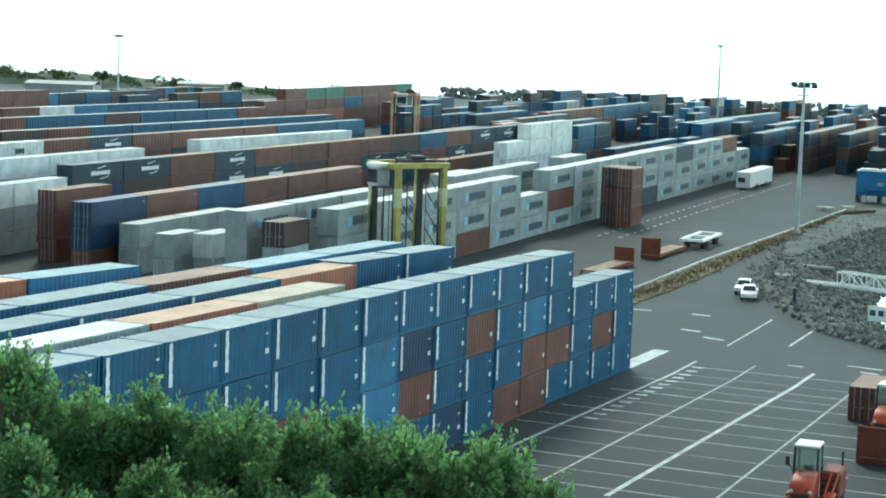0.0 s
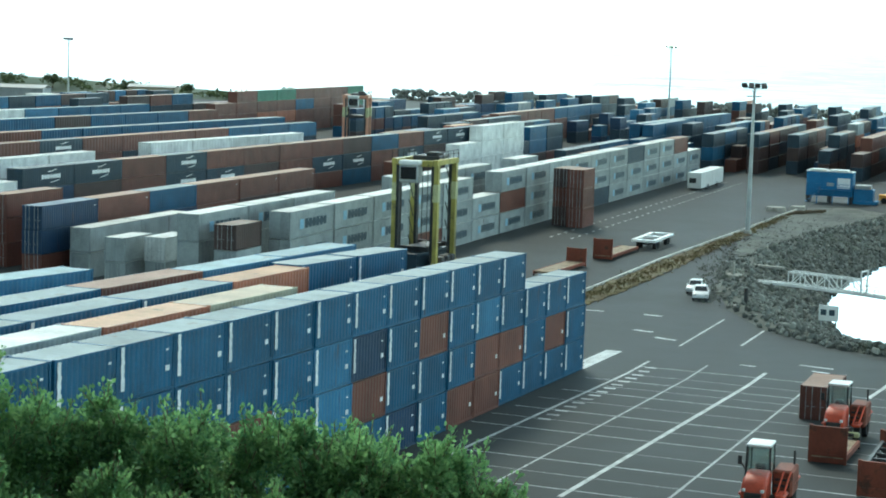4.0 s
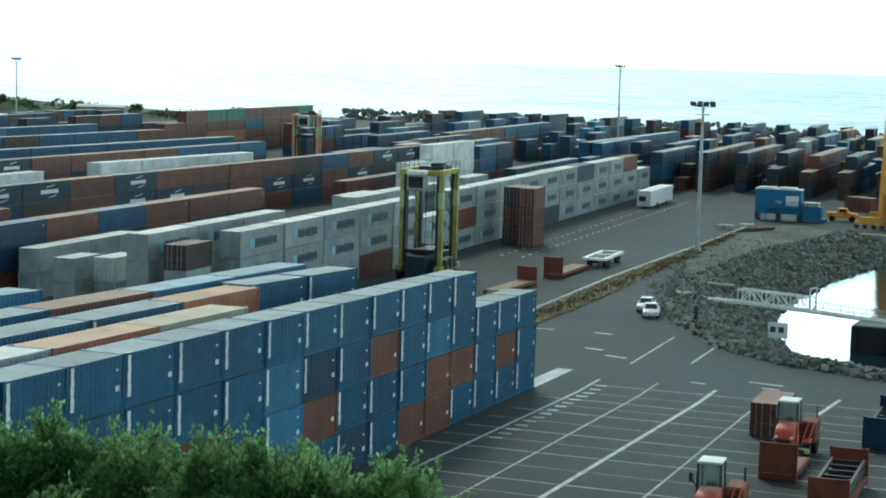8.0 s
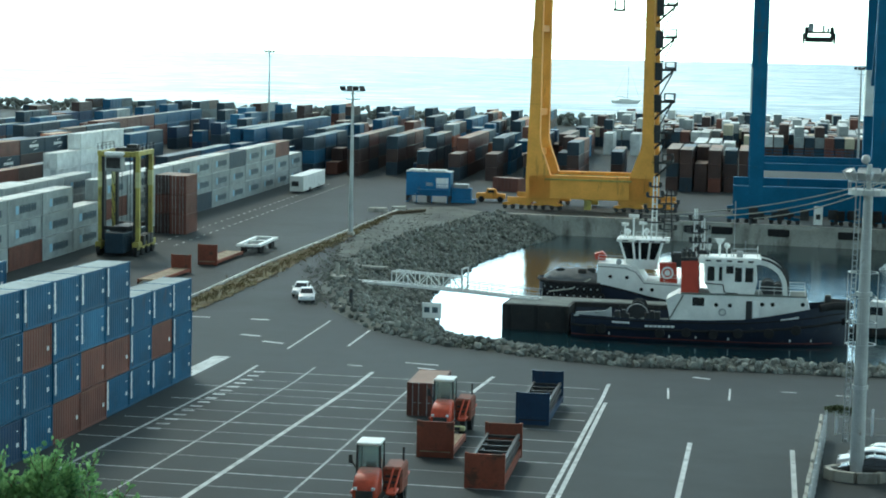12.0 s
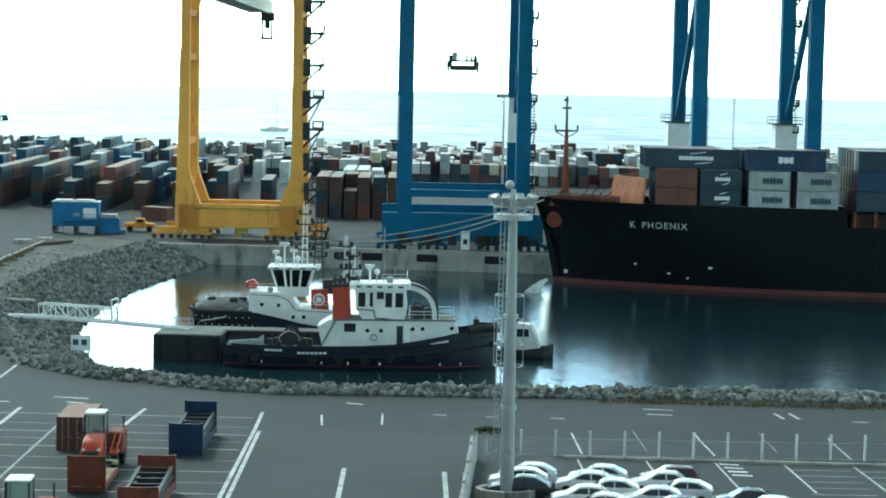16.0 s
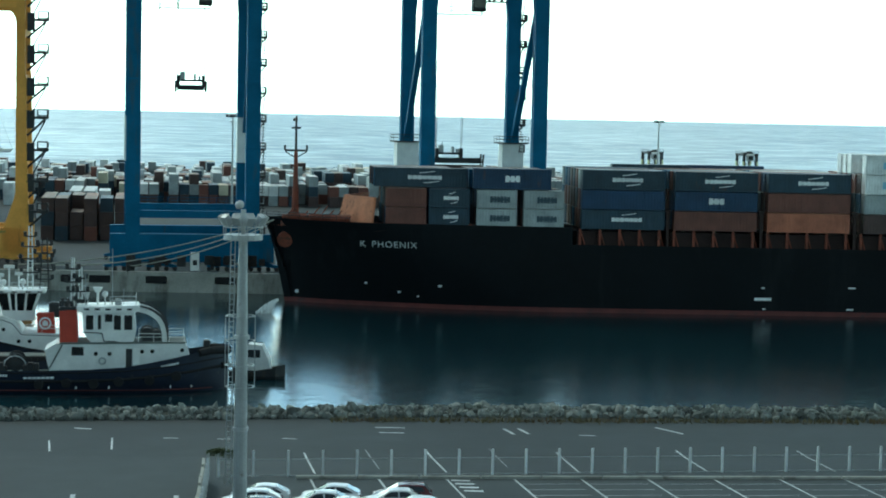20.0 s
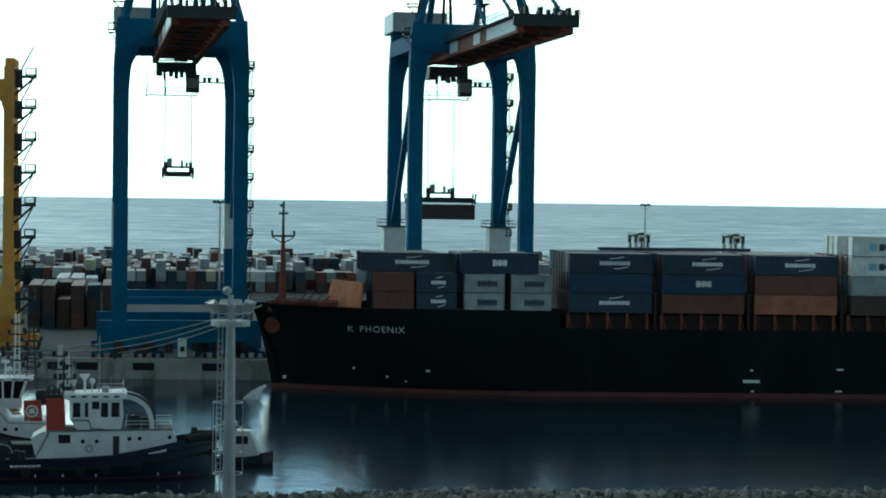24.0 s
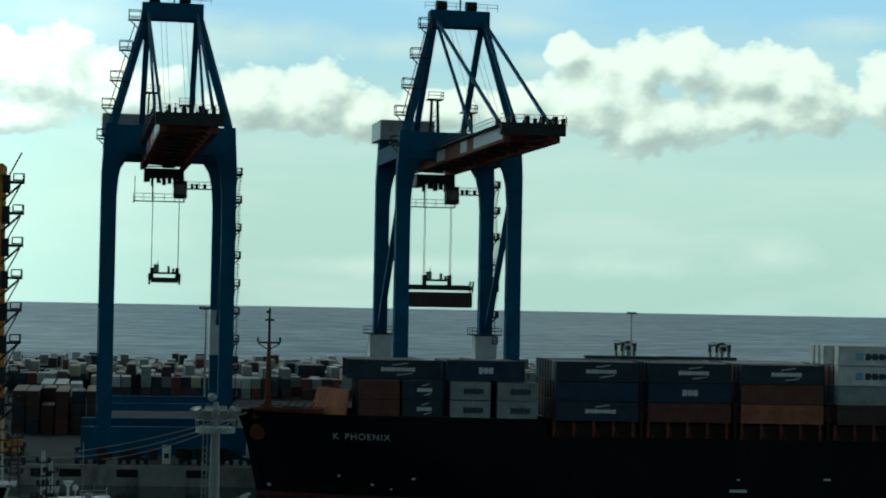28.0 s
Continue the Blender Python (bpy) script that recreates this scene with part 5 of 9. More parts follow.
        box(bm, sx * 2.9 - 1.3, sx * 2.9 + 1.3, 6.8, 9.2, hi, hi + 0.2)
        railing(bm, [(sx * 2.9 - 1.3, 6.8, hi + 0.2), (sx * 2.9 + 1.3, 6.8, hi + 0.2), (sx * 2.9 + 1.3, 9.2, hi + 0.2)], 1.1, 0.1)
        part("tower_gallery", bm, M_DARK, frame_)
    bm = B()
    box(bm, -5.0, 5.0, 1.6, 4.6, apex - 0.4, apex + 2.4, 0.1)
    part("mast_head", bm, M_CRANEBLUE, top)
    bm = B()
    for x in (-3.0, 2.0):
        bar(bm, (x - 0.9, 3.0, apex + 3.2), (x + 0.9, 3.0, apex + 3.2), 1.8, sides=12)
    railing(bm, [(-6.0, 1.4, apex + 2.4), (6.2, 1.4, apex + 2.4)])
    bar(bm, (0.2, 3, apex + 2.4), (0.2, 3, apex + 6.0), 0.25)
    part("rope_sheaves", bm, M_DARK, top)
    # platforms up the left mast leg
    for k, z in enumerate((52.5, 57.5, 62.0, 67.0, 72.0)):
        f = max(0, (z - 55) / (apex - 55))
        x = -(half - 0.3) + f * (half - 0.3 - 4.4) - 0.5
        bm = B()
        box(bm, x - 2.0, x, -0.9, 0.9, z, z + 0.12)
        bar(bm, (x, 0, z - 1.8), (x - 1.8, 0, z), 0.16)
        bar(bm, (x, 0, z - 0.05), (x + 1.2, 0, z - 0.05), 0.2)
        deck_ = part("mast_platform", bm, M_DARK, top)
        bm = B()
        railing(bm, [(x, -0.9, z), (x - 2.0, -0.9, z), (x - 2.0, 0.9, z), (x, 0.9, z)], 1.6, 0.12)
        part("guard_rail", bm, M_DARK, deck_)
        if k < 4:
            bm = B()
            for e in (0, 0.7):
                bar(bm, (x - 0.2 - e, -0.5, z), (x + 1.1 - e, 0.6, z + 4.6), 0.11)
            part("mast_ladder", bm, M_DARK, top)
    # machinery house, operator's trolley
    bm = B()
    box(bm, -half - 1.2, -1.0, g - 4, g + 6, 54.95, 58.4, 0.15)
    house = part("machinery_house", bm, M_STEEL, top, "pale grey machinery house")
    for k in range(2):
        bm = B()
        box(bm, -half + 0.2 + 1.5 * k, -half + 1.0 + 1.5 * k, g - 4.06, g - 4.0, 56.4, 57.4)
        part("louvre", bm, M_STEEL, house)
    stair_tower(top, half + 0.95, g - 0.5 if half < 9.5 else 0.4, 6.4, 56.4, 4.55, 1, M_DARK)
    return top


def trolley(parent, y, rope_bottom=None):
    bm = B()
    box(bm, -3.4, 3.4, y - 2.6, y + 2.6, 47.9, 49.4)
    for x in (-2.9, 2.9):
        box(bm, x - 0.5, x + 0.5, y - 2.2, y + 2.2, 47.2, 48)
    tr = part("trolley", bm, M_DARK, parent)
    rnd = random.Random(2)
    for k in range(7):
        bm = B()
        x = -3.2 + 0.95 * k
        box(bm, x, x + rnd.uniform(0.4, 0.8), y - 2.7, y - 1.5, 46.6 + rnd.uniform(-.3, .5), 48.2)
        part("hoist_gear", bm, M_DARK, tr)
    bm = B()
    box(bm, 3.8, 8.3, y - 2.6, y - 1.7, 45.9, 46.1)
    railing(bm, [(3.8, y - 2.6, 46.1), (8.3, y - 2.6, 46.1)], 1.1, 0.1)
    for x in (4.6, 5.4, 6.8):
        box(bm, x, x + 0.5, y - 2.4, y - 1.8, 46.1, 46.9)
    part("access_bridge", bm, M_DARK, tr)
    bm = B()
    box(bm, 1.6, 3.9, y - 4.4, y - 2.2, 44.2, 47.3, 0.15)
    cab = part("operator_cab", bm, M_DARK, parent)
    bm = B()
    box(bm, 1.75, 3.75, y - 4.44, y - 4.38, 44.9, 46.6)
    part("cab_window", bm, M_GLASSDARK, cab)
    bm = B()
    box(bm, -5.2, -4.9, y - 2.5, y + 2.5, 43.6, 43.8)
    railing(bm, [(-5.2, y - 2.5, 43.8), (3.6, y - 2.5, 43.8)], 1.2, 0.09)
    box(bm, -5.2, 3.6, y - 2.6, y - 1.6, 43.6, 43.75)
    for x in (-5.0, -2.0, 3.4):
        bar(bm, (x, y - 2.4, 43.7), (x, y - 2.4, 48), 0.14)
    part("service_basket", bm, M_DARK, parent)
    return tr


crane_left = blue_crane(pose(-8.0, 320.0, 0, 0, 0, 4.0), 9.65, 55.0, M_STEEL)
trolley(crane_left, 24.0)
crane_right = blue_crane(pose(39.1, 317.0, 0, 0, 0, 4.0), 9.3, 52.0, M_MARK)
trolley(crane_right, 24.0)


def spreader(label, width, base, box_colour=None, drop=18.0):
    """A lifting frame with headblock and ropes; its origin is at the underside of the frame."""
    top = thing("spreader", label, "container spreader", base)
    h = width / 2
    bm = B()
    for y in (-0.9, 0.9):
        box(bm, -h + 0.3, h - 0.3, y - 0.18, y + 0.18, 0.0, 0.9)
    for x in (-h, h):
        box(bm, x - 0.16, x + 0.16, -1.2, 1.2, 0.05, 0.65)
        for y in (-1.2, 1.2):
            bar(bm, (x, y, 0.3), (x * 1.02, y * 1.1, 1.6), 0.24)
            box(bm, x - 0.12, x + 0.12, y - 0.12, y + 0.12, -0.35, 0.1)
    part("spreader_beam", bm, M_DARK, top)
    bm = B()
    box(bm, -2.4, 2.4, -0.7, 0.7, 1.5, 1.85)
    for x in (-2.2, 2.2):
        box(bm, x - 0.3, x + 0.3, -0.6, 0.6, 0.5, 2.6)
    part("headblock", bm, M_DARK, top)
    bm = B()
    box(bm, -1.9, -1.0, -0.6, 0.6, 1.85, 3.2, 0.1)
    bar(bm, (-1.2, 0, 3.1), (-1.2, 0, 3.8), 0.14)
    box(bm, 0.5, 0.9, -0.4, 0.4, 1.85, 2.9)
    box(bm, 1.3, 1.7, -0.3, 0.3, 1.85, 2.5)
    part("cable_basket", bm, M_STEEL, top)
    for x in (-2.3, 2.3):
        for y in (-0.6, 0.6):
            bm = B()
            bar(bm, (x, y, 2.5), (x, y, drop), 0.09, sides=5)
            part("hoist_rope", bm, M_DARK, top)
    if box_colour:
        bm = B()
        box(bm, -h, h, -1.22, 1.22, -3.0, -0.35, 0.03)
        cargo = part("lifted_container", bm, paint(box_colour), top, "red-brown container hanging from the frame")
        bm = B()
        for k in range(24):
            x = -h + 0.25 + k * (width - 0.5) / 24
            box(bm, x, x + 0.22, -1.26, -1.22, -2.8, -0.6)
        part("side_ribs", bm, paint(box_colour), cargo)
    return top


spreader_left = spreader("empty dark steel spreader frame hanging from a blue crane", 5.2, pose(-9.2, 345.0, 29.6, 0, 0, 4), None, 18.0)
spreader_right = spreader("spreader frame lifting a red-brown container under a crane", 12.2, pose(37.6, 347.0, 12.0, 0, 0, 4), 'k', 18.2)


def yellow_crane():
    top = thing("quay_crane", "yellow steel quay crane with wide portal legs", "gantry crane", pose(-46.4, 331.0, 0, 0, 0, 2.0))
    for y in (0.0, 12.0):
        for sx in (-1, 1):
            x = sx * 9.6
            bm = B()
            o, i = x + sx * 0.85, x - sx * 0.85
            prism(bm, [(o + sx * 0.5, 2.0), (o + sx * 0.5, 6.5), (o, 22), (o, 30), (o - sx * 0.25, 33), (o - sx * 0.25, 47.5), (i, 47.5), (i, 12.0), (i - sx * 0.3, 10.6), (i - sx * 2.0, 5.9), (i - sx * 2.0, 2.0)], 'y', y - 1.0, y + 1.0)
            leg = part("leg", bm, M_YELLOW, top)
            bm = B()
            for z in (18.0, 26.0, 40.0):
                box(bm, x - 0.88, x + 0.88, y - 1.03, y + 1.03, z, z + 0.2)
                part("joint_flange", bm, M_YELLOW, leg)
                bm = B()
            k = x - sx * 0.85
            prism(bm, [(k, 40.2), (k - sx * 0.4, 41.4), (k - sx * 1.5, 42.5), (k, 42.5)], 'y', y - 0.8, y + 0.8)
            part("knee", bm, M_YELLOW, leg)
            if y:
                for z in (9.0, 16.0, 30.5, 38.0):
                    bm = B()
                    box(bm, x - 0.6, x + 0.6, 1.0, 11.0, z, z + 1.1)
                    part("side_tie", bm, M_YELLOW, leg)
            for k in (-2.9, 2.4):
                bogie(top, BOGIE_YELLOW, pose(x + k, y, 0))
            bm = B()
            box(bm, x - 4.6, x + 4.4, y - 0.5, y + 0.5, 1.3, 2.0)
            for k in (-3.6, -1.2, 1.2, 3.4):
                prism(bm, [(x + k - 0.9, 0.9), (x + k - 0.4, 1.5), (x + k + 0.4, 1.5), (x + k + 0.9, 0.9)], 'y', y - 0.55, y + 0.55)
            part("equaliser_beam", bm, M_YELLOW, top)
            if y == 0.0 and sx < -5:
                bm = B()
                box(bm, x + 0.1, x + 0.42, y - 1.06, y - 1.0, 13, 46)
                part("pale_strip", bm, M_OLIVE, leg)
        bm = B()
        box(bm, -10.4, 10.4, y - 1.0, y + 1.0, 2.0, 6.0, 0.05)
        part("sill_beam", bm, M_YELLOW, top)
        bm = B()
        box(bm, -7.6, 7.2, y - 1.25, y - 1.0, 5.2, 5.45)
        box(bm, -0.9, 0.3, y - 0.3, y + 0.3, 0.2, 2.0)
        part("drive_ledge", bm, M_OLIVE, top)
        bm = B()
        box(bm, -8.9, 8.9, y - 0.9, y + 0.9, 42.5, 45.4, 0.05)
        part("cross_beam", bm, M_YELLOW, top)
    for sx in (-1, 1):
        bm = B()
        box(bm, sx * 9.6 - 0.8, sx * 9.6 + 0.8, 1.0, 11.0, 47.0, 49.0)
        part("side_girder", bm, M_YELLOW, top)
        bm = B()
        prism(bm, [(-62, 38.8), (-62, 41.0), (14, 41.0), (14, 39.4), (11, 38.8)], 'x', 2.2 + sx * 1.5 - 0.25, 2.2 + sx * 1.5 + 0.25)
        part("boom_girder", bm, M_STEEL, top, "pale grey boom girder")
    bm = B()
    for k in range(18):
        bar(bm, (0.8, -62 + 4.2 * k, 39.1), (3.6, -60 + 4.2 * k, 39.1), 0.35)
    part("boom_lattice", bm, M_STEEL, top)
    bm = B()
    for y in (2.0, 10.0):
        box(bm, 0.6, 3.8, y - 0.4, y + 0.4, 41.0, 42.6)
    part("boom_hanger", bm, M_YELLOW, top)
    bm = B()
    box(bm, 2.2, 4.4, 9.8, 13.4, 37.6, 39.0)
    for x in (2.4, 4.0):
        box(bm, x - 0.15, x + 0.15, 11.0, 11.4, 34.4, 38)
    box(bm, 2.1, 4.3, 10.6, 11.8, 34.3, 34.7); box(bm, 2.8, 3.7, 10.8, 11.6, 36.2, 37.6)
    part("trolley", bm, M_DARK, top)
    x = 10.55
    for k, z in enumerate((8.5, 13.6, 18.8, 24.2, 29.6, 35.0, 40.4, 45.6)):
        bm = B()
        box(bm, x, x + 3.4, -1.0, 1.0, z, z + 0.42)
        railing(bm, [(x + 1.8, -1.0, z), (x + 3.4, -1.0, z), (x + 3.4, 1.0, z)], 1.6, 0.2)
        bar(bm, (x, 0, z - 2.8), (x + 3.0, 0, z), 0.36)
        box(bm, x, x + 1.2, -0.8, 0.8, z - 1.6, z + 1.4)
        part("stair_platform", bm, M_DARK, top)
        bm = B()
        bar(bm, (x + 0.3, -0.6, z), (x + 3.0, -0.6, z + 5.2), 0.16)
        bar(bm, (x + 0.3, 0.3, z), (x + 3.0, 0.3, z + 5.2), 0.16)
        part("stair_flight", bm, M_DARK, top)
    return top


yellow_crane()

# ---------------------------------------------------------------- container ship at the quay
SHIP_X, SHIP_Y, SHIP_SLOPE, SHIP_LEN, BEAM = 3.2, 303.2, -0.06, 142.0, 10.0


def ship_mid(x):
    return SHIP_Y + SHIP_SLOPE * (x - SHIP_X)


def hull_half(s, z):
    """Half breadth at s metres behind the stem head and height z (water at -3)."""
    up = min(max((z + 3) / 13.0, 0), 1)
    rake = 3.6 * (1 - up) ** 0.7
    full = 40 - 20 * up
    t = min(max((s - rake) / full, 0), 1)
    b = BEAM * (1 - (1 - t) ** (1.7 + 0.5 * up))
    e = min(max((SHIP_LEN - s) / 16.0, 0), 1)
    return b * min(1, 0.45 + 0.55 * e ** 0.6) if s < SHIP_LEN else 0.4 * BEAM


def sheer(s):
    return 10.1 - 0.004 * s if s < 46.5 else 7.3


def hull_side(x, z, side=-1):
    return ship_mid(x) + side * hull_half(x - SHIP_X, z)


def build_ship():
    top = thing("container_ship", "black-hulled container ship moored at the quay", "container ship")
    st = [0, 0.6, 1.4, 2.4, 3.8, 5.5, 7.5, 10, 13, 16, 20, 25, 30, 36, 42, 46.4, 46.6, 52, 60, 70, 85, 100, 115, 128, 136, SHIP_LEN]
    def shell(z0, z1, n, name, mat, off=0.0, grow=0.0):
        bm = B()
        for side in (-1, 1):
            g = []
            for s in st:
                hi = sheer(s) if z1 is None else z1
                col = []
                for k in range(n + 1):
                    z = z0 + (hi - z0) * k / n
                    h = hull_half(s, z) + (grow if s > 4 else 0)
                    x = SHIP_X + s + (0 if s > 6 else (3.6 * (1 - min(max((z + 3) / 13, 0), 1)) ** 0.7) * (1 - s / 6))
                    col.append(bm.verts.new((x, ship_mid(x) + side * h, z)))
                g.append(col)
            for a, b in zip(g, g[1:]):
                for k in range(n):
                    f = (a[k], b[k], b[k + 1], a[k + 1])
                    bm.faces.new(f if side < 0 else f[::-1])
        bmesh.ops.remove_doubles(bm, verts=bm.verts[:], dist=0.002)
        bmesh.ops.recalc_face_normals(bm, faces=bm.faces[:])
        return part(name, bm, mat, top, smooth=True)
    hull = shell(-2.35, None, 8, "hull", M_HULL)
    shell(-4.5, -2.3, 2, "boot_topping", M_BOOT, grow=0.015)
    bm = B()
    for s0, s1, z in ((0.5, 46.4, 8.9), (46.6, SHIP_LEN, 6.9)):
        pts = [s0 + (s1 - s0) * k / 14 for k in range(15)]
        lo = [bm.verts.new((SHIP_X + s, ship_mid(SHIP_X + s) - max(hull_half(s, z) - 0.05, 0.02), z)) for s in pts]
        hi = [bm.verts.new((SHIP_X + s, ship_mid(SHIP_X + s) + max(hull_half(s, z) - 0.05, 0.02), z)) for s in pts]
        for k in range(14):
            bm.faces.new((lo[k], lo[k + 1], hi[k + 1], hi[k]))
    part("deck", bm, M_RUSTRED, top, "rusty red deck")
    bm = B()
    x = SHIP_X + 46.5
    box(bm, x - 0.1, x + 0.1, ship_mid(x) - 9.7, ship_mid(x) + 9.7, 6.9, 10.0)
    part("deck_step", bm, M_HULL, top)
    # breakwater, windlasses, bollards on the forecastle
    x = 17.5
    m = ship_mid(x)
    for side in (-1, 1):
        bm = B()
        lo = [(14.6, m, 8.9), (19.4, m + side * 8.4, 8.9), (19.7, m + side * 8.4, 8.9), (14.9, m, 8.9)]
        hi = [(15.8, m, 13.8), (19.9, m + side * 8.4, 13.8), (20.2, m + side * 8.4, 13.8), (16.1, m, 13.8)]
        va, vb = [bm.verts.new(q) for q in lo], [bm.verts.new(q) for q in hi]
        bm.faces.new(va); bm.faces.new(vb[::-1])
        for k in range(4):
            bm.faces.new((va[k], vb[k], vb[(k + 1) % 4], va[(k + 1) % 4]))
        bmesh.ops.recalc_face_normals(bm, faces=bm.faces[:])
        part("breakwater", bm, make("orange_oxide", (0.55, 0.20, 0.10), rough=0.7, var=0.25, scale=0.5, fine=4, dirt=RUST, dirt_at=0.6), top, "orange-red breakwater plate")
    rnd = random.Random(8)
    for k in range(9):
        x = 7.0 + k * 1.05 + rnd.uniform(-.3, .3)
        y = ship_mid(x) - hull_half(x - SHIP_X, 9) * rnd.uniform(0.2, 0.75)
        bm = B()
        bar(bm, (x - 0.7, y, 10.2), (x + 0.7, y, 10.2), rnd.uniform(0.9, 1.6), sides=12)
        box(bm, x - 0.9, x + 0.9, y - 0.4, y + 0.4, 8.9, 9.8)
        bar(bm, (x - 1.2, y + 0.6, 8.9), (x + 1.0, y + 0.2, rnd.uniform(10.5, 12.0)), 0.18)
        part("windlass", bm, M_RUSTRED, top)
    bm = B()
    pts = [(SHIP_X + s, ship_mid(SHIP_X + s) - max(hull_half(s, 10) - 0.1, 0), 10.05) for s in (0.6, 2.4, 5.5, 9, 13)]
    railing(bm, pts, 1.0, 0.09)
    part("bow_rail", bm, M_DARK, top)
    # foremast
    x, y = 8.2, ship_mid(8.2)
    bm = B()
    bar(bm, (x, y, 8.9), (x, y, 14.6), 1.3, sides=10, w2=1.0)
    bar(bm, (x, y, 14.6), (x, y, 20.6), 0.85, sides=10, w2=0.55)
    mast = part("foremast", bm, M_RUSTRED, top, "tapered dark foremast")
    bm = B()
    bar(bm, (x, y, 20.6), (x, y, 25.8), 0.42, sides=8, w2=0.3)
    box(bm, x - 1.7, x + 1.7, y - 0.25, y + 0.25, 20.3, 20.6)
    for dx in (-1.7, 1.7):
        bar(bm, (x + dx, y, 20.5), (x + dx, y, 21.3), 0.3)
        bar(bm, (x + dx, y, 20.3), (x, y, 19.3), 0.15)
    box(bm, x - 0.7, x + 0.7, y - 0.3, y + 0.3, 23.8, 24.1)
    box(bm, x - 0.5, x + 0.2, y - 0.3, y + 0.3, 25.0, 25.4)
    part("mast_head", bm, M_DARK, mast)
    # hatch coamings with upright stays below the boxes
    for k in range(7):
        xa = 50.6 + k * 14.3
        xb = xa + 13.0
        bm = B()
        m = ship_mid((xa + xb) / 2)
        box(bm, xa, xb, m - 8.4, m + 8.4, 6.9, 9.3)
        co = part("hatch_coaming", bm, M_COAMING, top)
        for j in range(5):
            x = xa + 0.4 + j * 3.0
            bm = B()
            y = ship_mid(x) - 9.3
            bar(bm, (x, y, 7.0), (x, y, 9.7), 0.35)
            bar(bm, (x, y, 9.5), (x + 0.9, y + 0.6, 7.0), 0.18)
            part("deck_stay", bm, M_RUSTRED, co)
        bm = B()
        x = xb + 0.65
        for dy in (-9.3, -3, 3):
            bar(bm, (x, ship_mid(x) + dy, 7.0), (x, ship_mid(x) + dy, 12.5), 0.4)
        box(bm, x - 0.4, x + 0.4, ship_mid(x) - 9.5, ship_mid(x) + 9.5, 12.4, 12.8)
        part("lashing_bridge", bm, M_COAMING, top)
    # draught marks, hawse pipe, thruster sign and name
    for x, z, w, h in ((8.6, -1.3, 0.55, 0.5), (19.0, 0.6, 0.4, 0.3), (24.0, -0.6, 0.45, 0.3), (30.0, 0.55, 0.6, 0.35), (26.8, -1.2, 0.3, 0.25), (79.0, -0.5, 2.6, 0.45), (79.0, 1.2, 0.5, 0.25), (79.2, -2.0, 0.5, 0.25), (92.6, 1.4, 1.1, 0.25), (92.4, -1.9, 1.1, 0.25)):
        bm = B()
        a, b = (x - w / 2, hull_side(x - w / 2, z) - 0.03), (x + w / 2, hull_side(x + w / 2, z) - 0.03)
        vs = [bm.verts.new(p) for p in ((a[0], a[1], z - h / 2), (b[0], b[1], z - h / 2), (b[0], hull_side(b[0], z + h / 2) - 0.03, z + h / 2), (a[0], hull_side(a[0], z + h / 2) - 0.03, z + h / 2))]
        bm.faces.new(vs)
        part("hull_mark", bm, M_MARK, hull, "small white hull mark")
    bm = B()
    x, z = 6.6, 6.6
    bar(bm, (x, hull_side(x, z) - 0.35, z), (x + 0.2, hull_side(x, z) + 0.4, z + 0.3), 2.4, sides=14)
    part("anchor_recess", bm, M_RUSTRED, hull)
    cu = bpy.data.curves.new("ship_name", 'FONT')
    cu.body, cu.size, cu.extrude, cu.align_x, cu.space_character, cu.space_word = "K PHOENIX", 1.45, 0.012, 'CENTER', 1.18, 1.6
    cu.materials.append(make("name_paint", (0.55, 0.58, 0.58), rough=0.6, var=0.2, scale=2))
    tx = new("ship_name", cu)
    tx.parent = top
    xa, xb, z = 17.6, 26.6, 6.3
    ya, yb = hull_side(xa, z), hull_side(xb, z)
    lean = math.degrees(math.atan2(hull_side(22, 5.8) - hull_side(22, 7.4), 1.6))
    tx.matrix_basis = pose((xa + xb) / 2, (ya + yb) / 2 - 0.28, z, 90 + lean, 0, math.degrees(math.atan2(yb - ya, xb - xa)))
    return top


ship = build_ship()


def ship_box(x0, x1, z, H, colour, marks=(), depth=0, far=False):
    """A box lying along the ship, row by row away from the waterside rail."""
    L = x1 - x0
    x = (x0 + x1) / 2
    side = 9.6 if x0 > 30 else min(9.6, hull_half(x0 - SHIP_X, 10) - 0.2)
    y = ship_mid(x) - side + 1.22 + depth * 2.5
    m = pose(x, y, z, 0, 0, -90 + math.degrees(math.atan(SHIP_SLOPE)))
    if far:
        far_box(L, H, colour, m)
    else:
        container(L, H, colour, m, marks, 1, "boxes on the ship's deck", "on the ship's deck")


NAMEW, SLABW = PANEL, BLOCK
LINEK = (("name", 'k'),)
# bow stack of short boxes with two long ones on top
for x0, cols in ((21.6, "rr"), (28.1, "dd"), (35.3, "gg"), (42.4, "gg")):
    for k, c in enumerate(cols):
        ship_box(x0, x0 + 6.1, 9.7 + 2.85 * k, 2.8, c, {'d': NAMEW, 'g': LINEK}.get(c, ()))
    for d in (1, 2, 3, 4, 5, 6):
        for k in range(2):
            ship_box(x0, x0 + 6.1, 9.7 + 2.85 * k, 2.8, random.Random(int(x0) + d + k).choice("rbkdn"), depth=d, far=True)
ship_box(20.0, 34.0, 15.45, 2.9, 'd', NAMEW, depth=1)
ship_box(34.7, 46.5, 15.45, 3.1, 'n', SLABW)
for d in range(2, 7):
    ship_box(20.0, 32.2, 15.45, 2.8, "rdbkn"[d % 5], depth=d, far=True)
    ship_box(34.6, 46.6, 15.45, 2.8, "dkbnr"[d % 5], depth=d, far=True)
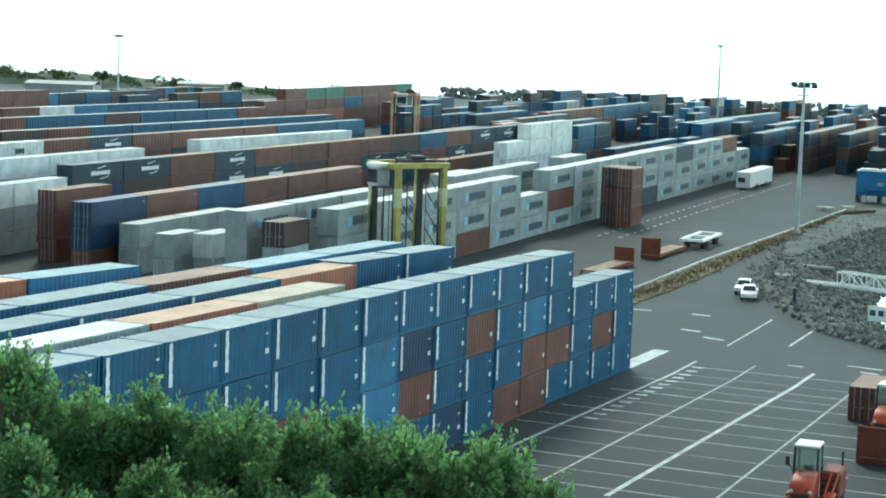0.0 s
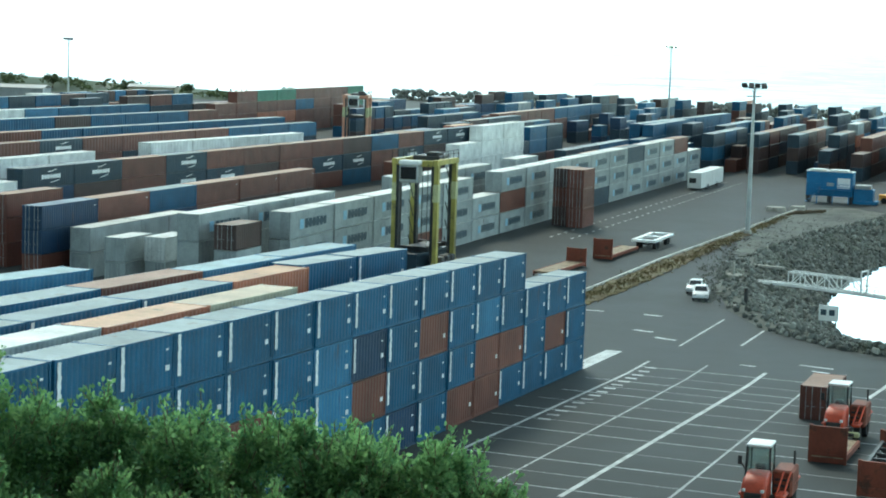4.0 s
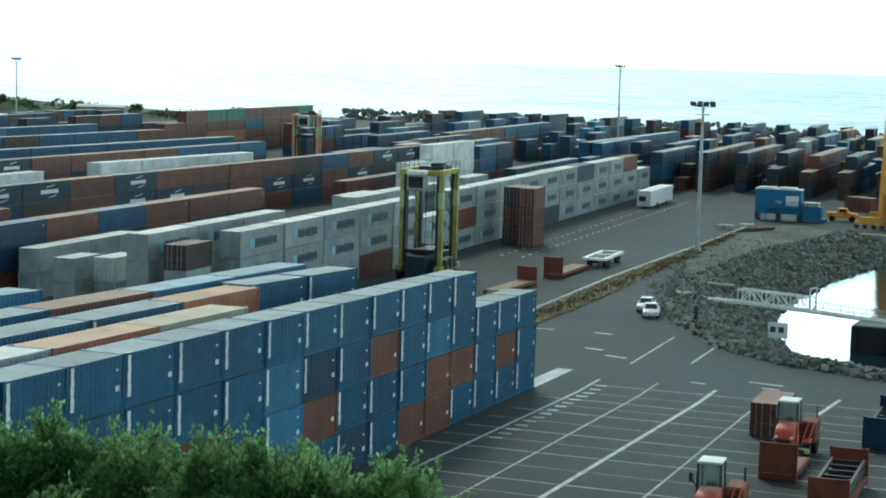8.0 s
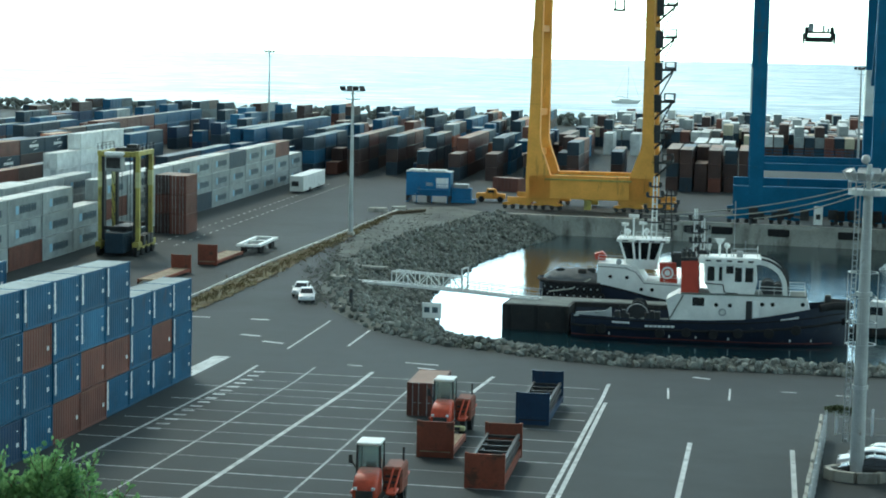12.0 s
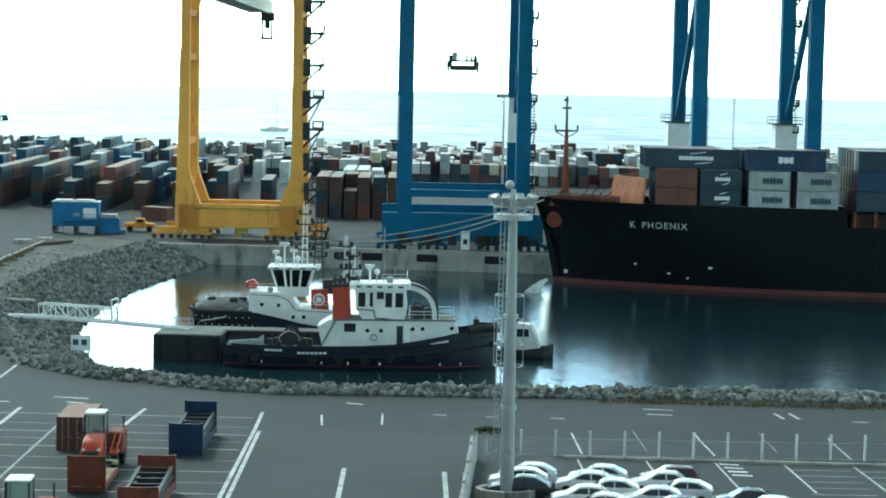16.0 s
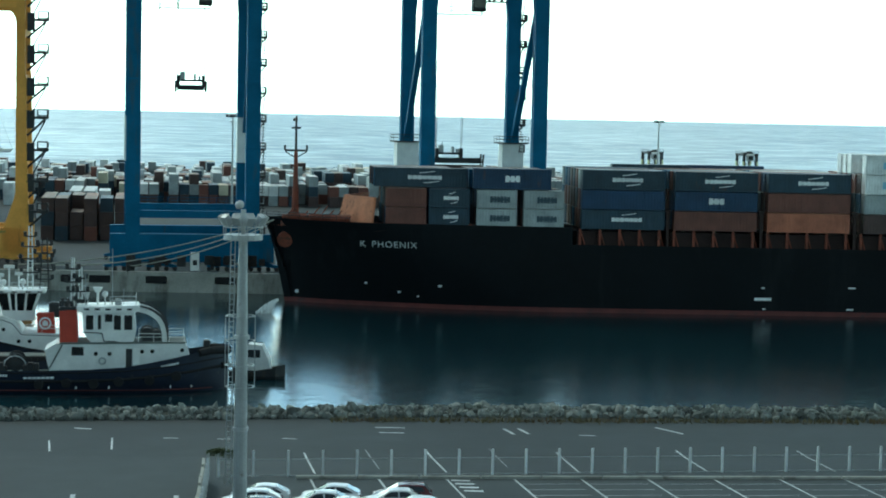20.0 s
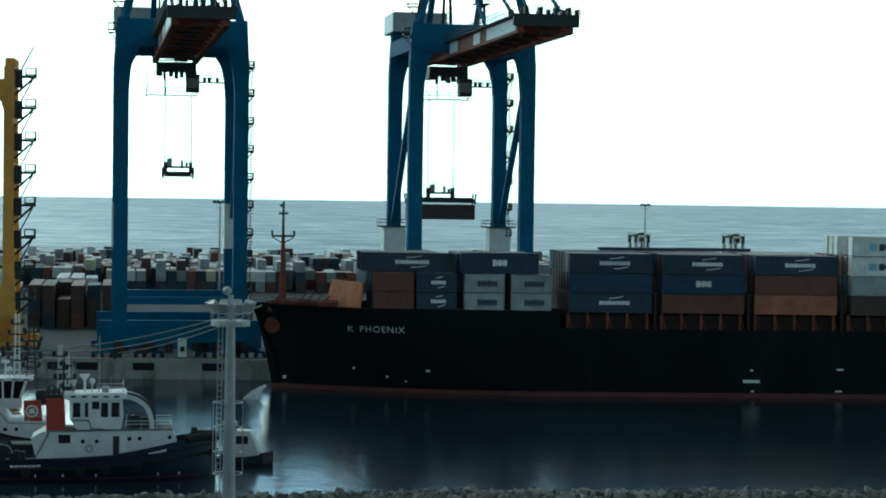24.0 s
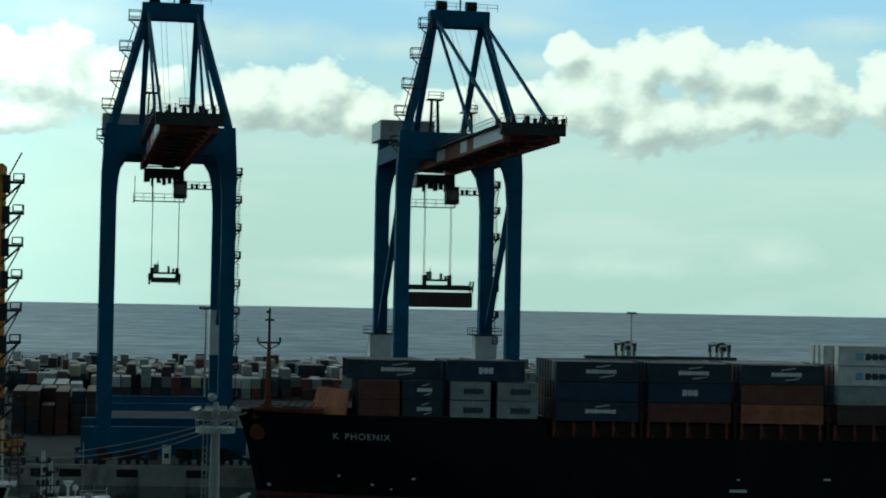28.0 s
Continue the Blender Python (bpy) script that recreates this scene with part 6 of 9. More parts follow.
for x0, cols in ((51.2, "dnd"), (65.3, "rnd"), (79.5, "ord"), (94.3, "kgww"), (108.8, "kbdn")):
    for k, c in enumerate(cols):
        mk = ()
        if c == 'd':
            mk = NAMEW if k else PANEL[:2]
        elif c == 'n':
            mk = SLABW if x0 > 60 else ()
        elif c in 'w':
            mk = LINEK + (("square", 'b'),)
        ship_box(x0, x0 + 12.6, 9.7 + 3.0 * k, 2.94, c, mk)
    for d in range(1, 8):
        for k in range(3):
            ship_box(x0, x0 + 12.6, 9.7 + 3.0 * k, 2.94, random.Random(int(x0) + 3 * d + k).choice("rrbkdng"), depth=d, far=True)
for d in (3, 4, 5):
    ship_box(94.3, 106.9, 18.7, 2.9, 'w', depth=d, far=True)
ship_box(58.0, 70.2, 18.75, 0.5, 'd', depth=5, far=True)
ship_box(70.5, 82.7, 18.75, 0.5, 'n', depth=6, far=True)

# mooring ropes from the bow to the quay
for k, (a, b, sag) in enumerate((((5.0, 301.5, 9.8), (-36.0, quay_y(-36) + 0.4, 1.0), 1.6), ((5.0, 301.5, 9.7), (-30.0, quay_y(-30) + 0.4, 1.0), 2.0), ((6.0, 302.5, 9.8), (-18.0, quay_y(-18) + 0.4, 1.0), 1.2))):
    bm = B()
    prev = None
    for j in range(15):
        f = j / 14
        p = Vector(a).lerp(Vector(b), f) - Vector((0, 0, sag * 4 * f * (1 - f)))
        if prev is not None:
            bar(bm, prev, p, 0.16, sides=6)
        prev = p
    thing("mooring_rope", "pale mooring rope from bow to quay", "rope", group="mooring ropes", bm=bm, material=M_ROPE)
for x in (-36, -30, -18, 0):
    bm = B()
    bar(bm, (0, 0, 0), (0, 0, 0.9), 0.6, sides=12)
    bar(bm, (0, 0, 0.9), (0, 0, 1.15), 0.9, sides=12)
    thing("bollard", "dark iron mooring bollard on the quay edge", "bollard", pose(x, quay_y(x) + 0.4, 0.05), "quay bollards", bm=bm, material=M_DARK, smooth=False)
for x in (-27, -22.5, -13.5, -2.5):
    bm = B()
    box(bm, -1.7, 1.7, -0.45, 0.0, -1.55, -0.35, 0.15)
    thing("quay_fender", "black rubber fender on the quay wall", "fender", pose(x, quay_y(x) - 0.6, 0, 0, 0, -3.4), "quay fenders", bm=bm, material=M_TYRE)

# ---------------------------------------------------------------- tugs, pontoon, gangway
def loft(bm, stations, mirror=True):
    """A hull from stations (x, half breadths and heights from keel to rail)."""
    for side in (-1, 1):
        g = []
        for x, prof in stations:
            g.append([bm.verts.new((x, side * h, z)) for h, z in prof])
        for a, b in zip(g, g[1:]):
            for k in range(len(a) - 1):
                f = (a[k], b[k], b[k + 1], a[k + 1])
                bm.faces.new(f if side < 0 else f[::-1])
    bmesh.ops.remove_doubles(bm, verts=bm.verts[:], dist=0.003)
    bmesh.ops.recalc_face_normals(bm, faces=bm.faces[:])
    return bm


def deck_of(bm, stations, drop=0.25):
    a = [bm.verts.new((x, -max(p[-1][0] - 0.12, 0.02), p[-1][1] - drop)) for x, p in stations]
    b = [bm.verts.new((x, max(p[-1][0] - 0.12, 0.02), p[-1][1] - drop)) for x, p in stations]
    for k in range(len(a) - 1):
        bm.faces.new((a[k], a[k + 1], b[k + 1], b[k]))
    return bm


def windows(parent, spots, y, material=None, name="window", frame=None):
    """Dark panes with a raised rim, one part each, on a face at y that looks towards -y."""
    for x0, x1, z0, z1 in spots:
        bm = B()
        box(bm, x0, x1, y - 0.035, y + 0.02, z0, z1)
        w = part(name, bm, material or M_GLASSDARK, parent)
        bm = B()
        for a, b, c, d in ((x0 - 0.06, x1 + 0.06, z0 - 0.06, z0), (x0 - 0.06, x1 + 0.06, z1, z1 + 0.06), (x0 - 0.06, x0, z0, z1), (x1, x1 + 0.06, z0, z1)):
            box(bm, a, b, y - 0.05, y + 0.02, c, d)
        part("window_frame", bm, M_TUGWHITE, w)


def portholes(parent, spots, y):
    for x, z, r in spots:
        bm = B()
        bar(bm, (x, y - 0.05, z), (x, y + 0.05, z), 2 * r, sides=14)
        part("porthole", bm, M_GLASSDARK, parent)


def lattice_mast(parent, x, y, z0, z1, w, arms, material=None, name="mast"):
    bm = B()
    for dx in (-w, w):
        bar(bm, (x + dx, y, z0), (x + dx * 0.5, y, z1), 0.17, sides=6)
    n = int((z1 - z0) / 0.8)
    for k in range(n):
        f = k / n
        z = z0 + (z1 - z0) * f
        e = w * (1 - 0.5 * f)
        bar(bm, (x - e, y, z), (x + e, y, z), 0.11)
    m = part(name, bm, material or M_TUGWHITE, parent)
    for z, e in arms:
        bm = B()
        bar(bm, (x - e, y, z), (x + e, y, z), 0.16)
        for s in (-1, 1):
            box(bm, x + s * e - 0.18, x + s * e + 0.18, y - 0.15, y + 0.15, z, z + 0.55)
        part("mast_arm", bm, M_DARK, m)
    return m


def round_pad(bm, pts, w):
    """A thick rubber roll along a line of points."""
    for p, q in zip(pts, pts[1:]):
        bar(bm, p, q, w, sides=10)
        bmesh.ops.create_icosphere(bm, subdivisions=1, radius=w / 2, matrix=Matrix.Translation(q))


def tug_near():
    top = thing("tugboat", "navy and white harbour tug moored at the pontoon", "tugboat", pose(-16.0, 209.0, -3.0, 0, 0, 2.5))
    # x from stern (-14.6) to bow (+14.8)
    ribs = ((-14.6, 2.5, 2.55), (-13.2, 3.2, 2.5), (-8, 3.7, 2.4), (-4.6, 3.8, 2.45), (0, 3.8, 2.55), (3.8, 3.75, 2.8), (6.3, 3.5, 3.2), (9, 3.0, 3.7), (11, 2.4, 4.1), (13.0, 1.3, 4.6), (14.2, 0.55, 4.8), (14.7, 0.06, 4.85))
    st = [(x, [(h * 0.55, -1.5), (h * 0.86, -0.2), (h * 0.93, 0.55), (h, 1.3), (h * 1.02, zr)]) for x, h, zr in ribs]
    xs = [s[0] for s in st]
    wide = lambda x, k: float(np.interp(x, xs, [s[1][k][0] for s in st]))
    rail = lambda x: float(np.interp(x, xs, [s[1][-1][1] for s in st]))
    hull = part("hull", loft(B(), st), M_NAVYHULL, top, smooth=True)
    part("deck", deck_of(B(), st, 0.9), M_DECK, top)
    for z, w, k in ((1.3, 0.30, 3), (2.2, 0.14, 4)):
        bm = B()
        round_pad(bm, [(x, -wide(x, k) - 0.04, z + (rail(x) - 2.45) * 0.55) for x in xs[:-1]], w)
        part("rubbing_strake", bm, M_TYRE, hull)
    bm = B()
    round_pad(bm, [(x, -wide(x, 2) - 0.02, 0.32) for x in xs[:-2]], 0.13)
    part("boot_line", bm, M_BOOT, hull)
    bm = B()
    round_pad(bm, [(11.6, -2.15, 4.1), (13.0, -1.45, 4.35), (14.2, -0.75, 4.3), (14.75, 0, 4.2), (14.2, 0.75, 4.3), (13.0, 1.45, 4.35)], 0.85)
    part("bow_fender", bm, M_TYRE, hull, "thick black rubber bow fender")
    bm = B()
    round_pad(bm, [(14.0, -0.7, 2.6), (14.8, 0, 2.6), (14.0, 0.7, 2.6)], 0.7)
    part("bow_fender", bm, M_TYRE, hull, "thick black rubber bow fender")
    for x0, x1, dz in ((-10.1, -8.2, 0.5), (-6.6, -3.4, 0.75), (7.6, 9.5, 0.62)):
        bm = B()
        n = 7
        for k in range(n):
            a = x0 + (x1 - x0) * k / n
            z = rail(a) - dz
            bar(bm, (a, -wide(a, 4) - 0.05, z), (a + (x1 - x0) / n * 0.8, -wide(a + 0.2, 4) - 0.05, z + 0.01), 0.04, 0.22)
        part("name_bar", bm, M_MARK, hull, "illegible white lettering", kind="stuff")
    for x in (-10.4, -4.0, -1.2, 2.2, 8.6, 10.8):
        bm = B()
        box(bm, x - 0.08, x + 0.08, -wide(x, 3) - 0.2, -wide(x, 3) - 0.1, 0.55, 0.8)
        part("draught_mark", bm, M_MARK, hull, "small white mark")
    for k, x in enumerate((-12.4, -11.2, -5.0, -2.2, 0.6, 3.2, 6.4, 9.2)):
        bm = B()
        bmesh.ops.create_cone(bm, cap_ends=True, segments=14, radius1=0.55, radius2=0.5, depth=0.35, matrix=Matrix.Translation((x, -wide(x, 3) - 0.22, 1.0 + (rail(x) - 2.45) * 0.5 + 0.12 * (k % 2))) @ pose(0, 0, 0, 90))
        part("tyre_fender", bm, M_TYRE, hull)
    # lower deckhouse with a swept after end
    bm = B()
    prism(bm, [(-3.9, 1.6), (-4.55, 4.4), (-3.4, 5.1), (10.1, 5.25), (10.6, 3.7), (9.8, 2.4), (6.0, 1.9)], 'y', -2.4, 2.4)
    house = part("deckhouse", bm, M_TUGWHITE, top)
    bm = B()
    prism(bm, [(-3.0, 5.05), (-3.0, 5.2), (10.2, 5.34), (10.2, 5.2)], 'y', -2.5, 2.5)
    part("house_coping", bm, M_DECK, house, "grey deck edge")
    windows(house, [(-1.74, -0.49, 3.87, 4.79)], -2.4)
    portholes(house, [(0.78, 4.05, 0.22), (2.22, 4.05, 0.22), (5.59, 4.3, 0.22), (6.67, 4.33, 0.22), (9.8, 4.45, 0.22)], -2.4)
    bm = B()
    box(bm, 3.9, 4.55, -2.45, -2.38, 2.6, 4.6)
    part("door", bm, M_DARK, house)
    bm = B()
    box(bm, 4.65, 5.3, -2.5, -2.4, 2.9, 4.6, 0.03)
    part("open_door", bm, M_TUGWHITE, house)
    bm = B()
    for k in range(16):
        a0, a1 = 2 * math.pi * k / 16, 2 * math.pi * (k + 1) / 16
        bar(bm, (1.45 + 0.34 * math.cos(a0), -2.48, 3.3 + 0.34 * math.sin(a0)), (1.45 + 0.34 * math.cos(a1), -2.48, 3.3 + 0.34 * math.sin(a1)), 0.15)
    part("life_ring", bm, M_STEEL, house, "pale grey life ring")
    bm = B()
    bar(bm, (-4.2, -2.44, 2.2), (-2.7, -2.44, 5.0), 0.14)
    part("handrail", bm, M_DECK, house)
    for y in (-2.4, 2.4):
        bm = B()
        railing(bm, [(5.2, y, 5.3), (10.0, y, 5.3)], 0.9, 0.05)
        part("house_rail", bm, M_TUGWHITE, house)
    bm = B()
    box(bm, 6.9, 7.8, -2.46, -2.4, 4.55, 4.7)
    part("step_plate", bm, M_TUGWHITE, house)
    # wheelhouse with its band of windows and deep roof
    bm = B()
    prism(bm, [(0.2, 5.2), (-0.55, 6.3), (-0.65, 8.45), (4.75, 8.5), (4.95, 6.4), (4.7, 5.2)], 'y', -2.0, 2.0)
    wh = part("wheelhouse", bm, M_TUGWHITE, top)
    windows(wh, [(-0.28, 0.5, 6.55, 8.1), (0.95, 1.3, 6.6, 8.1), (1.69, 2.46, 7.4, 8.2), (2.62, 3.36, 6.55, 8.1), (3.7, 4.55, 6.55, 8.1)], -2.0)
    bm = B()
    prism(bm, [(-1.15, 8.45), (-1.25, 8.95), (5.15, 9.15), (5.35, 8.6), (5.0, 8.45)], 'y', -2.35, 2.35)
    roof = part("wheelhouse_roof", bm, M_TUGWHITE, wh)
    for k in range(5):
        bm = B()
        a = -0.5 + 1.12 * k
        box(bm, a, a + 0.55, -2.38, -2.33, 8.66, 8.85)
        part("roof_slot", bm, M_DARK, roof)
    bm = B()
    prev = None
    for x, z in ((-0.5, 6.3), (1.4, 6.2), (1.6, 5.35), (3.0, 5.3)):
        if prev:
            bar(bm, (prev[0], -2.1, prev[1]), (x, -2.1, z), 0.1)
        prev = (x, z)
    part("side_stair", bm, M_DARK, wh)
    arc = ((5.1, 8.75), (6.0, 8.55), (6.7, 8.2), (7.3, 7.7), (7.7, 7.0), (7.9, 6.2), (7.95, 5.3))
    for y in (-1.9, 1.9):
        bm, rim = B(), B()
        for p, q in zip(arc, arc[1:]):
            bar(bm, (p[0], y, p[1]), (q[0], y, q[1]), 0.4, 0.5)
            bar(rim, (p[0] + 0.2, y, p[1] + 0.16), (q[0] + 0.22, y, q[1] + 0.14), 0.12, 0.54)
        arch = part("tow_arch", bm, M_TUGWHITE, top)
        part("arch_rim", rim, M_DARK, arch, "black outer rim")
    for x, z, r, ln in ((6.1, 6.0, 1.1, 1.5), (7.1, 5.9, 0.8, 1.2)):
        bm = B()
        bar(bm, (x, -ln, z), (x, ln, z), r, sides=14)
        for y in (-ln, ln):
            bar(bm, (x, y - 0.06, z), (x, y + 0.06, z), r * 1.35, sides=14)
        box(bm, x - 0.5, x + 0.5, -ln, ln, 5.25, z - 0.1)
        part("deck_winch", bm, M_DARK, top)
    for y in (-1.35, 1.35):
        bm = B()
        prism(bm, [(-3.0, 5.1), (-3.05, 8.5), (-1.35, 8.7), (-1.15, 5.1)], 'y', y - 0.6, y + 0.6)
        fn = part("funnel", bm, M_FUNNEL, top, "red funnel")
        bm = B()
        box(bm, -3.1, -1.3, y - 0.62, y + 0.62, 8.55, 8.95, 0.08)
        part("funnel_top", bm, M_DARK, fn, "black funnel top")
        for x in (-2.8, -2.25, -1.7):
            bm = B()
            bar(bm, (x, y, 8.8), (x - 0.12, y, 9.55), 0.38, sides=10)
            part("exhaust_pipe", bm, M_DARK, fn)
    for x, z0, z1 in ((-1.75, 5.2, 14.0), (-0.95, 8.9, 13.0)):
        lattice_mast(top, x, 0, z0, z1, 0.22, ((z1 - 1.2, 0.6), (z1 - 2.6, 0.75), (z1 - 3.6, 0.5)))
    bm = B()
    bar(bm, (-1.75, 0, 11.0), (-0.95, 0, 11.0), 0.12)
    bar(bm, (-1.75, 0, 9.6), (-0.95, 0, 9.6), 0.12)
    box(bm, -1.3, -0.2, -0.6, 0.6, 9.2, 9.6, 0.05)
    part("mast_platform", bm, M_DARK, top)
    for x, z, w in ((0.87, 10.9, 1.1), (-0.3, 10.3, 0.7)):
        bm = B()
        bar(bm, (x, 0, 9.0), (x, 0, z - 0.5), 0.26, sides=8)
        prism(bm, [(x - w / 2, z), (x - 0.2, z - 0.6), (x + 0.2, z - 0.6), (x + w / 2, z)], 'y', -0.25, 0.25)
        part("radar", bm, M_TUGWHITE, top)
    bm = B()
    bmesh.ops.create_icosphere(bm, subdivisions=2, radius=0.34, matrix=Matrix.Translation((1.65, -0.4, 10.2)))
    bar(bm, (1.65, -0.4, 9.0), (1.65, -0.4, 10.0), 0.14, sides=6)
    part("radome", bm, M_TUGWHITE, top, smooth=True)
    for x, z0, z1, w in ((2.4, 9.0, 15.0, 0.10), (-0.4, 9.0, 12.4, 0.07), (3.6, 9.0, 10.8, 0.07)):
        bm = B()
        bar(bm, (x, -0.6, z0), (x, -0.6, z1), w, sides=5)
        part("whip_aerial", bm, M_STEEL, top)
    bm = B()
    railing(bm, [(2.2, -1.9, 9.1), (4.9, -1.9, 9.15), (4.9, 1.9, 9.15)], 0.95, 0.06)
    part("roof_rail", bm, M_TUGWHITE, wh)
    bm = B()
    box(bm, 2.7, 3.4, -1.2, -0.5, 9.1, 9.75, 0.08)
    part("searchlight", bm, M_STEEL, wh)
    # after deck: towing winch, bollards, gear
    bm = B()
    bar(bm, (-7.6, -1.2, 3.0), (-7.6, 1.2, 3.0), 1.3, sides=16)
    for y in (-1.3, 1.3):
        bar(bm, (-7.6, y, 3.0), (-7.6, y + 0.12, 3.0), 1.9, sides=18)
    part("towing_winch", bm, M_DARK, top)
    bm = B()
    prev = None
    for k in range(9):
        a = math.radians(200 - 27.5 * k)
        p = (-7.6 + 1.15 * math.cos(a), -1.9, 2.7 + 1.05 * math.sin(a))
        if prev:
            bar(bm, prev, p, 0.13, sides=6)
        prev = p
    part("winch_guard", bm, M_STEEL, top)
    rnd = random.Random(12)
    for x in (-9.7, -9.0, -8.7, -6.5, -6.0, -5.4):
        bm = B()
        box(bm, x - 0.28, x + 0.28, -2.3, -1.5, 1.6, 2.7 + rnd.uniform(0.0, 0.55), 0.08)
        bar(bm, (x, -1.9, 2.4), (x + rnd.uniform(-.5, .5), -1.9, 3.5), 0.09)
        part("deck_gear", bm, M_DARK, top)
    bm = B()
    prism(bm, [(-14.3, 2.3), (-14.0, 2.75), (-10.9, 3.0), (-10.3, 3.5), (-10.2, 2.3)], 'y', -3.0, -2.75)
    part("stern_bulwark", bm, M_STEEL, top, "pale grey bulwark")
    bm = B()
    box(bm, 12.1, 12.8, -0.5, 0.5, 4.3, 5.3, 0.1)
    part("bow_bitt", bm, M_DARK, top)
    return top


def tug_far():
    """The second tug, behind the pontoon, its padded bow the other way."""
    top = thing("tugboat", "white and navy tug with black padded bow", "tugboat", pose(-26.9, 228.6, -3.0, 0, 0, 3.0))
    ribs = ((-10.8, 0.1, 3.55), (-10.3, 1.6, 3.55), (-9.2, 2.9, 3.5), (-7.4, 3.7, 3.45), (-5, 4.0, 3.5), (-2.8, 4.1, 3.5), (0, 4.2, 2.95), (2.5, 4.2, 2.35), (4.4, 4.2, 2.05), (9, 4.0, 2.0), (12, 3.2, 2.0))
    st = [(x, [(h * 0.6, -1.5), (h * 0.9, 0), (h, 1.2), (h * 1.02, zr)]) for x, h, zr in ribs]
    xs = [s[0] for s in st]
    wide = lambda x: float(np.interp(x, xs, [s[1][2][0] for s in st]))
    hull = part("hull", loft(B(), st), M_NAVYHULL, top, smooth=True)
    part("deck", deck_of(B(), st, 0.8), M_DECK, top)
    bm = B()
    round_pad(bm, [(x, -wide(x) - 0.03, float(np.interp(x, xs, [r[2] for r in ribs])) - 0.1) for x in (-3.2, -1.5, 0.5, 2.5, 4.4, 8, 12)], 0.2)
    part("rubbing_strake", bm, M_TYRE, hull)
    # padded bow: rows of tyres with pale plugs
    bm = B()
    bmesh.ops.create_cone(bm, cap_ends=True, segments=14, radius1=0.46, radius2=0.42, depth=0.4)
    tyre = mesh_of("tyre_fender", bm, M_TYRE)
    bm = B()
    bmesh.ops.create_cone(bm, cap_ends=True, segments=8, radius1=0.12, radius2=0.10, depth=0.46)
    plug = mesh_of("plug", bm, M_STEEL)
    for j, z in enumerate((1.2, 2.05, 2.9)):
        for k in range(10):
            x = -3.5 - 0.78 * k + 0.39 * (j % 2)
            if x < -10.4:
                continue
            h = wide(x)
            slope = math.degrees(math.atan2(wide(x + 0.3) - wide(x - 0.3), 0.6))
            q = pose(x, -h - 0.15, z, 0, 0, -slope) @ pose(0, 0, 0, 90)
            ty = part("tyre_fender", tyre, None, hull, at=q)
            part("plug", plug, None, ty, "pale plug")
    bm = B()
    round_pad(bm, [(-3.2, -4.2, 3.4), (-5, -4.1, 3.45), (-7.4, -3.8, 3.45), (-9.2, -3.0, 3.45), (-10.3, -1.7, 3.5), (-10.85, 0, 3.55), (-10.3, 1.7, 3.5)], 0.55)
    part("bow_fender", bm, M_TYRE, hull, "black rubber roll round the bow")
    bm = B()
    bmesh.ops.create_icosphere(bm, subdivisions=4, radius=1.0, matrix=Matrix.Translation((-6.8, 0, 3.5)) @ Matrix.Diagonal((3.6, 3.0, 1.25, 1)))
    for v in bm.verts:
        v.co.z = max(v.co.z, 3.2) + 0.45 * noise.noise(v.co * 0.55) + 0.15 * noise.noise(v.co * 1.7)
    part("foredeck_cover", bm, M_SILVER, top, "silver-grey tarpaulin cover", smooth=True)
    for x, y in ((-8.2, -1.0), (-5.6, -1.4), (-4.6, -0.4)):
        bm = B()
        box(bm, x - 0.5, x + 0.5, y - 0.3, y + 0.3, 4.1, 4.95, 0.15)
        part("deck_gear", bm, M_DARK, top)
    bm = B()
    round_pad(bm, [(-4.4, -3.2, 4.0), (-6.5, -4.3, 2.9), (-9.0, -6.2, 2.7)], 0.16)
    part("mooring_line", bm, M_ROPE, top)
    # deckhouse, stepped down aft
    bm = B()
    prism(bm, [(-3.7, 2.2), (-3.7, 5.9), (-0.3, 5.8), (1.0, 5.3), (1.95, 3.95), (6.2, 3.8), (6.2, 1.4)], 'y', -3.0, 3.0)
    house = part("deckhouse", bm, M_TUGWHITE, top)
    bm = B()
    edge = ((-3.6, 5.5), (-0.4, 5.4), (0.8, 4.95), (1.8, 3.7), (6.1, 3.55))
    for p, q in zip(edge, edge[1:]):
        bar(bm, (p[0], -3.02, p[1]), (q[0], -3.02, q[1]), 0.07)
    part("dark_band", bm, M_DARK, house)
    portholes(house, [(-2.17, 4.35, 0.22), (-0.22, 4.3, 0.22), (1.49, 2.95, 0.22), (2.73, 2.95, 0.22)], -3.0)
    for a, b in (((-3.6, -2.9, 5.9), (-0.6, -2.9, 5.85)), ((2.2, -2.9, 3.95), (6.0, -2.9, 3.85))):
        bm = B()
        railing(bm, [a, b], 0.9, 0.05)
        part("house_rail", bm, M_TUGWHITE, house)
    bm = B()
    bmesh.ops.create_cone(bm, cap_ends=True, segments=14, radius1=0.35, radius2=0.35, depth=0.12, matrix=pose(-1.2, -3.0, 6.1, 90))
    part("searchlight", bm, M_STEEL, house)
    # wheelhouse: flared glass band under a thin roof
    bm = B()
    box(bm, -0.5, 3.1, -1.7, 1.7, 5.2, 6.35)
    wh = part("wheelhouse", bm, M_TUGWHITE, top)
    for x0, x1 in ((-0.55, -1.2), (0.55, 0.3), (1.15, 1.1), (2.1, 2.3), (3.05, 3.7)):
        for y in (-1, 1):
            bm = B()
            bar(bm, (x0, y * 1.7, 6.3), (x1, y * 2.05, 8.4), 0.2)
            part("window_pillar", bm, M_TUGWHITE, wh)
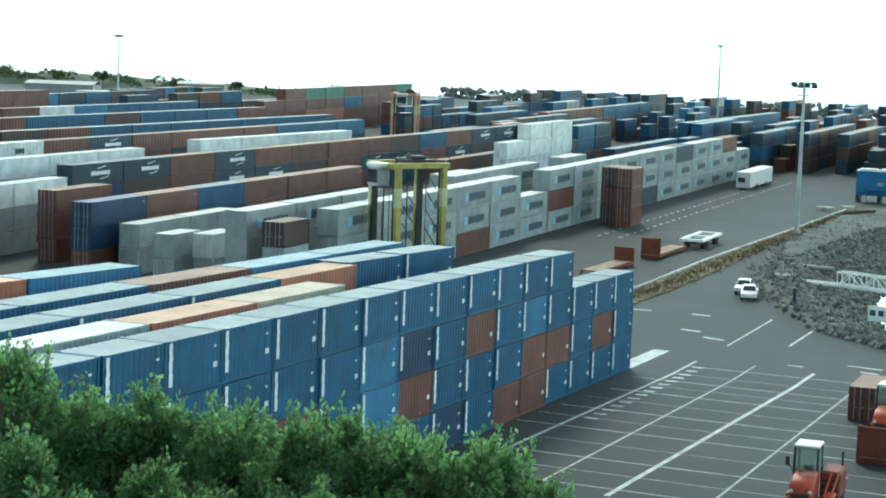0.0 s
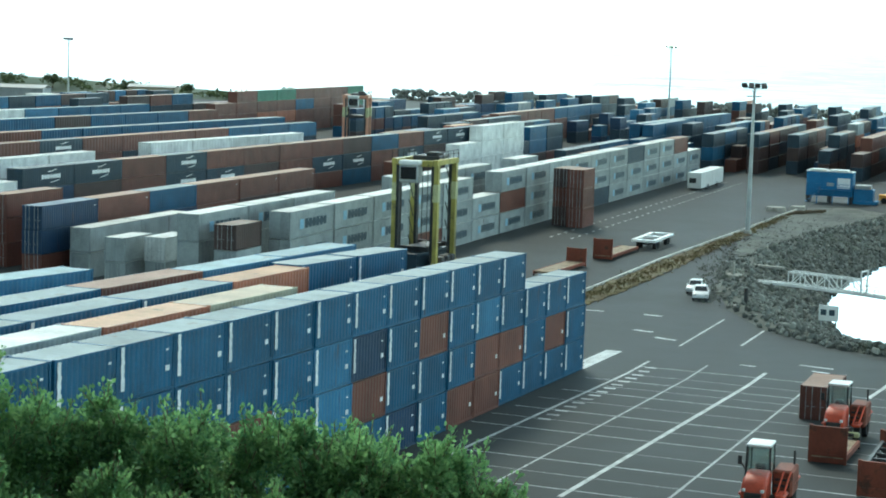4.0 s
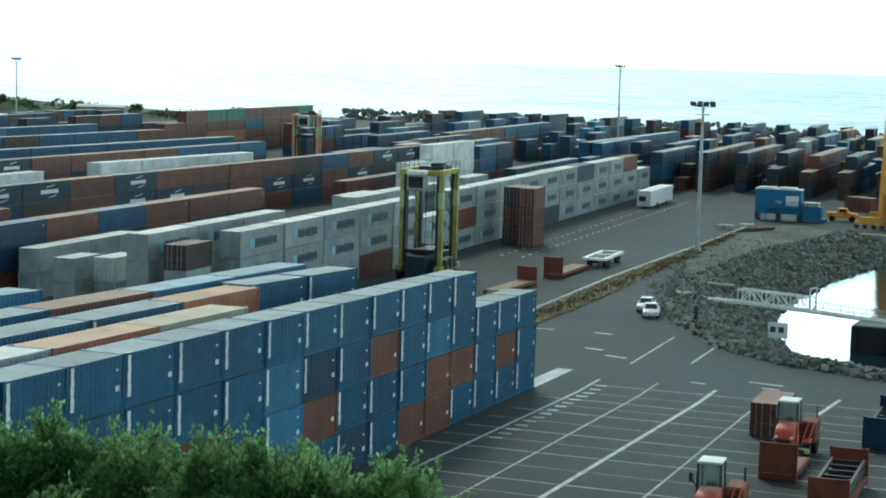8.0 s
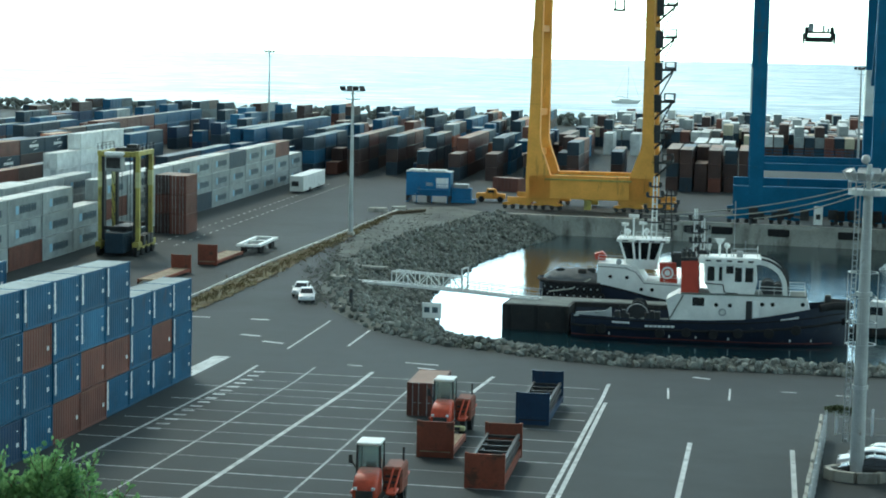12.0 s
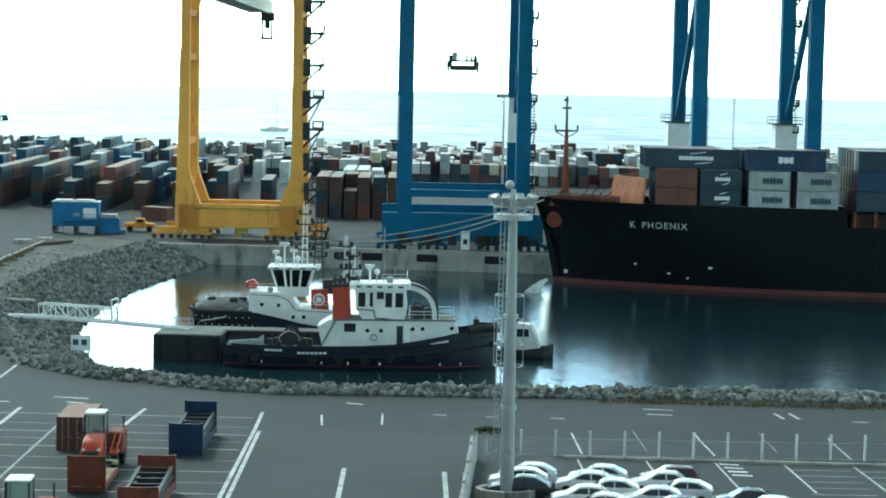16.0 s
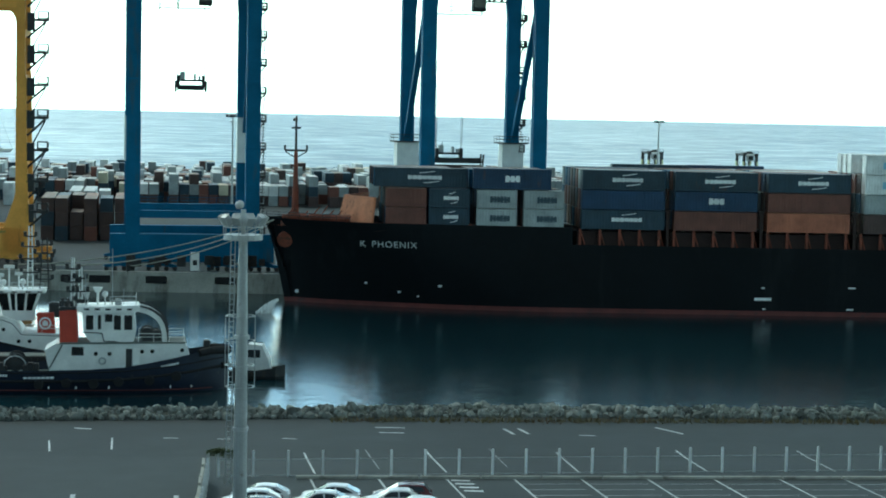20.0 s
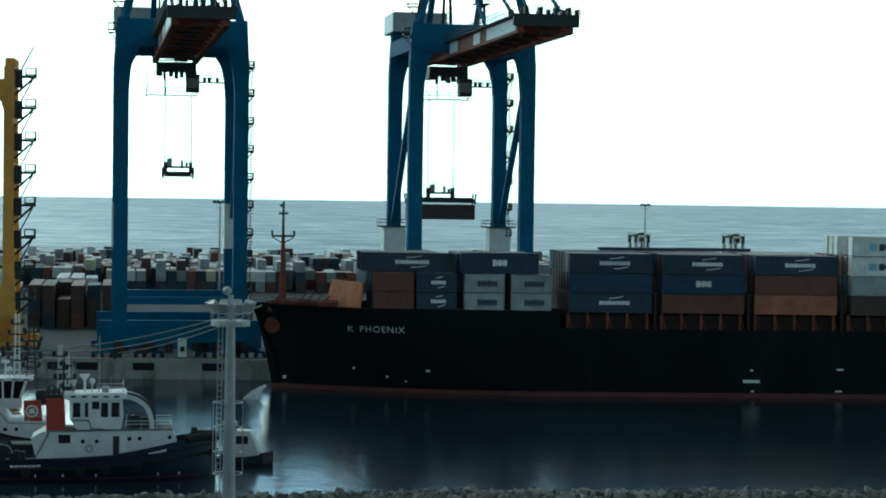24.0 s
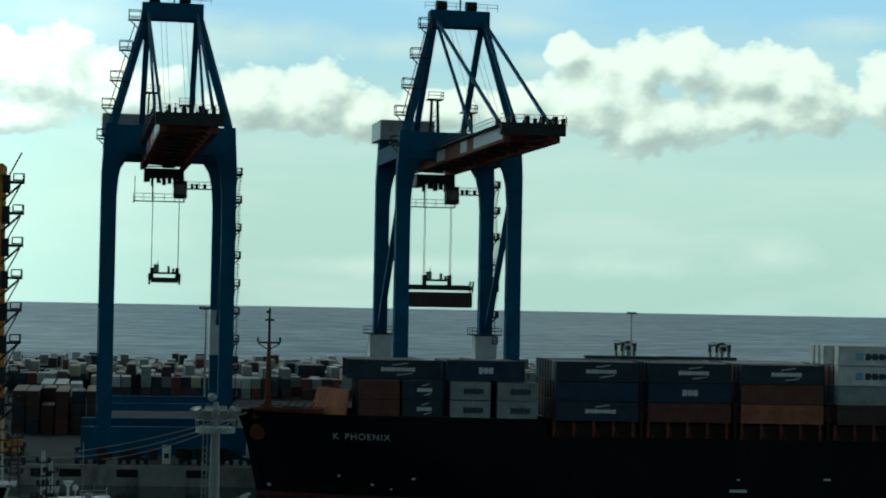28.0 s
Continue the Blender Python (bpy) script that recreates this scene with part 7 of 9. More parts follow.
    for xa, xb, xc, xd in ((-0.5, 0.5, 0.25, -1.1), (0.6, 1.1, 1.05, 0.35), (1.2, 2.05, 2.2, 1.15), (2.15, 3.0, 3.6, 2.35)):
        for y in (-1, 1):
            bm = B()
            f = [bm.verts.new(p) for p in ((xa, y * 1.69, 6.35), (xb, y * 1.69, 6.35), (xc, y * 2.03, 8.35), (xd, y * 2.03, 8.35))]
            bm.faces.new(f)
            bmesh.ops.solidify(bm, geom=bm.faces[:], thickness=0.03)
            part("window", bm, M_GLASSDARK, wh)
    bm = B()
    box(bm, -1.65, 4.5, -2.3, 2.3, 8.4, 8.72, 0.08)
    roof = part("wheelhouse_roof", bm, M_TUGWHITE, wh)
    for x in (-0.9, 0.6, 2.2, 3.5):
        bm = B()
        box(bm, x, x + 0.6, -2.33, -2.28, 8.48, 8.62)
        part("roof_slot", bm, M_DARK, roof)
    for a, b in (((-1.2, -2.1, 8.7), (4.2, -2.1, 8.7)),):
        bm = B()
        railing(bm, [a, b], 0.9, 0.05)
        part("roof_rail", bm, M_TUGWHITE, wh)
    bm = B()
    prism(bm, [(3.6, 3.7), (3.5, 6.1), (5.4, 6.2), (5.6, 3.7)], 'y', -2.7, -1.2)
    fn = part("funnel", bm, M_FUNNEL, top, "red funnel with a round badge")
    for r, d, mat in ((0.72, 0.06, M_MARK), (0.52, 0.08, M_FUNNEL), (0.34, 0.10, M_MARK)):
        bm = B()
        bmesh.ops.create_cone(bm, cap_ends=True, segments=20, radius1=r, radius2=r, depth=d, matrix=pose(4.45, -2.7, 5.0, 90))
        part("funnel_badge", bm, mat, fn)
    bm = B()
    box(bm, 4.8, 6.6, -2.0, -0.6, 5.6, 7.3, 0.2)
    part("exhaust_box", bm, M_DARK, top)
    bm = B()
    prism(bm, [(-4.2, 6.0), (-4.3, 6.7), (-3.4, 7.0), (-2.9, 6.5), (-3.0, 6.0)], 'y', -0.6, 0.6)
    bar(bm, (-3.5, 0, 5.8), (-3.5, 0, 6.4), 0.4, sides=8)
    part("fire_monitor", bm, M_FUNNEL, top)
    lattice_mast(top, 2.6, 0, 8.7, 16.0, 0.32, ((10.6, 1.0), (12.2, 1.1), (13.6, 0.9), (14.8, 0.6)))
    lattice_mast(top, 4.2, 0.3, 8.7, 14.6, 0.5, ((9.8, 0.9), (10.8, 1.1), (11.8, 0.8), (12.8, 1.1), (13.8, 0.8)), M_DARK)
    for x, z, w in ((0.2, 11.2, 1.2), (-0.8, 10.2, 0.8), (1.3, 10.4, 0.9)):
        bm = B()
        bar(bm, (x, 0, 8.7), (x, 0, z), 0.2, sides=8)
        box(bm, x - w / 2, x + w / 2, -0.2, 0.2, z - 0.1, z + 0.25)
        part("radar", bm, M_TUGWHITE, top)
    for x, z in ((-0.4, 9.5), (1.8, 9.6)):
        bm = B()
        bmesh.ops.create_icosphere(bm, subdivisions=2, radius=0.38, matrix=Matrix.Translation((x, -0.8, z)))
        bar(bm, (x, -0.8, 8.7), (x, -0.8, z), 0.2, sides=6)
        part("radome", bm, M_TUGWHITE, top, smooth=True)
    bm = B()
    bar(bm, (6.2, 0, 7.0), (9.2, 0, 9.4), 0.22)
    part("tow_boom", bm, M_STEEL, top)
    return top


tug_near()
tug_far()

bm = B()
prism(bm, [(-38.6, 208.9), (-31.2, 208.9), (-31.2, 213.4), (-4.0, 214.2), (-4.0, 217.0), (-38.6, 217.0)], 'z', -4.0, -0.25)
pontoon = thing("pontoon", "dark steel mooring pontoon on the water", "pontoon", bm=bm, material=M_BLACKHULL)
bm = B()
prism(bm, [(-38.3, 209.2), (-31.5, 209.2), (-31.5, 213.7), (-4.3, 214.5), (-4.3, 216.7), (-38.3, 216.7)], 'z', -0.25, -0.17)
part("pontoon_deck", bm, M_DECK, pontoon)
bm = B()
for k in range(3):
    box(bm, -38 + 3.0 * k, -37.6 + 3.0 * k, 208.75, 208.9, -3.4, -0.3)
part("fender_posts", bm, M_TYRE, pontoon)


def gangway():
    top = thing("gangway", "white steel truss gangway from the bank to the pontoon", "gangway")
    a, b, c, d = Vector((-60.3, 219.5, 0.15)), Vector((-53.1, 218.0, 0.25)), Vector((-44.4, 216.5, 0.0)), Vector((-35.2, 213.5, -0.2))
    side = Vector((0.16, 0.95, 0))
    for p, q, nm in ((a, b, "shore_beam"), (b, c, "truss_deck"), (c, d, "pontoon_walkway")):
        bm = B()
        for s in (-0.7, 0.7):
            bar(bm, p + side * s, q + side * s, 0.22, 0.30)
        n = 8
        for k in range(n):
            m = p.lerp(q, (k + 0.5) / n)
            bar(bm, m - side * 0.7, m + side * 0.7, 0.5, 0.06)
        part(nm, bm, M_TUGWHITE, top)
    for s in (-0.7, 0.7):
        bm = B()
        n = 6
        up = Vector((0, 0, 1.55))
        for k in range(n + 1):
            m = b.lerp(c, k / n) + side * s
            bar(bm, m, m + up, 0.10)
            if k < n:
                m2 = b.lerp(c, (k + 1) / n) + side * s
                bar(bm, m + (up if k % 2 else Vector()), m2 + (Vector() if k % 2 else up), 0.10)
        bar(bm, b + side * s + up, c + side * s + up, 0.14)
        part("truss_side", bm, M_TUGWHITE, top)
        bm = B()
        railing(bm, [tuple(c + side * s), tuple(d + side * s)], 1.1, 0.07)
        part("handrail", bm, M_STEEL, top)
    bm = B()
    bar(bm, c + side, c + side + Vector((0, 0, 2.6)), 0.16)
    bar(bm, c - side, c - side + Vector((0, 0, 2.6)), 0.16)
    bar(bm, c + side + Vector((0, 0, 2.6)), c - side + Vector((0, 0, 2.6)), 0.16)
    part("end_portal", bm, M_TUGWHITE, top)
    bm = B()
    box(bm, a.x - 0.9, a.x + 0.9, a.y - 1.0, a.y + 1.0, -0.2, 0.7, 0.08)
    bar(bm, (a.x, a.y, 0.7), (a.x, a.y, 2.2), 0.5, sides=8)
    part("shore_pedestal", bm, M_CONCRETE, top)
    return top


gangway()
for x, y in ((-52.6, 196.6),):
    t = thing("mooring_post", "concrete mooring base with an iron post", "mooring post", pose(x, y, 0))
    bm = B()
    box(bm, -1.8, 1.8, -0.7, 0.7, 0.05, 0.35, 0.05)
    part("base", bm, M_CONCRETE, t)
    bm = B()
    bar(bm, (0.1, 0, 0.3), (0.1, 0, 2.2), 0.4, sides=8)
    part("post", bm, M_DARK, t)
for x, y, w in ((-59.2, 232.0, 3.8), (-55.0, 227.0, 1.2)):
    bm = B()
    box(bm, -w / 2, w / 2, -0.4, 0.4, 0.0, 0.3, 0.05)
    thing("concrete_beam", "pale concrete beam on the rubble", "concrete beam", pose(x, y, 0.25, 0, 0, -8), bm=bm, material=M_CONCRETE)
t = thing("notice_board", "white board with two dark panels on the rocks", "notice board", pose(-45.3, 203.5, -2.0))
bm = B()
box(bm, -1.05, 1.05, -0.08, 0.08, 0.55, 2.2, 0.03)
part("board", bm, M_TUGWHITE, t)
for x in (-0.55, 0.35):
    bm = B()
    box(bm, x - 0.30, x + 0.30, -0.10, -0.08, 1.15, 1.75)
    part("panel", bm, M_DARKMARK, t)
bm = B()
for x in (-0.8, 0.8):
    bar(bm, (x, 0.1, -1.6), (x, 0.1, 0.7), 0.14)
part("legs", bm, M_STEEL, t)

t = thing("workboat", "small white workboat with a dark hull", "workboat", pose(1.9, 218.0, -3.0, 0, 0, -8))
bm = B()
st = [(x, [(h * 0.6, -0.4), (h * 0.95, 0.3), (h, z)]) for x, h, z in ((-3.0, 1.3, 1.0), (0, 1.5, 1.0), (2.2, 1.0, 1.3), (3.2, 0.08, 1.6))]
part("hull", loft(bm, st), M_DARK, t)
bm = B()
prism(bm, [(-1.6, 0.9), (-1.5, 3.2), (-0.9, 3.9), (0.6, 3.8), (1.4, 2.2), (1.6, 0.9)], 'y', -1.0, 1.0)
cabin = part("cabin", bm, M_TUGWHITE, t)
windows(cabin, [(-0.9, 0.5, 2.4, 3.3)], -1.0)

# ---------------------------------------------------------------- straddle carriers
def wheel_mesh(r, w):
    bm = B()
    bmesh.ops.create_cone(bm, cap_ends=True, segments=18, radius1=r, radius2=r, depth=w, matrix=pose(0, 0, 0, 0, 90, 0))
    bmesh.ops.create_cone(bm, cap_ends=True, segments=12, radius1=r * 0.55, radius2=r * 0.45, depth=w + 0.06, matrix=pose(0, 0, 0, 0, 90, 0))
    return mesh_of("wheel", bm, M_TYRE)


BIG_WHEEL, CAR_WHEEL, TRUCK_WHEEL = wheel_mesh(0.75, 0.5), wheel_mesh(0.32, 0.22), wheel_mesh(0.52, 0.4)


def straddle_carrier(at, material, label, load=None):
    """Tall portal machine on eight wheels; length along y."""
    top = thing("straddle_carrier", label, "straddle carrier", at)
    for sx in (-1, 1):
        x = sx * 2.45
        bm = B()
        box(bm, x - 0.42, x + 0.42, -4.0, 4.0, 1.1, 1.8, 0.05)
        sill = part("bottom_beam", bm, material, top)
        bm = B()
        for y in (-1.6, 0.3, 1.7):
            box(bm, x - 0.6, x + 0.6, y - 0.6, y + 0.6, 1.3, 2.6, 0.1)
        part("drive_unit", bm, M_DARK, sill)
        for y in (-3.4, -1.2, 1.2, 3.4):
            w = part("wheel", BIG_WHEEL, None, top, at=pose(x, y, 0.75))
            bm = B()
            box(bm, -0.35, 0.35, -0.5, 0.5, 0.1, 0.95, 0.05)
            part("wheel_fork", bm, material, w)
        bm = B()
        box(bm, x - 0.3, x + 0.3, -3.5, 3.5, 12.9, 13.5, 0.05)
        part("top_beam", bm, material, top)
        for y in (-2.9, 2.9):
            bm = B()
            box(bm, x - 0.30, x + 0.30, y - 0.32, y + 0.32, 1.8, 13.4, 0.04)
            leg = part("leg", bm, material, top)
            bm = B()
            box(bm, x - 0.36 * sx - 0.16, x - 0.36 * sx + 0.16, y - 0.34, y + 0.34, 2.0, 12.8)
            part("lift_guide", bm, M_DARK, leg)
            bm = B()
            box(bm, x - 0.32, x + 0.32, y - 0.34, y + 0.34, 8.8, 10.8)
            part("leg_sleeve", bm, M_PALE_OLIVE, leg, "pale worn sleeve")
        bm = B()
        for k in range(5):
            z = 2.6 + 2.0 * k
            bar(bm, (x - sx * 0.25, 2.2, z), (x - sx * 0.25, 0.8, z + 2.0), 0.08)
        part("ladder", bm, M_DARK, top)
        bm = B()
        bar(bm, (x - sx * 0.2, -1.6, 2.2), (x - sx * 0.2, -1.6, 12.6), 0.16, sides=6)
        part("hoist_cylinder", bm, M_DARK, top)
    for y in (-2.9, 2.9):
        bm = B()
        box(bm, -2.2, 2.2, y - 0.3, y + 0.3, 12.7, 13.4, 0.05)
        part("cross_beam", bm, material, top)
    bm = B()
    box(bm, -1.2, 2.0, -1.0, 2.2, 13.1, 13.8, 0.1)
    box(bm, 0.2, 1.6, -0.6, 1.2, 13.8, 14.2, 0.1)
    part("engine_deck", bm, M_DARK, top)
    for sx in (-1, 1):
        bm = B()
        railing(bm, [(sx * 2.7, -3.4, 13.5), (sx * 2.7, 3.4, 13.5)], 0.9, 0.06)
        part("top_rail", bm, M_DARK, top)
    bm = B()
    box(bm, -1.5, 0.7, -4.3, -2.7, 10.9, 12.9, 0.15)
    cab = part("cab", bm, M_STEEL, top, "grey cab with windows")
    bm = B()
    box(bm, -1.6, 0.8, -4.4, -2.6, 12.9, 13.4, 0.12)
    part("cab_roof", bm, M_TUGWHITE, cab, "white cab roof")
    bm = B()
    box(bm, -1.35, 0.55, -4.34, -4.28, 11.3, 12.7)
    part("cab_window", bm, M_GLASSDARK, cab)
    bm = B()
    z = 3.2 if load else 8.6
    box(bm, -1.1, 1.1, -3.6, 3.6, z, z + 0.5)
    for y in (-3.4, 3.4):
        box(bm, -1.9, 1.9, y - 0.2, y + 0.2, z + 0.1, z + 0.6)
    part("spreader", bm, M_DARK, top)
    for x in (-1.6, 1.6):
        for y in (-3.4, 3.4):
            bm = B()
            bar(bm, (x, y, z + 0.4), (x, y, 13.0), 0.08, sides=5)
            part("hoist_chain", bm, M_DARK, top)
    if load:
        bm = B()
        box(bm, -1.22, 1.22, -5.2, 5.2, 0.5, 3.1, 0.03)
        for k in range(30):
            y = -5.0 + k * 10.0 / 30
            for sx in (-1, 1):
                box(bm, sx * 1.22, sx * 1.26, y, y + 0.18, 0.7, 2.9)
        part("carried_container", bm, paint(load), top, "dark container held low between the legs")
    return top


M_PALE_OLIVE = make("worn_olive_yellow", (0.55, 0.55, 0.30), rough=0.6, var=0.2, scale=0.5, fine=4, dirt=(0.3, 0.28, 0.16), dirt_at=0.56)
M_PINK = make("faded_orange_steel", (0.62, 0.30, 0.20), rough=0.6, var=0.25, scale=0.5, fine=4, dirt=(0.3, 0.2, 0.16), dirt_at=0.56)
carrier = straddle_carrier(pose(-89, 182, 0), M_OLIVE, "yellow-green straddle carrier driving along the lane", 'd')
straddle_carrier(pose(-186.8, 374, 0, 0, 0, 20), M_PINK, "faded orange straddle carrier among distant stacks")
straddle_carrier(pose(139.0, 655, 0, 0, 0, 10), M_DARK, "dark straddle carrier far behind the ship")
straddle_carrier(pose(172.0, 655, 0, 0, 0, 10), M_DARK, "dark straddle carrier far behind the ship")


# ---------------------------------------------------------------- cars
def car(at, material, label, group="parked cars", estate=False):
    """A small hatchback, nose towards -x."""
    top = thing("car", label, "car", at, group)
    def body_prof(bm, prof, w0, w1, zsplit):
        g = []
        for x, z in prof:
            g.append((x, z))
        n = len(g)
        left = [bm.verts.new((x, -(w0 if z < zsplit else w1), z)) for x, z in g]
        right = [bm.verts.new((x, (w0 if z < zsplit else w1), z)) for x, z in g]
        fs = [bm.faces.new(left), bm.faces.new(right[::-1])]
        for k in range(n):
            fs.append(bm.faces.new((left[k], right[k], right[(k + 1) % n], left[(k + 1) % n])))
        bmesh.ops.recalc_face_normals(bm, faces=bm.faces[:])
        bmesh.ops.bevel(bm, geom=[e for e in bm.edges], offset=0.05, segments=2, affect='EDGES', profile=0.6)
    bm = B()
    body_prof(bm, [(-2.02, 0.35), (-2.05, 0.62), (-1.9, 0.78), (-1.05, 0.98), (1.9, 1.02), (2.02, 0.85), (2.02, 0.35)], 0.86, 0.84, 0.8)
    body = part("body", bm, material, top, smooth=True)
    bm = B()
    roof_back = 1.75 if estate else 1.35
    body_prof(bm, [(-1.05, 0.96), (-0.25, 1.44), (0.2, 1.5), (roof_back - 0.3, 1.46), (1.9, 1.0)], 0.78, 0.64, 1.2)
    cabin = part("cabin", bm, material, top, smooth=True)
    for sy in (-1, 1):
        bm = B()
        y0, y1 = sy * 0.785, sy * 0.655
        for pts in (((-0.80, 1.04), (-0.22, 1.38), (0.28, 1.42), (0.32, 1.04)), ((0.40, 1.04), (0.38, 1.42), (roof_back - 0.42, 1.39), (1.55, 1.06))):
            vs = [bm.verts.new((x, y0 + (y1 - y0) * (z - 1.0) / 0.45 + sy * 0.012, z)) for x, z in pts]
            bm.faces.new(vs if sy < 0 else vs[::-1])
        part("side_window", bm, M_GLASSDARK, cabin)
    bm = B()
    bm.faces.new([bm.verts.new(p) for p in ((-1.02, -0.68, 1.0), (-1.02, 0.68, 1.0), (-0.30, 0.58, 1.435), (-0.30, -0.58, 1.435))])
    part("windscreen", bm, M_GLASSDARK, cabin)
    bm = B()
    bm.faces.new([bm.verts.new(p) for p in ((1.90, -0.66, 1.05), (roof_back - 0.22, -0.58, 1.43), (roof_back - 0.22, 0.58, 1.43), (1.90, 0.66, 1.05))])
    part("rear_window", bm, M_GLASSDARK, cabin)
    for x in (-1.28, 1.28):
        for sy in (-1, 1):
            part("wheel", CAR_WHEEL, None, top, at=pose(x, sy * 0.76, 0.32, 0, 0, 90))
    for sy in (-1, 1):
        bm = B()
        box(bm, -2.06, -1.86, sy * 0.74, sy * 0.44, 0.62, 0.76, 0.03)
        part("headlight", bm, M_STEEL, body)
        bm = B()
        box(bm, 1.94, 2.05, sy * 0.8, sy * 0.6, 0.7, 0.95, 0.03)
        part("tail_light", bm, M_CARRED, body)
        bm = B()
        box(bm, -0.75, -0.6, sy * 0.84, sy * 1.0, 0.98, 1.1, 0.03)
        part("wing_mirror", bm, material, body)
    bm = B()
    box(bm, -2.08, -2.02, -0.26, 0.26, 0.42, 0.53)
    part("number_plate", bm, M_MARK, body)
    return top


LOT = [(6.3, 131.2, 'w'), (5.4, 128.6, 'w'), (6.8, 126.1, 'w'), (5.0, 123.4, 'w'), (6.0, 120.7, 'w'), (11.2, 131.6, 'm'), (10.4, 129.4, 'w'), (11.6, 126.4, 'w'), (9.5, 123.6, 'w'), (10.6, 120.3, 'd'),
       (15.4, 123.7, 'd'), (16.5, 121.2, 'w'), (1.5, 131.2, 'w'), (0.9, 129.3, 'w'), (1.0, 126.4, 'd'), (2.2, 110.8, 'w'), (7.0, 118.0, 'w'), (11.9, 117.6, 'w'), (17.0, 118.4, 'w')]
CARS = {'w': (M_CARWHITE, "white hatchback parked in the car park"), 'd': (M_CARDARK, "dark hatchback parked in the car park"), 'm': (M_CARRED, "maroon hatchback parked in the car park")}
proto = {}
for k, (x, y, c) in enumerate(LOT):
    m = pose(x, y, gz(y) + 0.01, 0, 0, -4 + (k * 37 % 7 - 3))
    if c in proto:
        copy_thing(proto[c], m)
    else:
        proto[c] = car(m, *CARS[c], estate=(c == 'm'))
for x, y, r in ((-58.7, 201.3, 105), (-60.6, 205.8, 100)):
    tagged(copy_thing(proto['w'], pose(x, y, 0.01, 0, 0, r)), "white car waiting on the yard road", "car", "cars on the yard road")


# ---------------------------------------------------------------- flat racks, terminal tractors, boxes on the apron
def flat_rack(at, L, material, label, floor_mat=None, near=True, far=True, slats=False, h=2.5, stack=False):
    top = thing("flat_rack", label, "flat rack container", at, "flat racks")
    bm = B()
    for sx in (-1, 1):
        box(bm, sx * 1.2, sx * 1.02, -L / 2, L / 2, 0.25, 0.62)
    part("side_rail", bm, material, top)
    n = int(L / 0.6)
    for k in range(n):
        bm = B()
        y = -L / 2 + (k + 0.5) * L / n
        box(bm, -1.02, 1.02, y - L / n / 2 + (0.14 if slats else 0.015), y + L / n / 2 - 0.015, 0.45, 0.60)
        part("floor_plank", bm, floor_mat or M_TIMBER, top)
    for on, sy in ((near, -1), (far, 1)):
        if on:
            bm = B()
            y = sy * (L / 2 - 0.12)
            box(bm, -1.22, 1.22, y - 0.09, y + 0.09, 0.1, h, 0.02)
            for x in (-1.14, 1.14):
                box(bm, x - 0.1, x + 0.1, y - 0.13, y + 0.13, 0.05, h + 0.05)
            box(bm, -1.2, 1.2, y - 0.13, y + 0.13, 0.55, 0.7)
            part("end_wall", bm, material, top)
    bm = B()
    for sx in (-1, 1):
        for sy in (-1, 1):
            box(bm, sx * 1.22, sx * 1.04, sy * L / 2, sy * (L / 2 - 0.18), 0.05, 0.25)
    part("corner_casting", bm, M_DARK, top)
    if stack:
        for z in (0.95, 1.45):
            bm = B()
            for sx in (-1, 1):
                box(bm, sx * 1.12, sx * 0.92, -L / 2 + 0.5, L / 2 - 0.5, z, z + 0.26)
            for k in range(6):
                y = -L / 2 + 0.9 + k * (L - 1.8) / 5
                box(bm, -0.92, 0.92, y - 0.1, y + 0.1, z + 0.03, z + 0.2)
            part("stacked_frame", bm, M_DARK, top)
    return top


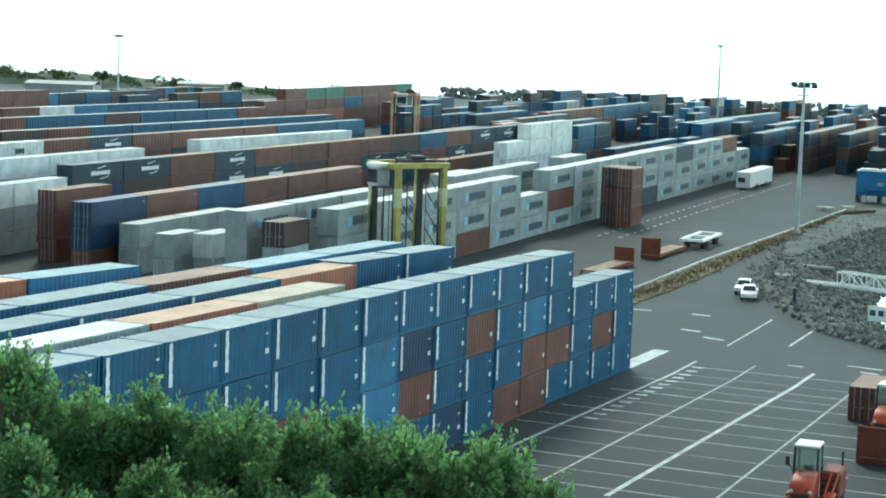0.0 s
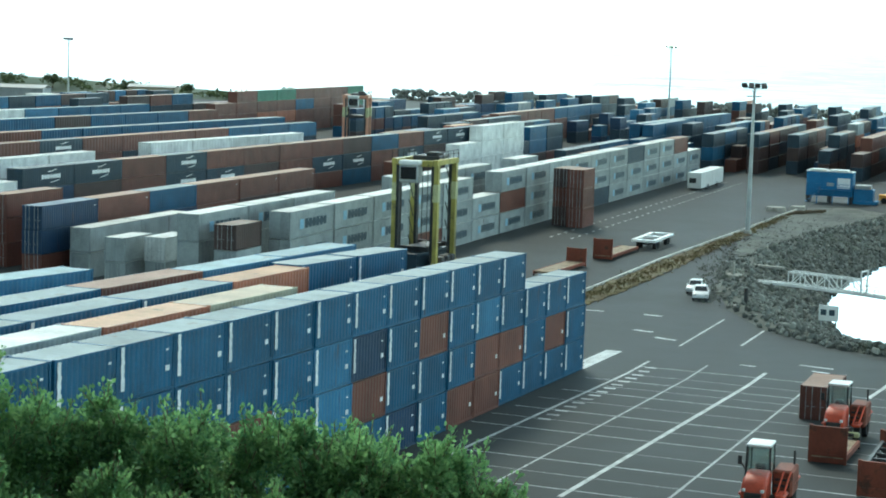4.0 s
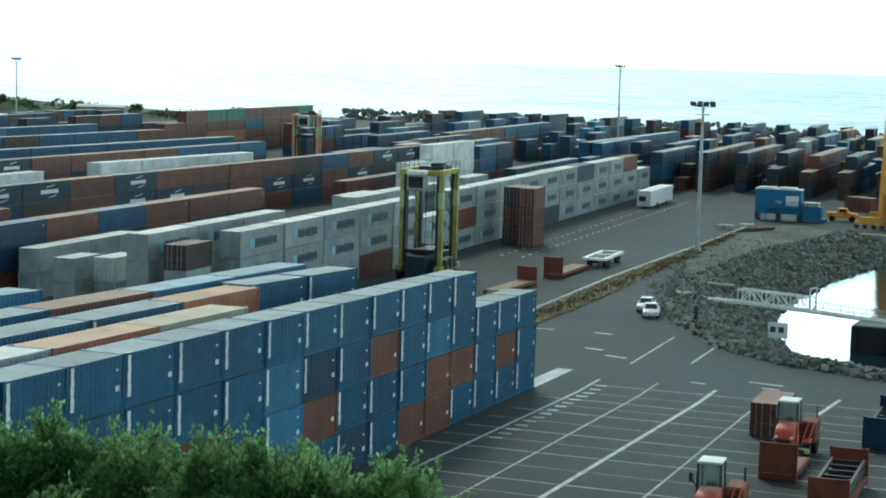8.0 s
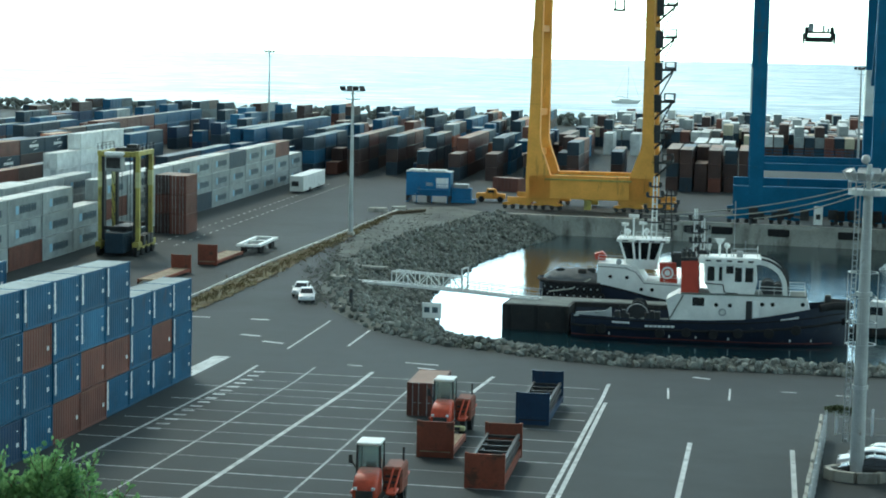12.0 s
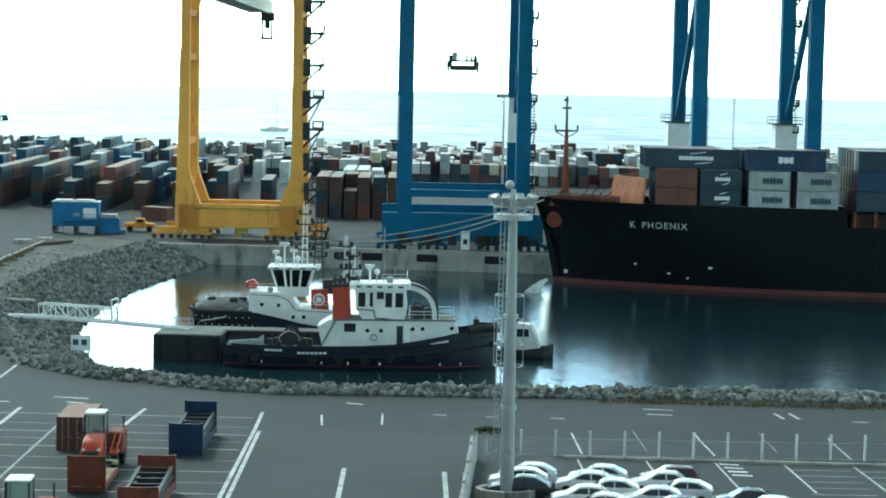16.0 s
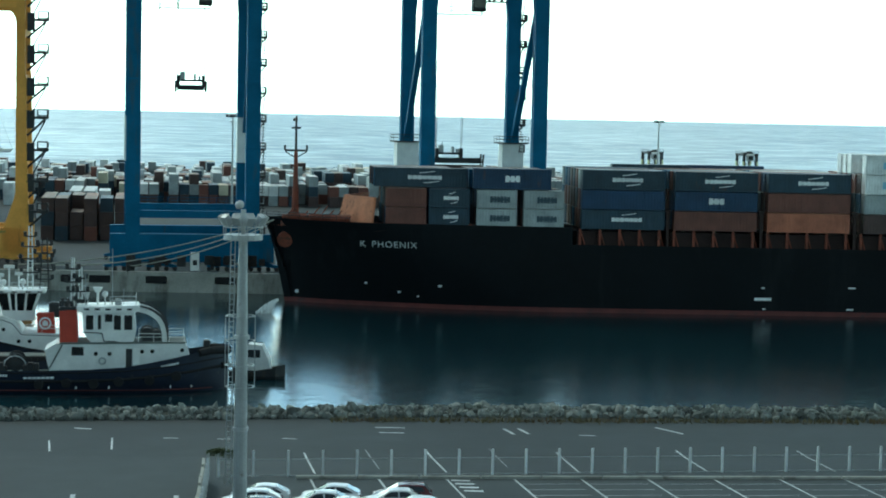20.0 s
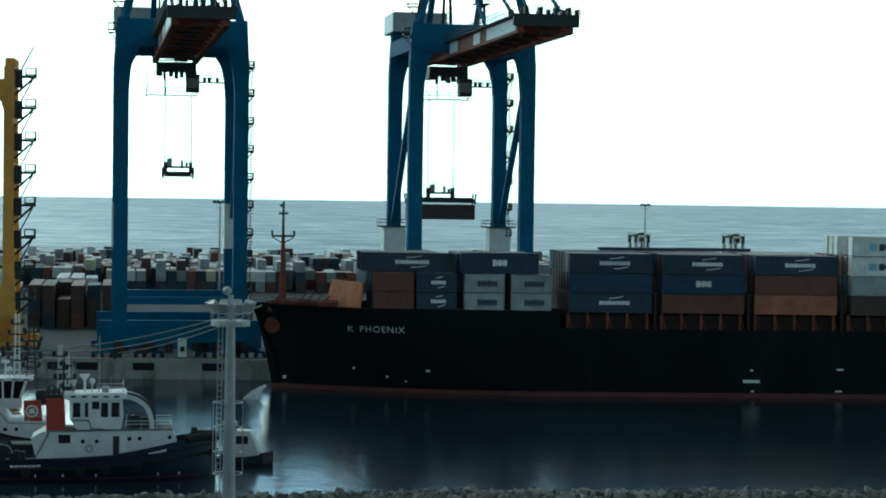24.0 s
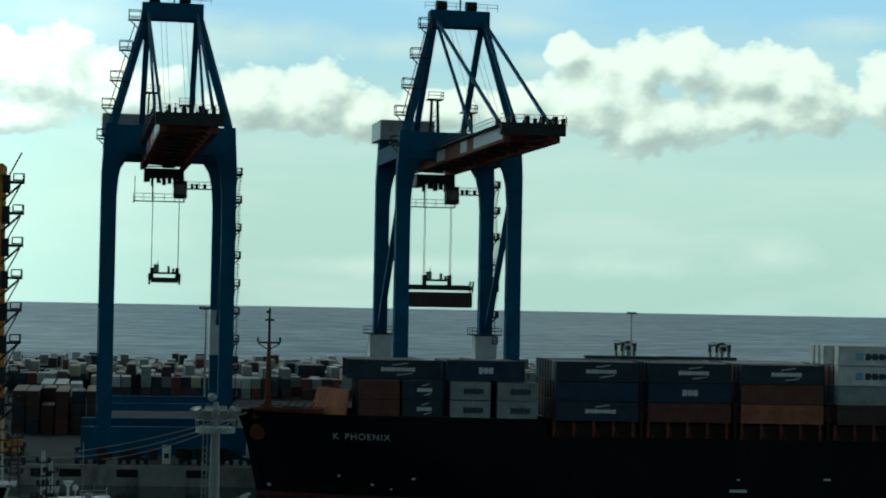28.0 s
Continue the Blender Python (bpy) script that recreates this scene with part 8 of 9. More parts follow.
def tractor(at):
    """A terminal tractor, nose towards -y: red bonnet, glazed cab with a white roof."""
    top = thing("terminal_tractor", "red yard tractor with a glass cab and white roof", "yard tractor", at, "yard tractors")
    bm = B()
    box(bm, -0.55, 0.55, -2.6, 2.6, 0.7, 1.1)
    part("chassis", bm, M_DARK, top)
    bm = B()
    prism(bm, [(-2.55, 0.95), (-2.75, 1.3), (-2.72, 1.75), (-2.5, 2.1), (-2.0, 2.35), (-0.6, 2.5), (-0.5, 0.95)], 'x', -1.15, 0.25)
    bmesh.ops.bevel(bm, geom=[e for e in bm.edges if abs(e.verts[0].co.x - e.verts[1].co.x) < 1e-4], offset=0.22, segments=3, affect='EDGES', profile=0.5)
    bonnet = part("bonnet", bm, M_TRACTORRED, top, smooth=True)
    bm = B()
    box(bm, -0.95, 0.05, -2.84, -2.6, 1.1, 1.6, 0.05)
    part("grille", bm, M_DARK, bonnet)
    bm = B()
    box(bm, -1.5, 1.4, -3.15, -2.85, 0.75, 1.12, 0.08)
    bumper = part("bumper", bm, M_PALE_OLIVE, top, "pale yellowish front bumper")
    for x in (-1.2, -0.3, 0.6):
        bm = B()
        box(bm, x, x + 0.45, -3.18, -3.14, 0.82, 1.05)
        part("bumper_stripe", bm, M_DARK, bumper)
    for x in (0.75, 1.15):
        bm = B()
        bar(bm, (x, -2.2, 1.4), (x + 0.15, -0.6, 2.5), 0.12, sides=6)
        part("step_rail", bm, M_TRACTORRED, top)
    for sx in (-1, 1):
        bm = B()
        box(bm, sx * 0.78, sx * 1.3, -2.5, -1.1, 1.35, 1.5, 0.04)
        part("mudguard", bm, M_TRACTORRED, top)
        bm = B()
        box(bm, -0.45 + sx * 0.42, -0.45 + sx * 0.62, -2.80, -2.66, 1.62, 1.8, 0.03)
        part("headlight", bm, M_MARK, bonnet)
        part("wheel", TRUCK_WHEEL, None, top, at=pose(sx * 1.05, -1.8, 0.62) @ Matrix.Diagonal((1, 1.2, 1.2, 1)))
        part("wheel", TRUCK_WHEEL, None, top, at=pose(sx * 1.0, 1.5, 0.75) @ Matrix.Diagonal((1.3, 1.45, 1.45, 1)))
        bm = B()
        box(bm, sx * 0.75, sx * 1.4, 0.5, 2.5, 1.55, 1.72, 0.04)
        part("rear_mudguard", bm, M_TRACTORRED, top)
    cx = -0.6
    bm = B()
    for x in (-0.68, 0.68):
        for y in (-0.5, 1.1):
            bar(bm, (cx + x, y, 1.5), (cx + x * 0.94, y + (0.12 if y < 0 else 0), 3.75), 0.11)
    frame_ = part("cab_frame", bm, M_DARK, top)
    for y in (-0.45, 1.08):
        bm = B()
        box(bm, cx - 0.64, cx + 0.64, y, y + 0.04, 1.6, 3.7)
        part("cab_pane", bm, M_CABGLASS, frame_)
    for x in (-0.67, 0.64):
        bm = B()
        box(bm, cx + x, cx + x + 0.03, -0.4, 1.05, 1.6, 3.7)
        part("cab_pane", bm, M_CABGLASS, frame_)
    bm = B()
    box(bm, cx - 0.72, cx + 0.72, -0.6, 1.2, 3.75, 3.9, 0.06)
    part("cab_roof", bm, M_TUGWHITE, top, "white roof")
    bm = B()
    box(bm, cx - 0.3, cx + 0.3, 0.3, 0.9, 1.4, 2.6, 0.1)
    part("seat", bm, M_DARK, top)
    # engine housing beside the cab, with slots
    bm = B()
    box(bm, 0.25, 1.4, -0.6, 1.8, 1.0, 2.55, 0.12)
    house = part("engine_housing", bm, M_RUSTRED, top)
    for z in (1.25, 1.6, 1.95):
        bm = B()
        box(bm, 0.4, 1.25, -0.64, -0.60, z, z + 0.14)
        part("slot", bm, M_DARK, house)
    bm = B()
    bar(bm, (1.2, 1.2, 2.6), (1.2, 1.2, 3.4), 0.13, sides=8)
    part("exhaust", bm, M_DARK, top)
    bm = B()
    bar(bm, (-1.25, -0.3, 2.2), (-1.6, -0.6, 2.9), 0.06)
    box(bm, -1.72, -1.5, -0.7, -0.62, 2.7, 3.2)
    part("mirror", bm, M_DARK, top)
    return top


def glass_material():
    m = bpy.data.materials.new("cab_glass")
    m.use_nodes = True
    b = m.node_tree.nodes["Principled BSDF"]
    b.inputs["Base Color"].default_value = (0.75, 0.86, 0.82, 1)
    b.inputs["Roughness"].default_value, b.inputs["Transmission Weight"].default_value, b.inputs["IOR"].default_value = 0.05, 0.85, 1.3
    return m


M_CABGLASS = glass_material()
container(6.06, 2.6, 'r', pose(-31.9, 142.9, gz(142.9), 0, 0, 4), (), 2, "apron boxes", "standing on the apron")
tr = tractor(pose(-28.1, 133.6, gz(133.6), 0, 0, 3))
copy_thing(tr, pose(-26.8, 107.4, gz(107.4), 0, 0, 5))
flat_rack(pose(-27.3, 126.6, gz(126.6), 0, 0, 3), 5.8, M_RUSTRED, "rusty red flat rack in front of a yard tractor", far=False)
flat_rack(pose(-23.5, 144.0, gz(144), 0, 0, 3), 10.2, paint('n'), "dark blue flat rack with both end walls up", M_DARK, h=2.5, stack=True)
flat_rack(pose(-22.4, 119.8, gz(119.8), 0, 0, 4), 10.2, M_RUSTRED, "rusty red flat rack with dark frames stacked in it", M_DARK, slats=True, h=2.3, stack=True)
# flat racks and a trailer along the kerb of the lane
flat_rack(pose(-79.9, 214.6, 0, 0, 0, 1.5), 12.2, M_RUSTRED, "plank-floored flat rack with a rusty end wall", near=False, h=2.2)
flat_rack(pose(-80.0, 235.2, 0, 0, 0, 2.5), 12.2, M_RUSTRED, "plank-floored flat rack with a tall rusty end wall", far=False, h=2.6)
t = thing("trailer_bed", "white empty container trailer beside the kerb", "trailer", pose(-79.4, 248.4, 0, 0, 0, 5))
bm = B()
for sx in (-1, 1):
    box(bm, sx * 1.6, sx * 1.1, -5.6, 5.6, 1.05, 1.35)
for y in (-5.3, 0, 5.3):
    box(bm, -1.2, 1.2, y - 0.35, y + 0.35, 1.05, 1.35)
part("frame", bm, M_TUGWHITE, t)
for sx in (-1, 1):
    for y in (-3.6, -2.4, 3.0, 4.2):
        part("wheel", TRUCK_WHEEL, None, t, at=pose(sx * 1.1, y, 0.52))
bm = B()
box(bm, -0.5, 0.5, -5.2, 5.2, 0.7, 1.05)
part("spine", bm, M_DARK, t)

t = thing("box_trailer", "white forty-foot box on a road trailer in the lane", "trailer", pose(-103.8, 355.6, 0, 0, 0, 5))
bm = B()
box(bm, -1.3, 1.3, -10.5, 10.5, 0.35, 3.2, 0.04)
bx = part("box_body", bm, M_TUGWHITE, t)
bm = B()
box(bm, -0.95, 0.35, -10.56, -10.5, 1.3, 2.2)
part("cooling_unit", bm, M_DARK, bx)
bm = B()
box(bm, -0.6, 0.6, -10.0, 10.0, 0.15, 0.35)
part("chassis", bm, M_DARK, t)
for sx in (-1, 1):
    for y in (-5.0, -3.8, 4.4):
        part("wheel", TRUCK_WHEEL, None, t, at=pose(sx * 1.12, y, 0.42) @ Matrix.Diagonal((1, 0.8, 0.8, 1)))

# power house by the quay: blue box with a stair and white panel
t = thing("power_container", "blue steel power cabin with white panel and steps", "power cabin", pose(-76.0, 337.5, 0, 0, 0, 3))
M_CABIN = make("cabin_blue", (0.018, 0.15, 0.32), rough=0.55, var=0.2, scale=0.5, fine=4, dirt=(0.10, 0.16, 0.22), dirt_at=0.58)
bm = B()
box(bm, -4.0, 4.0, -1.4, 1.4, 1.2, 5.4, 0.05)
cb = part("body", bm, M_CABIN, t)
bm = B()
box(bm, -4.05, 4.05, -1.45, 1.45, 5.4, 5.55)
for x in (-2.2, 1.4):
    box(bm, x - 1.4, x + 1.6, -1.2, 1.2, 5.55, 5.8, 0.05)
part("roof", bm, M_TUGWHITE, t, "white roof plates")
bm = B()
box(bm, 1.4, 3.6, -1.47, -1.4, 2.6, 4.4)
part("white_panel", bm, M_MARK, cb)
bm = B()
box(bm, -0.4, 0.8, -1.45, -1.4, 3.0, 3.5)
part("grey_panel", bm, M_STEEL, cb)
bm = B()
box(bm, -2.0, 3.8, -2.4, -1.4, 2.2, 2.35)
railing(bm, [(-2.0, -2.4, 2.35), (3.8, -2.4, 2.35)], 1.0, 0.07)
for x in (-1.9, 0.8, 3.6):
    bar(bm, (x, -2.3, 0), (x, -2.3, 2.2), 0.14)
for k in range(5):
    box(bm, -2.1 - 0.45 * k, -1.65 - 0.45 * k, -2.4, -1.6, 1.85 - 0.42 * k, 1.95 - 0.42 * k)
part("gallery", bm, M_CABIN, t)
bm = B()
for x in (-3.7, 0, 3.7):
    box(bm, x - 0.3, x + 0.3, -1.2, 1.2, 0, 1.2)
part("plinth", bm, M_DARK, t)
t = thing("equipment_cabinet", "small blue equipment cabinet with a pale lid", "cabinet", pose(-70.3, 338.5, 0, 0, 0, 3))
bm = B()
box(bm, -1.7, 1.7, -1.0, 1.0, 0.2, 2.6, 0.1)
part("body", bm, M_CABIN, t)
bm = B()
box(bm, -1.4, 1.2, -1.05, 1.05, 2.6, 3.3, 0.1)
part("lid", bm, M_STEEL, t)
bm = B()
box(bm, -2.4, 2.4, -1.3, 1.3, 0.0, 0.6, 0.05)
part("skid", bm, M_CABIN, t)
t = thing("yellow_loader", "low yellow quay tractor parked by the crane", "quay tractor", pose(-65.9, 343.0, 0, 0, 0, 8))
bm = B()
prism(bm, [(-2.6, 0.6), (-2.6, 1.5), (-0.9, 1.6), (-0.7, 2.3), (0.8, 2.3), (1.1, 1.5), (2.6, 1.4), (2.6, 0.6)], 'y', -1.1, 1.1)
part("body", bm, M_YELLOW, t)
bm = B()
box(bm, -0.5, 0.6, -1.13, -1.1, 1.65, 2.15)
part("window", bm, M_GLASSDARK, t)
for x in (-1.7, 1.7):
    for sy in (-1, 1):
        part("wheel", TRUCK_WHEEL, None, t, at=pose(x, sy * 1.05, 0.52, 0, 0, 90))
for x, y, w in ((-79.6, 314.4, 3.4), (-77.0, 318.5, 2.6)):
    bm = B()
    bmesh.ops.create_cone(bm, cap_ends=True, segments=20, radius1=w / 2, radius2=w / 2 * 0.9, depth=0.6, matrix=Matrix.Translation((0, 0, 0.3)))
    thing("concrete_ring", "pale round concrete base at the end of the kerb", "concrete base", pose(x, y, 0), bm=bm, material=M_CONCRETE)
bm = B()
for k in range(7):
    bar(bm, (-75.8 + 0.5 * k, 306.5 + 1.1 * k, 0.1 + 0.2 * (k % 2)), (-74.6 + 0.55 * k, 308.0 + 1.0 * k, 0.6), 0.45, sides=7)
thing("log_pile", "heap of dark logs at the kerb's end", "logs", bm=bm, material=M_BARK)


# ---------------------------------------------------------------- light masts and fence
def light_mast(at, h, w, label, heads=4):
    top = thing("light_mast", label, "light mast", at, "yard light masts")
    bm = B()
    bar(bm, (0, 0, 0), (0, 0, h - 1.6), w, sides=12, w2=w * 0.5)
    part("pole", bm, M_STEEL, top, smooth=False)
    bm = B()
    box(bm, -0.5, 0.5, -0.5, 0.5, 0.0, 0.6, 0.08)
    part("base", bm, M_CONCRETE, top)
    bm = B()
    bar(bm, (0, 0, h - 1.8), (0, 0, h - 0.4), w * 0.45, sides=10)
    bar(bm, (-1.5, 0, h - 0.5), (1.5, 0, h - 0.5), 0.16)
    bar(bm, (0, -1.2, h - 0.9), (0, 1.2, h - 0.9), 0.16)
    box(bm, -0.9, 0.9, -0.6, 0.6, h - 1.75, h - 1.6)
    part("head_frame", bm, M_STEEL, top)
    for k in range(heads):
        bm = B()
        x = -1.4 + 2.8 * k / max(heads - 1, 1)
        bmesh.ops.create_cube(bm, size=1, matrix=pose(x, -0.25 + 0.2 * (k % 2), h - 0.15, 38 if k % 2 else -30, 0, 10 * k) @ Matrix.Diagonal((0.75, 0.9, 0.28, 1)))
        part("floodlight", bm, M_DARK, top)
    return top


light_mast(pose(-73.0, 272.6, 0), 21.5, 0.75, "tall grey light mast beside the lane")
light_mast(pose(-179.0, 570.0, 0), 24.9, 0.7, "distant slim light mast among stacks")
light_mast(pose(-385.0, 552.0, 0), 21.0, 0.7, "distant slim light mast among stacks")
light_mast(pose(-2.6, 500.0, 0), 24.2, 0.7, "distant slim light mast beyond the quay")
light_mast(pose(139.5, 648.0, 0), 24.0, 0.9, "distant light mast behind the ship")


def big_mast():
    at = pose(0.1, 125.9, gz(125.9))
    z0 = gz(125.9)
    top = thing("light_mast", "thick grey light mast with ringed lamp platform", "light mast", at)
    h = 19.4 - z0
    bm = B()
    bar(bm, (0, 0, 0), (0, 0, 6.0), 0.95, sides=16, w2=0.86)
    bar(bm, (0, 0, 6.0), (0, 0, 12.0), 0.86, sides=16, w2=0.74)
    bar(bm, (0, 0, 12.0), (0, 0, h), 0.74, sides=16, w2=0.56)
    pole = part("pole", bm, M_STEEL, top)
    bm = B()
    for z in (5.9, 11.9):
        bar(bm, (0, 0, z), (0, 0, z + 0.25), 1.02, sides=16)
    part("pole_flange", bm, M_STEEL, pole)
    bm = B()
    bar(bm, (0, 0, h - 0.35), (0, 0, h), 2.5, sides=20)
    part("platform", bm, M_STEEL, top)
    bm = B()
    ring(bm, (0, 0), 1.25, 14, 0.08, h + 0.5)
    ring(bm, (0, 0), 1.25, 14, 0.08, h + 1.0)
    for k in range(14):
        a = 2 * math.pi * k / 14
        bar(bm, (1.25 * math.cos(a), 1.25 * math.sin(a), h), (1.25 * math.cos(a), 1.25 * math.sin(a), h + 1.0), 0.07)
    part("platform_rail", bm, M_STEEL, top)
    for k in range(10):
        a = 2 * math.pi * k / 10
        bm = B()
        bmesh.ops.create_cube(bm, size=1, matrix=pose(1.35 * math.cos(a), 1.35 * math.sin(a), h + 0.95, 0, 32, math.degrees(a)) @ Matrix.Diagonal((0.35, 0.5, 0.6, 1)))
        part("floodlight", bm, M_STEEL, top)
    bm = B()
    bar(bm, (0, 0, h), (0, 0, h + 1.6), 0.35, sides=10)
    bmesh.ops.create_icosphere(bm, subdivisions=2, radius=0.3, matrix=Matrix.Translation((-0.25, 0, h + 1.9)))
    part("mast_head", bm, M_STEEL, top)
    bm = B()
    for x in (-0.62, -0.95):
        bar(bm, (x, 0, 2.4), (x * 0.8, 0, h), 0.07)
    for k in range(42):
        z = 2.6 + k * 0.36
        bar(bm, (-0.62 * (1 - 0.2 * z / h), 0, z), (-0.95 * (1 - 0.2 * z / h), 0, z), 0.05)
    part("ladder", bm, M_STEEL, top)
    bm = B()
    for z in (8.8, 10.2, 11.8, 13.4):
        ring(bm, (-0.1, 0), 0.95, 10, 0.06, z)
    for k in range(4):
        a = 2 * math.pi * k / 4
        bar(bm, (-0.1 + 0.95 * math.cos(a), 0.95 * math.sin(a), 8.8), (-0.1 + 0.95 * math.cos(a), 0.95 * math.sin(a), 13.4), 0.06)
    part("ladder_cage", bm, M_STEEL, top)
    for k in range(8):
        a0, a1 = 2 * math.pi * k / 8, 2 * math.pi * (k + 1) / 8 - 0.06
        bm = B()
        bar(bm, (1.9 * math.cos(a0), 1.3 * math.sin(a0), 0.35), (1.9 * math.cos(a1), 1.3 * math.sin(a1), 0.35), 0.4, 0.7)
        part("concrete_block", bm, M_CONCRETE, top, "yellowish concrete guard block")
    return top


big_mast()
fence = thing("fence", "wire fence on white posts round the car park", "fence")
posts = [(-1.47 + 2.57 * k, 143.0 + 0.17 * k) for k in range(22)] + [(-2.2 - 0.02 * k, 141.8 - 2.4 * k) for k in range(16)]
bm = B()
bar(bm, (0, 0, 0), (0, 0, 1.95), 0.17)
POST = mesh_of("post", bm, M_MARK)
for x, y in posts:
    part("post", POST, None, fence, at=pose(x, y, gz(y)))
bm = B()
for (xa, ya), (xb, yb) in list(zip(posts[:21], posts[1:22])) + list(zip(posts[22:-1], posts[23:])):
    for z in (0.08, 1.3):
        bar(bm, (xa, ya, gz(ya) + z), (xb, yb, gz(yb) + z), 0.035)
part("wires", bm, M_STEEL, fence)
bm = B()
for k in range(12):
    y = 139.5 - 2.6 * k
    box(bm, -2.62 - 0.02 * k, -2.42 - 0.02 * k, y - 1.25, y + 1.25, gz(y), gz(y) + 1.5 + 0.25 * (k % 3 == 0))
part("pale_panel", bm, M_CONCRETE, fence, "pale weathered fence panels")
for k in range(11):
    bm = B()
    x = 4.2 + 4.6 * k
    box(bm, x, x + 4.5, 142.25, 142.55, gz(142.4) - 0.1, gz(142.4) + 0.22, 0.03)
    thing("kerb_stone", "grey concrete kerb stone of the car park", "kerb stone", group="car park kerb", bm=bm, material=M_CONCRETE)

# ---------------------------------------------------------------- plants, shore and far buildings
def leaf_material(name, dark, light):
    """Thin leaves that let light through, each of its own green."""
    m = bpy.data.materials.new(name)
    m.use_nodes = True
    nt = m.node_tree
    n, l = nt.nodes, nt.links
    geo = n.new("ShaderNodeNewGeometry")
    co = n.new("ShaderNodeTexCoord")
    noi = n.new("ShaderNodeTexNoise"); noi.inputs["Scale"].default_value = 0.9; noi.inputs["Detail"].default_value = 3
    l.new(co.outputs["Object"], noi.inputs["Vector"])
    ad = n.new("ShaderNodeMath"); ad.operation = 'MULTIPLY_ADD'; ad.inputs[1].default_value = 0.45
    l.new(geo.outputs["Random Per Island"], ad.inputs[0]); l.new(noi.outputs["Fac"], ad.inputs[2])
    r = n.new("ShaderNodeValToRGB")
    r.color_ramp.elements[0].position, r.color_ramp.elements[1].position = 0.42, 0.95
    r.color_ramp.elements[0].color, r.color_ramp.elements[1].color = (*dark, 1), (*light, 1)
    l.new(ad.outputs[0], r.inputs[0])
    b = n["Principled BSDF"]
    b.inputs["Roughness"].default_value = 0.5
    l.new(r.outputs[0], b.inputs["Base Color"])
    tr = n.new("ShaderNodeBsdfTranslucent")
    l.new(r.outputs[0], tr.inputs["Color"])
    mix = n.new("ShaderNodeMixShader"); mix.inputs[0].default_value = 0.62
    l.new(b.outputs[0], mix.inputs[1]); l.new(tr.outputs[0], mix.inputs[2])
    l.new(mix.outputs[0], n["Material Output"].inputs["Surface"])
    return m


M_LEAVES = leaf_material("bush_leaves", (0.07, 0.17, 0.075), (0.23, 0.40, 0.155))


def leaves_mesh(name, spots, rnd, length, width, material):
    """A mesh of small folded leaves, one at each (place, way out)."""
    v, f = [], []
    for c, out in spots:
        d = (out + Vector((rnd.gauss(0, .6), rnd.gauss(0, .6), rnd.gauss(0, .6)))).normalized()
        side = d.cross(Vector((rnd.gauss(0, 1), rnd.gauss(0, 1), rnd.gauss(0, 1)))).normalized()
        up = d.cross(side) * 0.25
        k = rnd.uniform(0.6, 1.3)
        L, w = length * k, width * k
        i = len(v)
        v += [c, c + d * L * .5 + side * w + up * w, c + d * L, c + d * L * .5 - side * w + up * w]
        f += [(i, i + 1, i + 2), (i, i + 2, i + 3)]
    me = bpy.data.meshes.new(name)
    me.from_pydata([tuple(p) for p in v], [], f)
    me.materials.append(material)
    return me


def tree(x, y, top, r, deep, seed, label):
    rnd = random.Random(seed)
    z0 = hill_z(x, y) - 0.3
    t = thing("tree", label, "tree", pose(x, y, z0), group="trees below the lookout")
    h = top - z0
    mid = h - deep * 0.5
    bm = B()
    p, w = Vector((0, 0, 0)), 0.34
    for k in range(6):
        q = Vector((rnd.uniform(-.25, .25), rnd.uniform(-.25, .25), (k + 1) * (h - 0.9) / 6))
        bar(bm, p, q, w, sides=8, w2=w * 0.80)
        p, w = q, w * 0.80
    part("trunk", bm, M_BARK, t)
    clumps = []
    for k in range(64):
        u, a = rnd.uniform(-0.9, 1.0), rnd.uniform(0, 2 * math.pi)
        s = math.sqrt(max(0, 1 - u * u)) * rnd.uniform(0.55, 1.05)
        clumps.append(Vector((r * s * math.cos(a), r * s * math.sin(a), mid + deep * 0.46 * u * rnd.uniform(0.8, 1.0))))
    for k in range(7):
        bm = B()
        c = clumps[k]
        a = Vector((0, 0, max(c.z * rnd.uniform(0.6, 0.85), h * 0.3)))
        m = a.lerp(c, 0.55) + Vector((0, 0, 0.2))
        bar(bm, a, m, 0.11, sides=6, w2=0.07)
        bar(bm, m, c, 0.07, sides=6, w2=0.02)
        part("limb", bm, M_BARK, t)
    spots = []
    axis = Vector((0, 0, mid))
    twigs = B()
    for c in clumps:
        g = rnd.uniform(0.26, 0.5)
        for _ in range(int(130 + g * 300)):
            d = Vector((rnd.gauss(0, 1), rnd.gauss(0, 1), rnd.gauss(0, 1))).normalized()
            spots.append((c + d * g * rnd.uniform(0.5, 1.1), (d + Vector((0, 0, .35)))))
        # sprigs that stand out of the crown
        for _ in range(2):
            way = ((c - axis).normalized() + Vector((rnd.gauss(0, .4), rnd.gauss(0, .4), rnd.uniform(0.3, 1.2)))).normalized()
            L = rnd.uniform(0.4, 0.95)
            bar(twigs, c, c + way * L, 0.018)
            for j in range(20):
                s = rnd.uniform(0.25, 1.0)
                spots.append((c + way * L * s + Vector((rnd.gauss(0, .05), rnd.gauss(0, .05), rnd.gauss(0, .05))), way))
    crown = part("crown", leaves_mesh("crown", spots, rnd, 0.14, 0.042, M_LEAVES), None, t, "dense fresh green leaves")
    part("twigs", twigs, M_BARK, crown)
    return t


